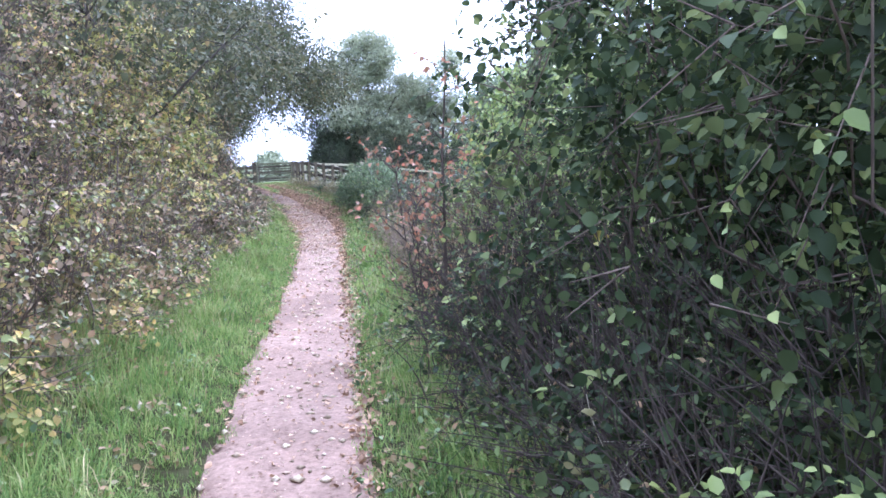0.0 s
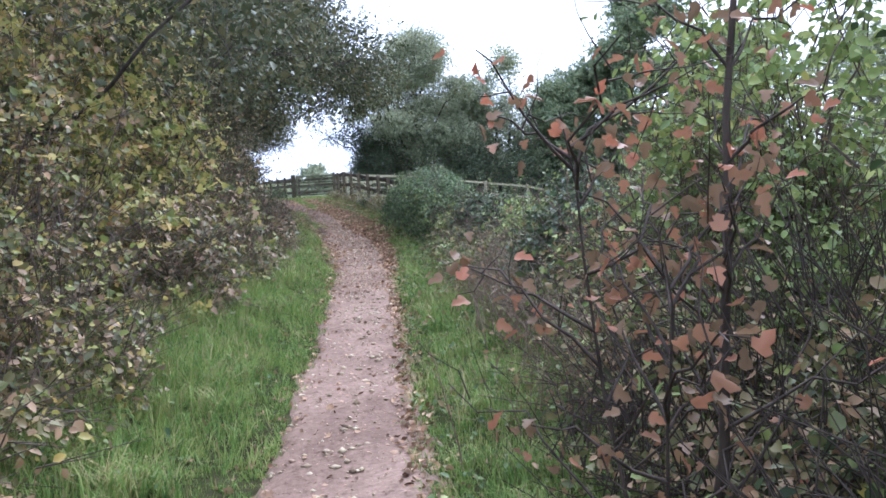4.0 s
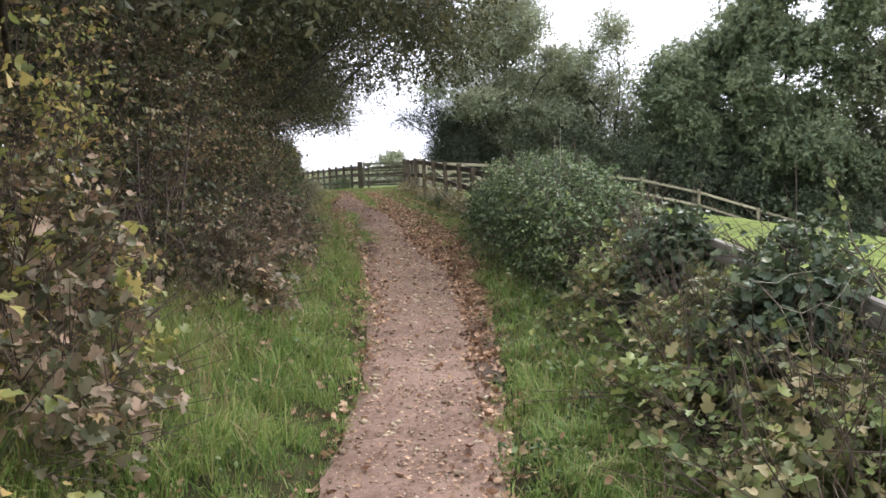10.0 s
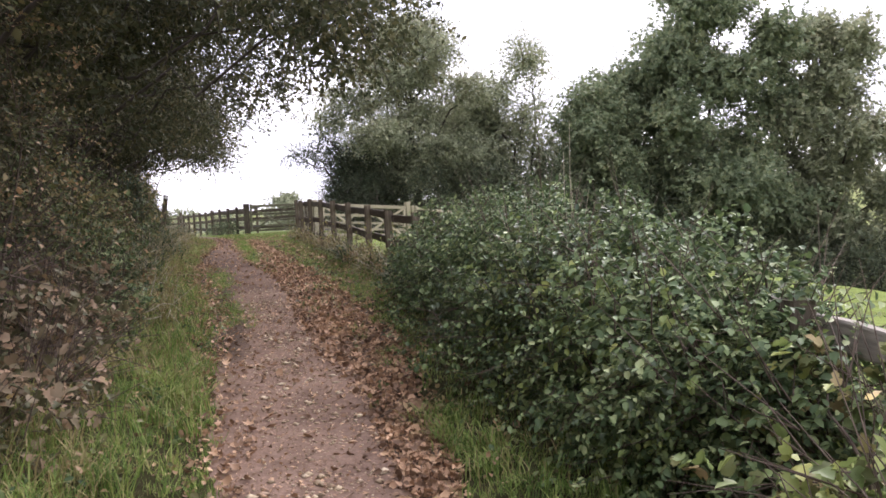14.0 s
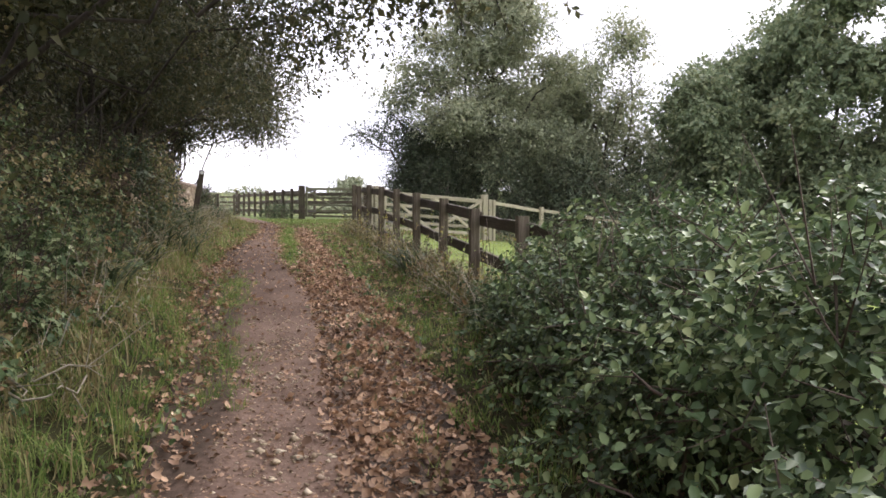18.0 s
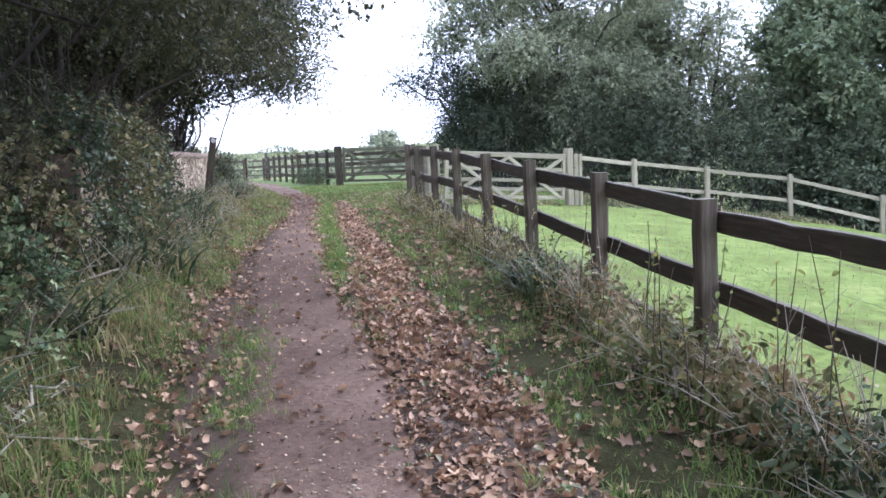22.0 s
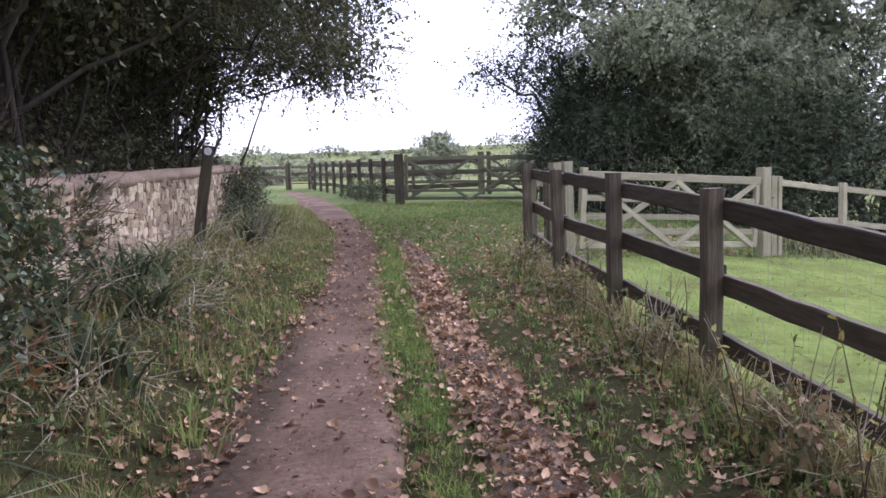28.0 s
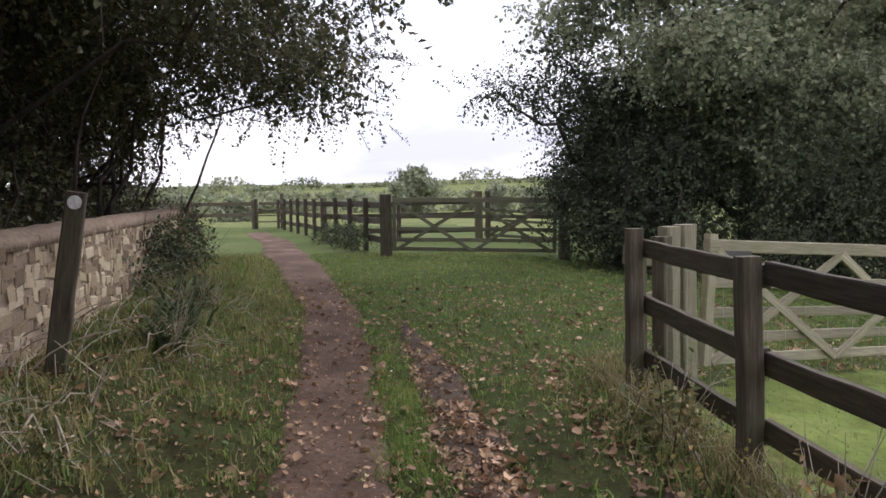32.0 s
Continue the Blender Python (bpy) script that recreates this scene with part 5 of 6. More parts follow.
# gate posts and pale gate into the paddock
LATCH, HINGE = (-1.56, 40.8), (1.19, 42.36)
for at, wide, high in ((LATCH, 0.13, 1.16), ((-1.72, 40.66), 0.12, 1.13), (HINGE, 0.15, 1.2), ((1.34, 42.5), 0.11, 1.1)):
    z = float(ground(*at))
    gp = thing("gate_post", (*at, z), "stout pale weathered gate post", "gate post", "posts of the paddock gate")
    add_post(gp, (*at, z), high, wide, M_PALE, 1, 30, (0, rng.normal() * 0.6))
gate((LATCH[0] + 0.12, LATCH[1] + 0.07), (HINGE[0] - 0.12, HINGE[1] - 0.07), 1.05, "pale lichen-stained five-barred wooden field gate, closed", M_PALE, "field gates")
fence([(-2.02, 40.3), (-1.78, 40.55)], "short run of pale rails beside the gate post", M_POST, M_PALE, (0.24, 0.58, 0.92), high=1.03, group="paddock fences")

# far side of the paddock
far_spots = [(1.45, 42.6), (3.0, 44.3), (4.9, 45.1), (7.0, 45.3), (9.2, 45.2), (11.4, 44.9), (13.6, 44.4), (15.8, 43.6), (18.0, 42.6), (20.2, 41.4), (22.4, 40.0)]
fence(far_spots, "pale two-railed fence along the foot of the trees", M_PALE, M_PALE, (0.5, 1.02), high=1.12, wide=0.1, board=(0.09, 0.035), group="paddock fences")

# far gate across the track and the fence leading on to a stile
GP = (-5.0, 52.1)
z = float(ground(*GP))
gp = thing("gate_post", (*GP, z), "thick dark wooden gate post", "gate post", "posts of the far gate")
add_post(gp, (*GP, z), 1.3, 0.24, M_RAIL, 2, 10)
gate((-4.86, 52.08), (-1.5, 51.6), 1.22, "algae-green five-barred wooden field gate, closed", M_GATE, "field gates")
gp = thing("gate_post", (-1.35, 51.58, float(ground(-1.35, 51.58))), "thick dark wooden gate post", "gate post", "posts of the far gate")
add_post(gp, (-1.35, 51.58, float(ground(-1.35, 51.58))), 1.3, 0.2, M_RAIL, 2, 10)
gate((-2.9, 57.6), (0.6, 57.2), 1.22, "algae-green five-barred wooden field gate behind the first", M_GATE, "field gates")
for x, yy in ((-3.05, 57.62), (-2.8, 57.55)):
    gp = thing("gate_post", (x, yy, float(ground(x, yy))), "stout weathered gate post", "gate post", "posts of the far gate")
    add_post(gp, (x, yy, float(ground(x, yy))), 1.35, 0.2 if x < -3 else 0.13, M_POST, 3, 5)
fence([(-5.1 - 0.62 * k, 52.7 + 1.63 * k) for k in range(11)], "dark three-railed fence running on to the stile", M_RAIL, M_RAIL, (0.3, 0.7, 1.07), high=1.2, side=-1, group="far fences")
fence([(-3.1 - 2.2 * k, 57.9 + 0.3 * k) for k in range(3)], "weathered rails behind the far gate", M_POST, M_RAIL, (0.3, 0.7, 1.07), high=1.2, group="far fences")
fence([(-12.4 - 2.4 * k, 69.2 - 0.5 * k) for k in range(6)], "pale rail fence beyond the stile", M_POST, M_POST, (0.6, 1.05), high=1.2, group="far fences")

stile = thing("stile", (-11.75, 69.3, float(ground(-11.75, 69.3))), "wooden step stile in the fence corner", "stile")
sz0 = float(ground(-11.75, 69.3))
for x in (-12.3, -11.2):
    add_post(stile, (x, 69.3, sz0), 1.45 if x > -12 else 1.25, 0.14, M_RAIL, 1, 0)
for k, (zz, dy) in enumerate(((0.3, -0.3), (0.55, 0.0))):
    add_rail(stile, (-12.2, 69.3 + dy, sz0 + zz), (-11.3, 69.3 + dy, sz0 + zz), 0.05, 0.25, M_POST, 900 + k, "step")
for k in range(2):
    add_rail(stile, (-12.2, 69.4, sz0 + 0.75 + 0.3 * k), (-11.3, 69.4, sz0 + 0.75 + 0.3 * k), 0.1, 0.04, M_POST, 910 + k)

# ---- stone wall and waymark post ----
M_MORTAR = turf_mat("wall_mortar", (0.24, 0.18, 0.135), (0.36, 0.275, 0.21), (0.46, 0.365, 0.285), 22, 0.9)


def stone_mat():
    m, n, l, b = mat("rubble_stone", 0.9, 0.2)
    info = n.new("ShaderNodeObjectInfo")
    r = ramp(n, [(0, (0.2, 0.145, 0.095)), (0.25, (0.34, 0.262, 0.172)), (0.55, (0.5, 0.405, 0.268)), (0.8, (0.63, 0.535, 0.385)), (1, (0.4, 0.285, 0.2))])
    g = n.new("ShaderNodeNewGeometry")
    s = n.new("ShaderNodeMath")
    s.operation = "ADD"
    l.new(info.outputs["Random"], s.inputs[0])
    l.new(g.outputs["Random Per Island"], s.inputs[1])
    fr = n.new("ShaderNodeMath")
    fr.operation = "FRACT"
    l.new(s.outputs[0], fr.inputs[0])
    l.new(fr.outputs[0], r.inputs["Fac"])
    ns = noise_node(n, l, 18, 6, rough=0.7)
    r2 = ramp(n, [(0.3, (0.4, 0.38, 0.36)), (0.5, (0.95, 0.95, 0.95)), (0.75, (1.35, 1.35, 1.3))])
    l.new(ns.outputs["Fac"], r2.inputs["Fac"])
    l.new(mixed(n, l, 1.0, r.outputs["Color"], r2.outputs["Color"], "MULTIPLY"), b.inputs["Base Color"])
    bumped(n, l, b, ns.outputs["Fac"], 0.5, 0.01)
    return m


M_STONE = stone_mat()
W0, W1 = Vector((-4.5, 31.5)), Vector((-7.5, 46.6))
wdir = (W1 - W0).normalized()
wall_len = (W1 - W0).length
wall_turn = math.degrees(math.atan2(wdir.y, wdir.x))
wall = thing("wall_roadside", (W0.x, W0.y, 0.0), "low rubble stone wall of buff stones with a mortared top", "wall", kind="structure", turn=wall_turn)


def wall_top(s):
    return 2.36 + 0.12 * s / wall_len


def wall_core():
    bm = bmesh.new()
    rows = []
    n = 30
    for i in range(n + 1):
        s = wall_len * i / n
        p = W0 + wdir * s
        g = float(ground(p.x, p.y)) - 0.4
        t = wall_top(s) - 0.05
        rows.append([bm.verts.new((s, -0.16, g)), bm.verts.new((s, -0.16, t)), bm.verts.new((s, 0.16, t)), bm.verts.new((s, 0.16, g))])
    for a, b in zip(rows, rows[1:]):
        for k in range(4):
            bm.faces.new((a[k], b[k], b[(k + 1) % 4], a[(k + 1) % 4]))
    bm.faces.new(rows[0])
    bm.faces.new(rows[-1][::-1])
    bmesh.ops.recalc_face_normals(bm, faces=bm.faces)
    return bm


part("mortar_core", wall_core(), M_MORTAR, wall)
cs = np.linspace(0, wall_len, 60)
prof = np.array([(-0.178, -0.07), (-0.176, 0.0), (-0.09, 0.05), (0.09, 0.05), (0.176, 0.0), (0.178, -0.07)])
cv = np.array([[(s, a + rng.normal() * 0.006, wall_top(s) - 0.03 + b + rng.normal() * 0.006) for a, b in prof] for s in cs])
ck = np.arange(cv.shape[0] * 6).reshape(-1, 6)
cf = np.stack([ck[:-1], ck[1:], np.roll(ck, -1, 1)[1:], np.roll(ck, -1, 1)[:-1]], -1).reshape(-1, 4)
mesh_part("coping", np_mesh("coping", cv.reshape(-1, 3), cf, True), M_MORTAR, wall, "rounded mortar capping")


def stone_shape(seed):
    r = random.Random(seed)
    v = []
    for yy, sc in ((0.5, 1.0), (-0.25, 0.98)):
        for a, c in ((-0.5, -0.5), (0.5, -0.5), (0.5, 0.5), (-0.5, 0.5)):
            v.append((a * sc + r.uniform(-0.08, 0.08), yy, c * sc + r.uniform(-0.08, 0.08)))
    for a, c in ((-0.5, -0.5), (0.5, -0.5), (0.5, 0.5), (-0.5, 0.5)):
        v.append((a * 0.86 + r.uniform(-0.08, 0.08), -0.5 + r.uniform(-0.15, 0.1), c * 0.84 + r.uniform(-0.08, 0.08)))
    f = [(0, 1, 2, 3), (8, 9, 10, 11), (0, 4, 5, 1), (1, 5, 6, 2), (2, 6, 7, 3), (3, 7, 4, 0), (4, 8, 9, 5), (5, 9, 10, 6), (6, 10, 11, 7), (7, 11, 8, 4)]
    return np.array(v), f


shapes = [stone_shape(k) for k in range(8)]
stone_meshes = []
for v, f in shapes:
    me = bpy.data.meshes.new("stone")
    me.from_pydata([tuple(p) for p in v], [], f)
    bm = bmesh.new()
    bm.from_mesh(me)
    bmesh.ops.recalc_face_normals(bm, faces=bm.faces)
    bm.to_mesh(me)
    bm.free()
    me.materials.append(M_STONE)
    stone_meshes.append(me)
rs = random.Random(5)
rest_v, rest_f, count = [], [], 0
for row in range(11):
    s = rs.uniform(0, 0.1)
    while s < wall_len - 0.1:
        w, hh = rs.choice((0.07, 0.09, 0.11, 0.13, 0.16, 0.2, 0.24)) * rs.uniform(0.85, 1.15), rs.uniform(0.07, 0.115)
        z = wall_top(s) - 0.12 - row * 0.108 + rs.uniform(-0.045, 0.045)
        p = W0 + wdir * (s + w / 2)
        if z > float(ground(p.x, p.y)) - 0.1:
            k = rs.randrange(8)
            m = pose(s + w / 2, -0.16, z, rs.uniform(-6, 6), rs.uniform(-8, 8), rs.uniform(-4, 4)) @ Matrix.Diagonal((w * 0.96, rs.uniform(0.02, 0.036), hh * 0.97, 1))
            if 7.5 < s < 11.5 and count < 300:
                count += 1
                mesh_part("stone", stone_meshes[k], None, wall, "", m)
            else:
                n = len(rest_v)
                rest_v += [tuple(m @ Vector(q)) for q in shapes[k][0]]
                rest_f += [tuple(n + i for i in q) for q in shapes[k][1]]
        s += w + 0.008
me = bpy.data.meshes.new("stones")
me.from_pydata(rest_v, [], rest_f)
tagged(mesh_part("stones", me, M_STONE, wall), kind="stuff")

zs = float(ground(-5.62, 39.6))
sign = thing("waymark_post", (-5.62, 39.6, zs), "leaning dark wooden waymark post with a round white disc", "waymark post")
sm = pose(-5.72, 39.6, zs - 0.3, 3, 9, 20) @ pose(0, 0, 0, 0, -90, 0)
mesh_part("post", bm_data("post", plank(1.42, 0.12, 0.12, 0.003, 7, 77), M_RAIL), None, sign, "", sign.matrix_basis.inverted() @ sm)
M_DISC, dn, dl, db = mat("worn_white_disc", 0.6, 0.3)
dns = noise_node(dn, dl, 30, 4)
dr = ramp(dn, [(0.35, (0.5, 0.5, 0.48)), (0.6, (0.75, 0.75, 0.73))])
dl.new(dns.outputs["Fac"], dr.inputs["Fac"])
dl.new(dr.outputs["Color"], db.inputs["Base Color"])
bm = bmesh.new()
bmesh.ops.create_cone(bm, cap_ends=True, segments=20, radius1=0.042, radius2=0.04, depth=0.006)
part("disc", bm, M_DISC, sign, "round white waymark disc", sign.matrix_basis.inverted() @ sm @ pose(1.36, 0, 0) @ pose(0, -0.063, 0, 90, 0, 0))

# ---- trees behind the paddock ----


def back_tree(x, y, tall, spread, low, n, group="trees behind the paddock", label="broad dark green tree in a row behind the paddock", size=0.27, material=None, sparse=False, extra=(), solid=0.33, clump=0.8, deep=0.07):
    blobs = []
    k = 22 if not sparse else 9
    for i in range(k):
        u = (i + 0.5) / k
        a = i * 2.4 + x
        zc = low + (tall - low - 0.6) * u
        r = spread * math.sin(math.pi * (0.2 + 0.68 * u)) ** 0.5 * 0.62 * (0.8 + 0.4 * math.sin(i * 7.3 + x))
        w = spread * (0.5 - 0.14 * u) * (0.85 + 0.3 * math.sin(i * 3.1 + y))
        blobs.append((x + r * math.cos(a), y + r * math.sin(a), zc, w, w, max(0.3 if deep < 0.06 else 0.5, (tall - low) * deep)))
    blobs.append((x, y, tall - 0.9, spread * 0.36, spread * 0.36, 0.8))
    blobs.extend(extra)
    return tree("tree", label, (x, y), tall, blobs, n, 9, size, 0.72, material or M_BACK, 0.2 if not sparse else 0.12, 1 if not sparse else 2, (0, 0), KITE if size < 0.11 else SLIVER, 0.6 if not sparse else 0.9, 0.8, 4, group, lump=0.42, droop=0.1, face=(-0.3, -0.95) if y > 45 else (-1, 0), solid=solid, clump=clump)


back_tree(2.2, 51.2, 9.3, 3.3, 2.0, 10500, size=0.09, solid=0.2, clump=0.85, deep=0.055, extra=((-1.2, 50.6, 4.9, 1.0, 0.7, 0.25), (-0.8, 50.4, 5.8, 0.9, 0.7, 0.22), (-0.2, 50.3, 6.8, 0.9, 0.7, 0.25)))
back_tree(-0.4, 51.2, 4.2, 1.7, 0.6, 4200, size=0.06, material=M_SHADE, label="dark ivy-grown bush at the end of the row", extra=((-1.9, 50.4, 3.2, 0.75, 0.5, 0.24), (-2.7, 50.2, 3.35, 0.6, 0.4, 0.14), (-1.6, 50.4, 4.0, 0.6, 0.5, 0.24)))
back_tree(5.0, 53.8, 6.6, 2.3, 0.9, 3400, size=0.15, solid=0.4)
back_tree(7.2, 52.6, 9.2, 1.7, 2.4, 1500, label="slender half-bare tree with thin foliage", sparse=True, size=0.11)
back_tree(9.9, 51.0, 7.6, 2.6, 0.9, 4800, size=0.15, label="fresh green tree in a row behind the paddock", material=M_FRESH)
back_tree(12.2, 53.0, 9.6, 2.6, 1.0, 4600, size=0.17, material=M_FRESH)
back_tree(15.2, 51.5, 14.2, 4.4, 1.2, 9500, size=0.19, material=M_FRESH)
back_tree(20.2, 51.5, 13.0, 3.4, 1.2, 6000, size=0.2)
back_tree(26.0, 48.5, 12.5, 3.4, 1.0, 2200, size=0.24)
back_tree(29.0, 42.0, 12.0, 3.4, 1.0, 1800, size=0.26)
back_tree(31.0, 34.0, 11.5, 3.6, 1.0, 1400, size=0.28)
back_tree(33.5, 24.0, 11.5, 3.8, 1.0, 1200, size=0.28)
# front thicket wears the shade-darkened leaf colour
for x, y in ((0.2, 49.8), (2.6, 49.2), (5.0, 49.0), (7.4, 48.9), (9.8, 48.7), (12.2, 48.4), (14.6, 48.0), (17.0, 47.3), (19.4, 46.4), (21.8, 45.2), (24.2, 43.6), (26.4, 41.2), (28.0, 38.0)):
    z = float(ground(x, y))
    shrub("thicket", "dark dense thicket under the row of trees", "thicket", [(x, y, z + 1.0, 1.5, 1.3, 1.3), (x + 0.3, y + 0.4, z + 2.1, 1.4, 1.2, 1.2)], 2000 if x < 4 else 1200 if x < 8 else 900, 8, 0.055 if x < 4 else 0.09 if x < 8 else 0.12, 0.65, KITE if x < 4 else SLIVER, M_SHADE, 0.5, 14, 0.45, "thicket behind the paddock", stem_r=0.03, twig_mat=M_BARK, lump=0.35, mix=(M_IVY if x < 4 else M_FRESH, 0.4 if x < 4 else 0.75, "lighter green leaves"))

for x, y, tall in ((1.5, 54.5, 4.2), (4.5, 54.4, 4.8), (7.5, 54.4, 5.2), (10.5, 54.4, 5.2), (13.5, 53.8, 5.4), (16.8, 53.2, 5.8), (20.2, 52.0, 6.0), (23.4, 50.5, 6.0), (26.4, 48.0, 4.6), (28.6, 45.0, 4.6), (30.2, 41.5, 4.4), (31.4, 37.5, 4.4), (32.4, 33.0, 4.4), (33.4, 28.5, 4.4), (34.2, 24.0, 4.4), (34.8, 19.5, 4.4)):
    z = float(ground(x, y))
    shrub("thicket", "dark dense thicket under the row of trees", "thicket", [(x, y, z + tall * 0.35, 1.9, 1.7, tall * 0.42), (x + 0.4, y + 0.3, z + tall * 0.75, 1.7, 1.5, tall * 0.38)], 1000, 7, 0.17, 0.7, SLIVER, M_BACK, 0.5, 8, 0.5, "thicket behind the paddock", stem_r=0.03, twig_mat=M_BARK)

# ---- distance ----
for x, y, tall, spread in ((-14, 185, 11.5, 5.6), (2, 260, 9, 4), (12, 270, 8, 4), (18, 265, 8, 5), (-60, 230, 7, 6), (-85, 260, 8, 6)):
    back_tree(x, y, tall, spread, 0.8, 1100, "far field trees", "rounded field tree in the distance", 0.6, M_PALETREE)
lines = []
for k, (x0, y0, x1, y1) in enumerate(((-260, 330, 160, 350), (-400, 480, 320, 520), (-500, 700, 500, 720), (-140, 240, -40, 420), (60, 300, 140, 520))):
    m = int(math.hypot(x1 - x0, y1 - y0) / 1.0)
    u = rng.random(m)
    px, pyy = x0 + (x1 - x0) * u + rng.normal(size=m) * 2, y0 + (y1 - y0) * u + rng.normal(size=m) * 2
    tall = 3.5 + 4.5 * np.clip(np.sin(u * 37 + k) + np.sin(u * 91), 0, 2)
    for _ in range(10):
        p = np.stack([px + rng.normal(size=m), pyy + rng.normal(size=m), ground(px, pyy) + tall * rng.random(m)], 1)
        lines.append(leaf_mesh(p, sphere_dirs(m), sphere_dirs(m), np.full(m, 2.2), np.full(m, 1.8), KITE))
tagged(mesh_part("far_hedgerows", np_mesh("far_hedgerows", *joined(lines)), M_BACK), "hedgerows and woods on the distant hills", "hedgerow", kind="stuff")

# ---- grass ----


def scatter(n, x0, x1, y0, y1):
    return rng.uniform(x0, x1, n), rng.uniform(y0, y1, n)


def on_ground(x, y, lift=0.0):
    return np.stack([x, y, ground(x, y) + lift], 1)


def grass_object(name, label, pieces, material):
    return tagged(mesh_part(name, np_mesh(name, *joined(pieces)), material), label, "grass", kind="stuff")


def path_half(y):
    return np.interp(y, py, PATH_WIDE)


def tufts(n, x0, x1, y0, y1, per, keep, tall, spread):
    """Tufts of blades where keep(x, y) says so; tall(x, y) gives their height."""
    x, y = scatter(n, x0, x1, y0, y1)
    ok = rng.random(n) < keep(x, y)
    x, y = x[ok], y[ok]
    h = tall(x, y) * (0.5 + 1.3 * rng.random(len(x)) ** 1.8)
    x, y, h = np.repeat(x, per), np.repeat(y, per), np.repeat(h, per)
    k = len(x)
    x, y = x + rng.normal(size=k) * spread, y + rng.normal(size=k) * spread
    return x, y, h * rng.uniform(0.5, 1.2, k)


def on_lawn(x, y):
    """Open grass between the path, the paddock gate and the far gate."""
    return (y > 40.2) & (x < -1.75 + (y - 40.5) * 1.7) & (y < 52) & (x < 3)


def verge_keep(x, y):
    d = x - centre(y)
    w = np.where(d < 0, centre(y) - apron_at(y) + 0.06 * ripple(x, y, 2.6) * ((y > 21) & (y < 37)), path_half(y))
    left = np.interp(y, [-1, 22, 26, 34, 40, 47, 53], [-2.3, -2.1, -2.4, -2.6, -2.4, -2.6, -5.0])
    ok = (np.abs(d) > w + 0.035 + 0.04 * rng.normal(size=len(x)) + 0.07 * np.minimum(ripple(x + 7, y, 3.4), 0)) & ((x < fence_at(y) + 0.1) | on_lawn(x, y)) & (d > left)
    rut = (np.abs(d - rut_at(y)) < np.interp(y, RUT_Y, RUT_HALF) * (1 + 0.2 * np.sin(y * 5))) & (y > 17) & (y < 43)
    p = np.where(rut, 0.06, 1.0) * np.where((y > 22) & (y < 40), np.clip(0.75 + 0.55 * ripple(x - 3, y, 1.7), 0.25, 1.0), 1.0)
    p = p * np.where((d > 0.25) & (y > 10) & (d < path_half(y) + 0.16), 0.6, 1)
    return ok * p


def verge_tall(x, y):
    edge = np.abs(x - centre(y)) - path_half(y)
    h = np.clip(0.035 + 0.17 * edge, 0.03, np.where(x < centre(y), np.interp(y, [18, 24, 40], [0.2, 0.12, 0.085]), 0.2)) * (1 + 0.55 * ripple(x, y, 2.2) + 0.4 * ripple(x + 4, y, 6.0))
    return np.where(x > centre(y), np.minimum(h, np.interp(y, [8, 12, 22, 25, 33, 36], [0.18, 0.12, 0.1, 0.075, 0.06, 0.045])), h)


for n, y0, y1, x0, x1, per in ((22000, -0.5, 18, -2.4, 1.2, 11), (15000, 18, 34, -5.0, 1.4, 11), (36000, 34, 53, -8, 2.5, 6)):
    x, y, h = tufts(n, x0, x1, y0, y1, per, verge_keep, verge_tall, 0.022)
    edge = np.abs(x - centre(y))
    straw = rng.random(len(x)) < np.clip(0.09 + 0.24 * np.minimum(edge - 1.1, 1.2) * ~on_lawn(x, y) + 0.12 * ripple(x + 3, y, 1.1) + (0.1 * step((y - 20) / 4) + 0.26 * step((y - 27) / 4)) * (x < centre(y)), 0.03, 0.7)
    for flag, nm, lb, mt in ((False, "verge_grass", "green tufted grass along the path", M_GRASS), (True, "dry_grass", "withered straw-coloured grass on the verge", M_DRY)):
        q = straw == flag
        k = int(q.sum())
        root, hh, ww = on_ground(x[q], y[q], -0.01), h[q] * (1.25 if flag else 1), rng.uniform(0.004, 0.009, k) * (1.5 if y0 > 30 else 1)
        c = k // 3
        grass_object(nm, lb, [blades(root[:c], hh[:c] * 1.15, ww[:c], rng.uniform(0.05, 0.45, c), rng.uniform(0.2, 0.8, c)), spikes(root[c:], hh[c:], ww[c:], rng.uniform(0.05, 0.75, k - c))], mt)

# plantain, nettle and dock among the grass
for nm, lb, mt, kk, big in (("verge_plants", "broad-leaved green weeds among the verge grass", M_BRAMBLE, 420, 0.038), ("withered_plants", "withered brown leaves of weeds in the verge", M_HEDGE, 700, 0.04)):
    y = -0.3 + 40 * rng.random(kk) ** 1.5
    d = path_half(y) + 0.12 + 1.1 * rng.random(kk) ** 0.8
    x = centre(y) + np.where(rng.random(kk) < 0.62, -1.15, 0.75) * d
    q = (x < fence_at(y)) & ((y < 33) | (x < centre(y)))
    x, y = np.repeat(x[q], 9), np.repeat(y[q], 9)
    k = len(x)
    x, y = x + rng.normal(size=k) * 0.05, y + rng.normal(size=k) * 0.05
    sz = big * rng.uniform(0.5, 1.4, k)
    v, f = leaf_mesh(on_ground(x, y, 0.01) + np.outer(rng.uniform(0, 0.13, k), (0, 0, 1)), sphere_dirs(k) + (0, 0, 0.35), np.array((0, 0, 1.0)) + 0.5 * rng.normal(size=(k, 3)), sz, sz * 0.7, OVAL)
    tagged(mesh_part(nm, np_mesh(nm, v, f), mt), lb, "weeds", kind="stuff")

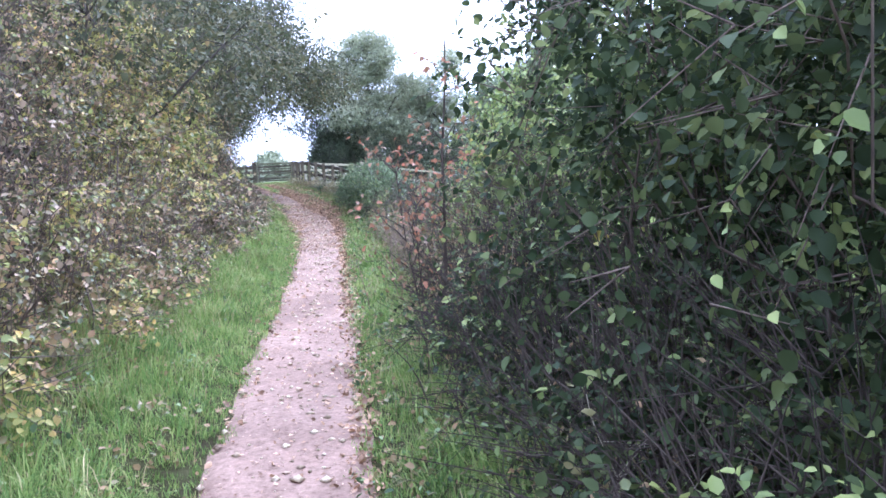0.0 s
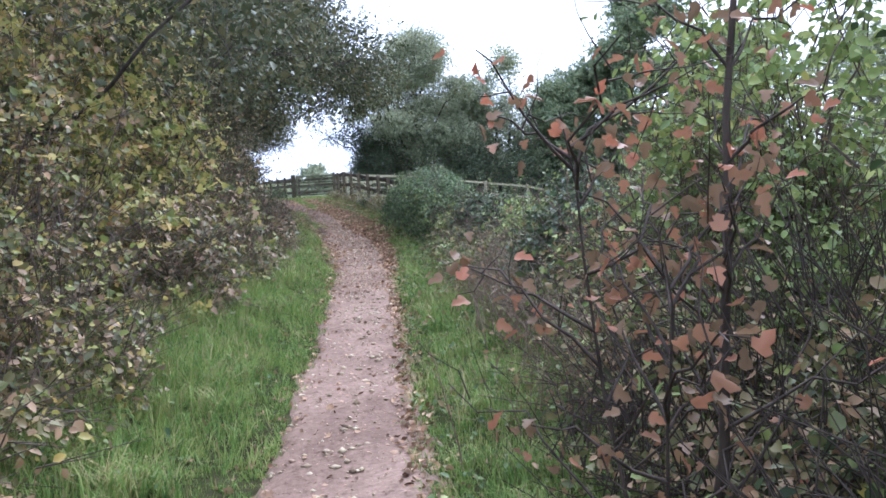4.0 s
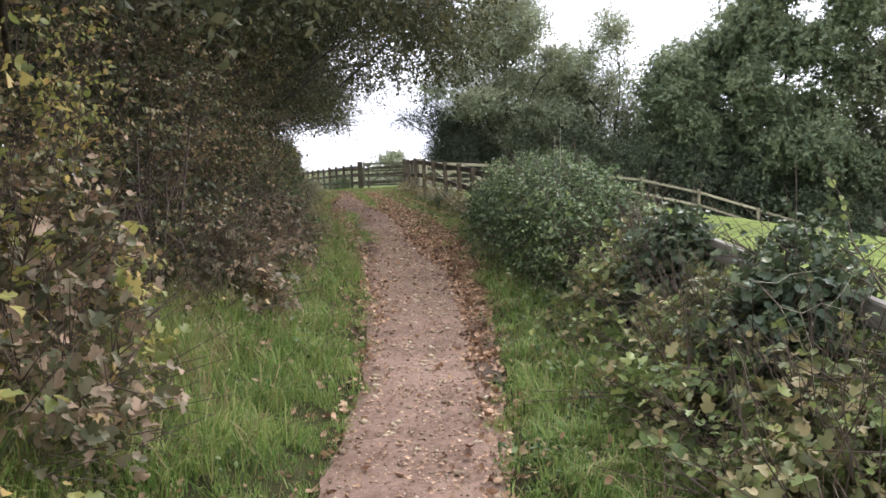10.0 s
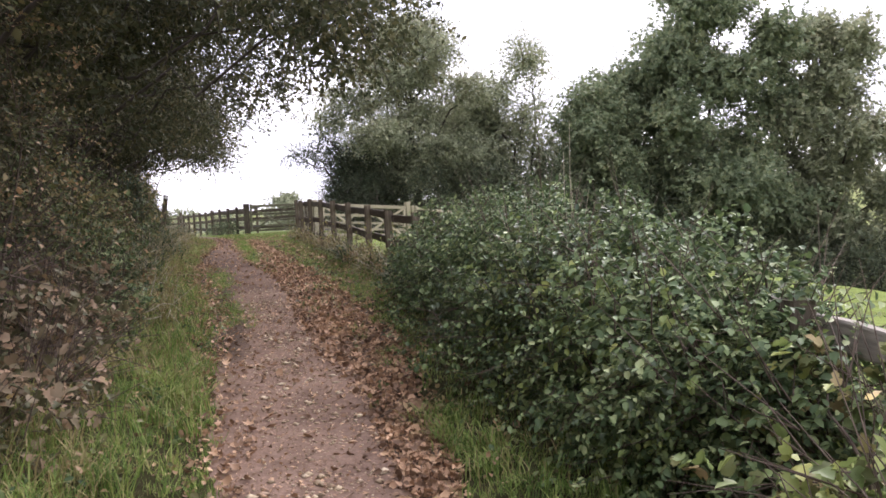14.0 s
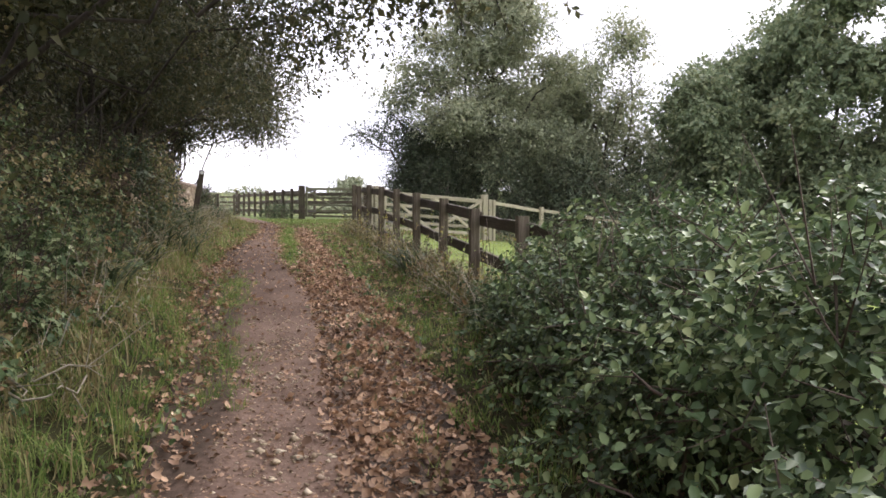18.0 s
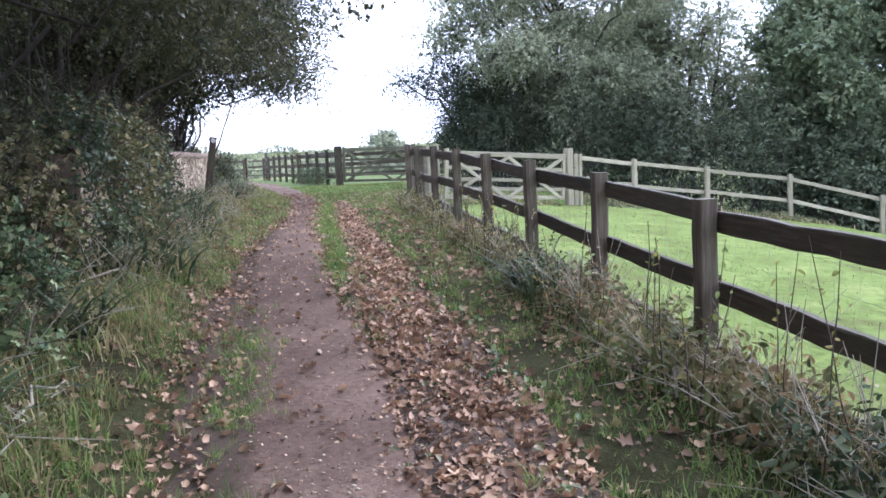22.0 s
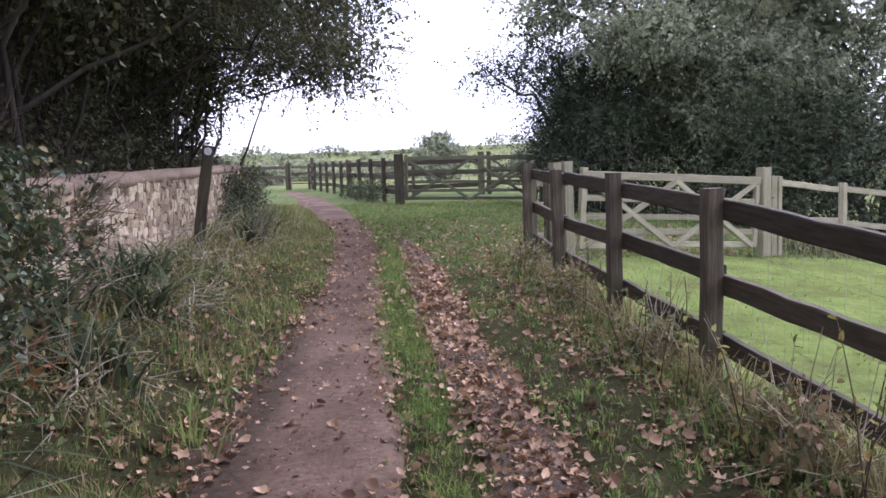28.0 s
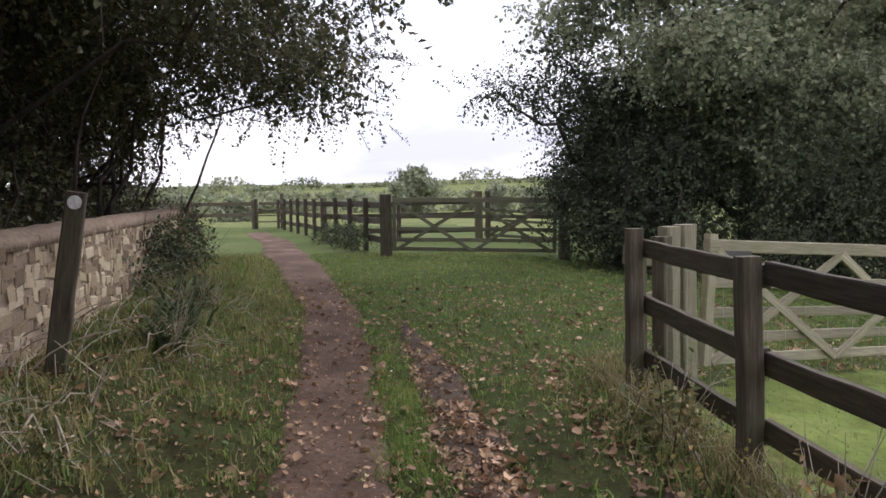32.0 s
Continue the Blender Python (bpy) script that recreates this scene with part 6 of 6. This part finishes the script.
# bright strip between path and wheel rut
y = np.repeat(rng.uniform(32.2, 41.5, 1300), 11)
k = len(y)
x = (np.interp(y, PATH_Y, PATH_RIGHT) + 0.04 + np.interp(y, RUT_Y, RUT_X) - np.interp(y, RUT_Y, RUT_HALF)) / 2 + np.repeat(rng.normal(size=k // 11) * 0.1, 11) + rng.normal(size=k) * 0.022
y = y + rng.normal(size=k) * 0.018
q = np.sin(y * 2.1) + np.sin(y * 4.7 + 1) + np.repeat(rng.normal(size=k // 11), 11) * 0.7 > -0.9
x, y = x[q], y[q]
y2 = np.repeat(rng.uniform(25.0, 31.2, 1100), 11)
q = np.repeat(np.sin(y2[::11] * 1.9 + 2) + 0.6 * np.sin(y2[::11] * 5.3) + 0.8 * rng.normal(size=1100) > 0.1, 11)
x2 = np.interp(y2, PATH_Y, PATH_LEFT) - 0.1 + np.repeat(rng.normal(size=1100) * 0.11, 11) + rng.normal(size=12100) * 0.018
x, y = np.concatenate([x, x2[q]]), np.concatenate([y, y2[q] + rng.normal(size=int(q.sum())) * 0.018])
k = len(x)
grass_object("median_grass", "bright green strip of grass between path and wheel rut", [spikes(on_ground(x, y, -0.01), 0.02 + 0.09 * rng.random(k) ** 1.6, rng.uniform(0.004, 0.008, k), rng.uniform(0.1, 1.1, k))], M_GRASS)

x, y = scatter(60000, -2, 14, 16, 46)
e = x - fence_at(y)
ok = (e > 0.15) & (e < 12) & (rng.random(len(x)) < np.clip(1.1 - e / 9, 0.08, 1))
x, y = x[ok], y[ok]
k = len(x)
grass_object("pasture_grass", "short bright green paddock grass", [blades(on_ground(x, y, -0.01), rng.uniform(0.02, 0.05, k), rng.uniform(0.005, 0.009, k), rng.uniform(0.05, 0.3, k), rng.uniform(0.2, 0.6, k))], leaf_mat("pasture_blade", [(0, (0.09, 0.15, 0.04)), (0.6, (0.15, 0.21, 0.06)), (1, (0.25, 0.26, 0.1))], 0.6, 0.3, 0.2))

# rank grass and weeds along the foot of the fence
y = rng.uniform(25, 41, 6000)
x = fence_at(y) + rng.normal(size=len(y)) * 0.1 - 0.07
k = len(y)
grass_object("rank_grass", "long withered grass along the foot of the fence", [arched(on_ground(x, y, -0.02), rng.uniform(0.12, 0.5, k) * np.interp(y, [25, 36, 41], [1.2, 1.0, 0.8]), rng.uniform(0.004, 0.008, k), rng.uniform(0.2, 0.9, k), 3)], M_DRY)
y = rng.uniform(26, 41, 5000)
x = fence_at(y) + rng.normal(size=len(y)) * 0.2 - 0.15
k = len(y)
grass_object("fence_grass", "green grass growing through the fence", [arched(on_ground(x, y, -0.02), rng.uniform(0.07, 0.24, k), rng.uniform(0.005, 0.009, k), rng.uniform(0.2, 0.9, k), 3)], M_GRASS)

# withered growth along the foot of the far fence
fx, fy = np.array([q[0] for q in far_spots]), np.array([q[1] for q in far_spots])
for nm, lb, mt, kk, hi in (("far_fence_grass", "long brown withered grass along the far fence", M_DRY, 5000, 0.5), ("far_fence_weeds", "dark green weeds along the far fence", M_SEDGE, 4000, 0.55)):
    u = rng.uniform(0, len(fx) - 1, kk)
    x = np.interp(u, np.arange(len(fx)), fx) + rng.normal(size=kk) * 0.2
    y = np.interp(u, np.arange(len(fx)), fy) + rng.normal(size=kk) * 0.3
    patch = np.clip(0.5 + 0.6 * ripple(x, y, 0.9), 0.15, 1.1)
    grass_object(nm, lb, [arched(on_ground(x, y, -0.02), hi * patch * rng.uniform(0.4, 1.1, kk), rng.uniform(0.012, 0.025, kk), rng.uniform(0.2, 0.9, kk), 3)], mt)

# low bramble trailing over the bank
for y, dx, tall in ((22.8, -1.75, 0.3), (24.0, -1.7, 0.32), (25.2, -1.8, 0.35), (26.3, -1.75, 0.38), (27.4, -1.9, 0.4), (28.5, -1.85, 0.36), (29.6, -1.95, 0.36), (30.8, -1.95, 0.34)):
    x = float(centre(y)) + dx
    z = float(ground(x, y))
    shrub("low_bramble", "low trailing bramble with dark green leaves on the bank", "bramble", [(x, y, z + tall * 0.4, 0.42, 0.6, tall * 0.6), (x - 0.3, y + 0.2, z + tall * 0.6, 0.35, 0.55, tall * 0.6)], 200, 6, 0.055, 0.95, TRIFOIL, M_BRAMBLE, 0.2, 8, 0.6, "brambles on the bank", sprigs=5, sprig_tall=0.3, bare=40, mix=(M_HEDGE, 0.35, "brown bramble leaves"))

# sedge tufts on the bank below the wall
for x, y, hgt in ((-4.55, 33.4, 0.5), (-4.8, 34.3, 0.55), (-4.45, 34.9, 0.45), (-4.95, 35.3, 0.55), (-4.75, 36.2, 0.5), (-4.2, 32.2, 0.5), (-3.95, 31.0, 0.45), (-5.2, 37.4, 0.42), (-5.45, 40.7, 0.42), (-5.65, 41.7, 0.45), (-5.9, 42.9, 0.42), (-3.5, 29.4, 0.42), (-3.1, 27.6, 0.4), (-0.52, 31.0, 0.45), (-0.62, 31.5, 0.4), (-5.15, 36.7, 0.5), (-4.2, 33.0, 0.55), (-3.75, 31.8, 0.5)):
    z = float(ground(x, y))
    top = thing("sedge_tuft", (x, y, z), "arching dark green tuft of long strap leaves", "grass tuft", "tufts on the bank")
    for k, wd in ((46, 0.03), (12, 0.012)):
        p = on_ground(x + rng.normal(size=k) * 0.09, y + rng.normal(size=k) * 0.1, -0.02)
        world_part("leaf_clump", *arched(p, hgt * rng.uniform(0.6, 1.3, k), wd * rng.uniform(0.7, 1.2, k), rng.uniform(0.5, 1.7, k)), M_SEDGE if wd > 0.015 else M_DRY, top)

stalks = []
for k in range(190):
    y = 27 + 16 * rng.random() if k < 46 else 32.5 + 9 * rng.random()
    x = float(centre(y)) - (rng.uniform(1.2, 2.1) if k < 46 else rng.uniform(1.6, 2.2))
    z = float(ground(x, y))
    a = rng.uniform(0, 6.28)
    ln = rng.uniform(0.3, 0.75)
    u = np.linspace(0, 1, 6)
    pts = np.stack([x + math.cos(a) * ln * 0.7 * u ** 1.4, y + math.sin(a) * ln * 0.7 * u ** 1.4, z - 0.02 + ln * (0.75 * u - 0.35 * u ** 2)], 1)
    stalks.append(tube(pts, (0.0045 if k < 46 else 0.006) * (1 - 0.5 * u), 4))
tagged(mesh_part("dry_stalks", np_mesh("dry_stalks", *joined(stalks)), M_STRAW), "bleached dead stalks bent over the bank", "stalks", kind="stuff")
M_RUST = leaf_mat("rusty_fern_frond", [(0, (0.12, 0.05, 0.02)), (0.5, (0.28, 0.12, 0.045)), (1, (0.4, 0.2, 0.08))])
for x, y in ((-5.0, 35.4), (-4.75, 34.5), (-4.5, 33.6)):
    z = float(ground(x, y))
    top = thing("dead_fern", (x, y, z), "rust-brown withered fern on the bank below the wall", "fern", "dead ferns")
    for k in range(14):
        p = on_ground(np.array([x + rng.normal() * 0.12]), np.array([y + rng.normal() * 0.12]), 0.0)
        world_part("frond", *arched(p, rng.uniform(0.12, 0.28, 1), rng.uniform(0.03, 0.06, 1), rng.uniform(0.5, 1.3, 1), 4), M_RUST, top)


stalks = []
for k in range(30):
    y = 21.4 + rng.normal() * 0.3
    x = 0.98 + rng.normal() * 0.13
    z = float(ground(x, y))
    tip = (x + rng.normal() * 0.14, y + rng.normal() * 0.14, z + rng.uniform(0.8, 1.4))
    stalks.append(limb((x, y, z - 0.03), tip, 0.003, 0.0012, 5, 0.03, 0, 4))
for x, y, tall in ((1.0, 21.5, 1.75), (0.9, 21.3, 1.55)):
    z = float(ground(x, y))
    stalks.append(limb((x, y, z - 0.03), (x + 0.06, y + 0.05, z + tall), 0.004, 0.0015, 6, 0.012, 0, 5))
tagged(mesh_part("dry_stalks", np_mesh("dry_stalks", *joined(stalks)), M_STRAW), "thin bleached stalks standing through the bramble", "stalks", kind="stuff")

# tussocks of long grass that arch over the verge
kk = 150
ty = rng.uniform(0.5, 24, kk)
tx = centre(ty) + np.where(rng.random(kk) < 0.72, -rng.uniform(0.75, 1.5, kk), rng.uniform(0.65, 0.95, kk))
big = rng.uniform(0.6, 1.25, kk) * np.where(tx > centre(ty), 0.7, 1.0)
for nm, lb, mt, per, hi in (("tussock_grass", "arching green tussocks of long grass on the verge", M_GRASS, 62, 0.27), ("tussock_grass", "withered blades among the grass tussocks", M_DRY, 14, 0.3)):
    x, y = np.repeat(tx, per), np.repeat(ty, per)
    k = len(x)
    x, y = x + rng.normal(size=k) * 0.055, y + rng.normal(size=k) * 0.06
    grass_object(nm, lb, [arched(on_ground(x, y, -0.02), hi * np.repeat(big, per) * rng.uniform(0.55, 1.15, k), rng.uniform(0.005, 0.009, k), rng.uniform(0.3, 1.2, k), 3)], mt)

for nm, lb, mt, kk, hi in (("bank_grass", "long pale withered grass on the bank", M_DRY, 5600, 0.36), ("bank_grass", "long green grass on the bank", M_GRASS, 4400, 0.27)):
    y = np.repeat(rng.uniform(15, 33, kk // 8), 8)
    x = centre(y) - 1.0 - 1.15 * np.repeat(rng.random(kk // 8) ** 0.8, 8) + rng.normal(size=len(y)) * 0.05
    k = len(y)
    y = y + rng.normal(size=k) * 0.05
    grass_object(nm, lb, [arched(on_ground(x, y, -0.02), hi * rng.uniform(0.35, 1.1, k), rng.uniform(0.006, 0.012, k), rng.uniform(0.2, 1.0, k), 3)], mt)

# tall weeds along the fence
for k in range(60):
    y = 26.0 + 13.4 * rng.random()
    x = float(fence_at(y)) - 0.12 - 0.3 * rng.random()
    z = float(ground(x, y))
    tall = rng.uniform(0.45, 0.95) * float(np.interp(y, [26, 34, 40], [1.1, 0.9, 0.6]))
    top = thing("weed", (x, y, z), "thin withered weed stalk with a few leaves by the fence", "weed", "weeds along the fence")
    u = np.linspace(0, 1, 6)
    pts = np.array((x, y, z - 0.03)) + np.outer(u, (rng.normal() * 0.12, rng.normal() * 0.12, tall)) + np.cumsum(rng.normal(size=(6, 3)) * 0.01, 0)
    world_part("stalk", *tube(pts, 0.0045 * (1 - 0.6 * u), 4), M_TWIG, top)
    kk = 12
    w = rng.uniform(0.15, 1, kk)
    at = np.stack([np.interp(w, u, pts[:, j]) for j in range(3)], 1)
    sz = rng.uniform(0.02, 0.045, kk)
    world_part("foliage", *leaf_mesh(at, unit(rng.normal(size=(kk, 3)) - (0, 0, 0.3)), np.array((0, 0, 0.9)) + 0.5 * rng.normal(size=(kk, 3)), sz, sz * 0.6, OVAL), M_MAPLE if k % 3 else M_LIGHT, top)

for y, dx, kind in ((26.3, -0.1, 0), (27.2, -0.25, 1), (28.1, -0.15, 0), (29.0, -0.2, 2), (30.2, -0.15, 0), (31.4, -0.2, 1), (32.8, -0.12, 2), (34.2, -0.15, 0), (35.8, -0.12, 2), (37.6, -0.12, 0), (39.3, -0.1, 2)):
    x = float(fence_at(y)) + dx
    z = float(ground(x, y))
    big = float(np.interp(y, [26, 32, 40], [1.0, 0.8, 0.6]))
    lb, mt = (("tangle of withered brown weeds at the foot of the fence", M_HEDGE), ("dark green leafy weeds at the foot of the fence", M_SEDGE), ("yellowing straggling weeds at the foot of the fence", M_STRAGGLE))[kind]
    shrub("weed_clump", lb, "weeds", [(x, y, z + 0.12 * big, 0.26 * big, 0.6, 0.22 * big)], 90 if y < 31 else 40, 6, 0.045, 0.55, OVAL, mt, 0.2, 10, 0.7, "weeds along the fence", bare=16, sprigs=5, sprig_tall=0.4 * big, droop=0.1, twig_mat=M_STRAW)

# withered plants on the left bank
for y, dx in ((24.5, -1.5), (26.2, -1.55), (27.9, -1.6), (29.3, -1.75), (30.8, -1.55), (32.6, -1.4), (34.6, -1.25), (36.4, -1.3), (38.4, -1.35), (40.4, -1.3), (42.6, -1.3)):
    x = float(centre(y)) + dx
    z = float(ground(x, y))
    shrub("withered_weeds", "low patch of withered weeds on the grassy bank", "weeds", [(x, y, z + 0.05, 0.5, 0.6, 0.16)], 150, 5, 0.026, 0.5, KITE, M_STRAGGLE, 0.16, 5, 0.6, "weeds on the bank", bare=12, sprigs=2, sprig_tall=0.15, core=0, twig_mat=M_STRAW)

# low plants at the foot of the far fence
for x, y in ((-5.9, 54.0), (-6.4, 55.4), (-7.1, 57.2)):
    z = float(ground(x, y))
    shrub("weed_clump", "clump of straggling weeds at the foot of the fence", "weeds", [(x, y, z + 0.25, 0.4, 0.6, 0.35)], 130, 6, 0.06, 0.5, KITE, M_SEDGE, 0.25, 6, 0.6, "weeds by the far fence", sprigs=8, sprig_tall=0.4)

# ---- fallen leaves, stones ----
x, y = scatter(270000, -6, 1, 0, 47)
d = x - centre(y)
edge_r = np.exp(-((d - path_half(y) - 0.03) / 0.09) ** 2) * np.interp(y, [0, 4, 8, 14, 20, 40, 46], [0.95, 0.95, 0.9, 0.8, 0.6, 0.3, 0.1])
edge_l = np.exp(-((x - apron_at(y) + 0.02) / np.interp(y, [17, 20, 24, 32, 38], [0.1, 0.2, 0.22, 0.24, 0.14])) ** 2) * np.interp(y, [0, 8, 16, 20, 25, 32, 40, 46], [0.06, 0.1, 0.2, 0.45, 0.45, 0.4, 0.2, 0.05])
rut = np.exp(-((d - rut_at(y)) / (np.interp(y, RUT_Y, RUT_HALF) + 0.02)) ** 4) * np.interp(y, [14.5, 18, 20, 39, 43], [0.0, 0.6, 1.0, 0.6, 0.0])
loose = 0.025 + 0.03 * step((y - 19) / 4) + 0.03 * (d < -0.5) * (y > 8) + 0.13 * step((y - 22) / 8) * (np.abs(d) > 0.4) * (1 - step((y - 41) / 5)) * np.clip(0.7 + 0.9 * ripple(x, y, 1.3), 0.1, 1.5)
lawn = 0.028 * (y > 37) * (d > 0.3) * np.clip(0.6 + ripple(x, y, 0.8), 0.1, 1.5)
by_fence = np.exp(-((x - fence_at(y) + 0.38) / 0.22) ** 2) * step((y - 26) / 5) * 0.55 * (1 - step((y - 40.5) / 1.5))
ok = (rng.random(len(x)) < np.maximum.reduce([edge_r, edge_l, rut, by_fence, lawn]) + loose) & ((x < fence_at(y) + 0.1) | on_lawn(x, y)) & (d > -2.4)
x, y = x[ok], y[ok]
yr = np.concatenate([rng.uniform(17.5, 40, 6000), rng.uniform(20, 33, 5500)])
xr = centre(yr) + rut_at(yr) + np.clip(rng.normal(size=len(yr)) * 0.55, -1, 1) * np.interp(yr, RUT_Y, RUT_HALF)
x, y = np.concatenate([x, xr]), np.concatenate([y, yr])
k = len(x)
ln = 0.026 + 0.072 * rng.random(k) ** 2.4 * np.interp(y, [0, 14, 20], [0.5, 0.65, 0.78])
nrm = np.stack([rng.normal(size=k), rng.normal(size=k), np.where(rng.random(k) < 0.75, 1, -1)], 1)
ax = sphere_dirs(k) * (1, 1, 0.25)
lies = on_ground(x, y, 0.012)
wide = ln * rng.uniform(0.6, 1.1, k)
h = k // 5
mix = rng.permutation(k)
for pick, form, lb in ((mix[:h], CURLED, "brown lobed fallen leaves strewn over path and grass"), (mix[h:], CUPPED, "tan curled fallen leaves strewn over path and grass")):
    tagged(mesh_part("fallen_leaves", np_mesh("fallen_leaves", *leaf_mesh(lies[pick], ax[pick], nrm[pick], ln[pick] * (0.85 if form is CUPPED else 1), wide[pick] * (0.8 if form is CUPPED else 1), form)), M_FALLEN), lb, "fallen leaves", kind="stuff")

# leaf crumbs and bits of twig trodden into the earth
y = np.concatenate([rng.uniform(1, 48, 8000), rng.uniform(15, 27, 10000)])
x = centre(y) + rng.uniform(-1, 1, 18000) * np.where(rng.random(18000) < 0.5, path_half(y) * 1.05, centre(y) - apron_at(y))
k = len(y)
sz = 0.007 + 0.03 * rng.random(k) ** 2.5
tagged(mesh_part("path_crumbs", np_mesh("path_crumbs", *leaf_mesh(on_ground(x, y, 0.012), sphere_dirs(k) * (1, 1, 0.2), np.stack([rng.normal(size=k) * 0.5, rng.normal(size=k) * 0.5, np.ones(k)], 1), sz, sz * rng.uniform(0.2, 0.9, k), KITE)), M_FALLEN), "crumbled leaves and bits of twig on the path", "leaf litter", kind="stuff")

y = np.concatenate([rng.uniform(1, 29, 2400), rng.uniform(5, 27, 1800), rng.uniform(13, 28, 4500), rng.uniform(15, 27, 46)])
x = centre(y) + np.clip(rng.normal(size=len(y)) * 0.6, -1, 1) * path_half(y)
k = len(y)
ico = np.array([(1, 0, 0), (-1, 0, 0), (0, 1, 0), (0, -1, 0), (0, 0, 0.6), (0, 0, -0.6)]) * 1.0
icf = np.array([(0, 2, 4), (2, 1, 4), (1, 3, 4), (3, 0, 4), (2, 0, 5), (1, 2, 5), (3, 1, 5), (0, 3, 5)])
broad = np.where(np.arange(k) >= k - 46, 1.0, 0.0)
size_ = np.where(np.arange(k) >= k - 4546, 0.003 + 0.011 * rng.random(k) ** 2, np.where(y < 27, 0.004 + 0.032 * rng.random(k) ** 7, 0.003 + 0.012 * rng.random(k) ** 3))
size_ = np.where(broad > 0, rng.uniform(0.025, 0.055, k), size_)
pv = on_ground(x, y, 0.004)[:, None] + ico[None] * np.stack([np.ones(k), np.ones(k), 1 - 0.6 * broad], 1)[:, None] * size_[:, None, None] * rng.uniform(0.6, 1.3, (k, 6, 1))
tagged(mesh_part("pebbles", np_mesh("pebbles", pv.reshape(-1, 3), (icf[None] + (np.arange(k) * 6)[:, None, None]).reshape(-1, 3)), M_STONE), "small stones bedded in the path", "pebbles", kind="stuff")
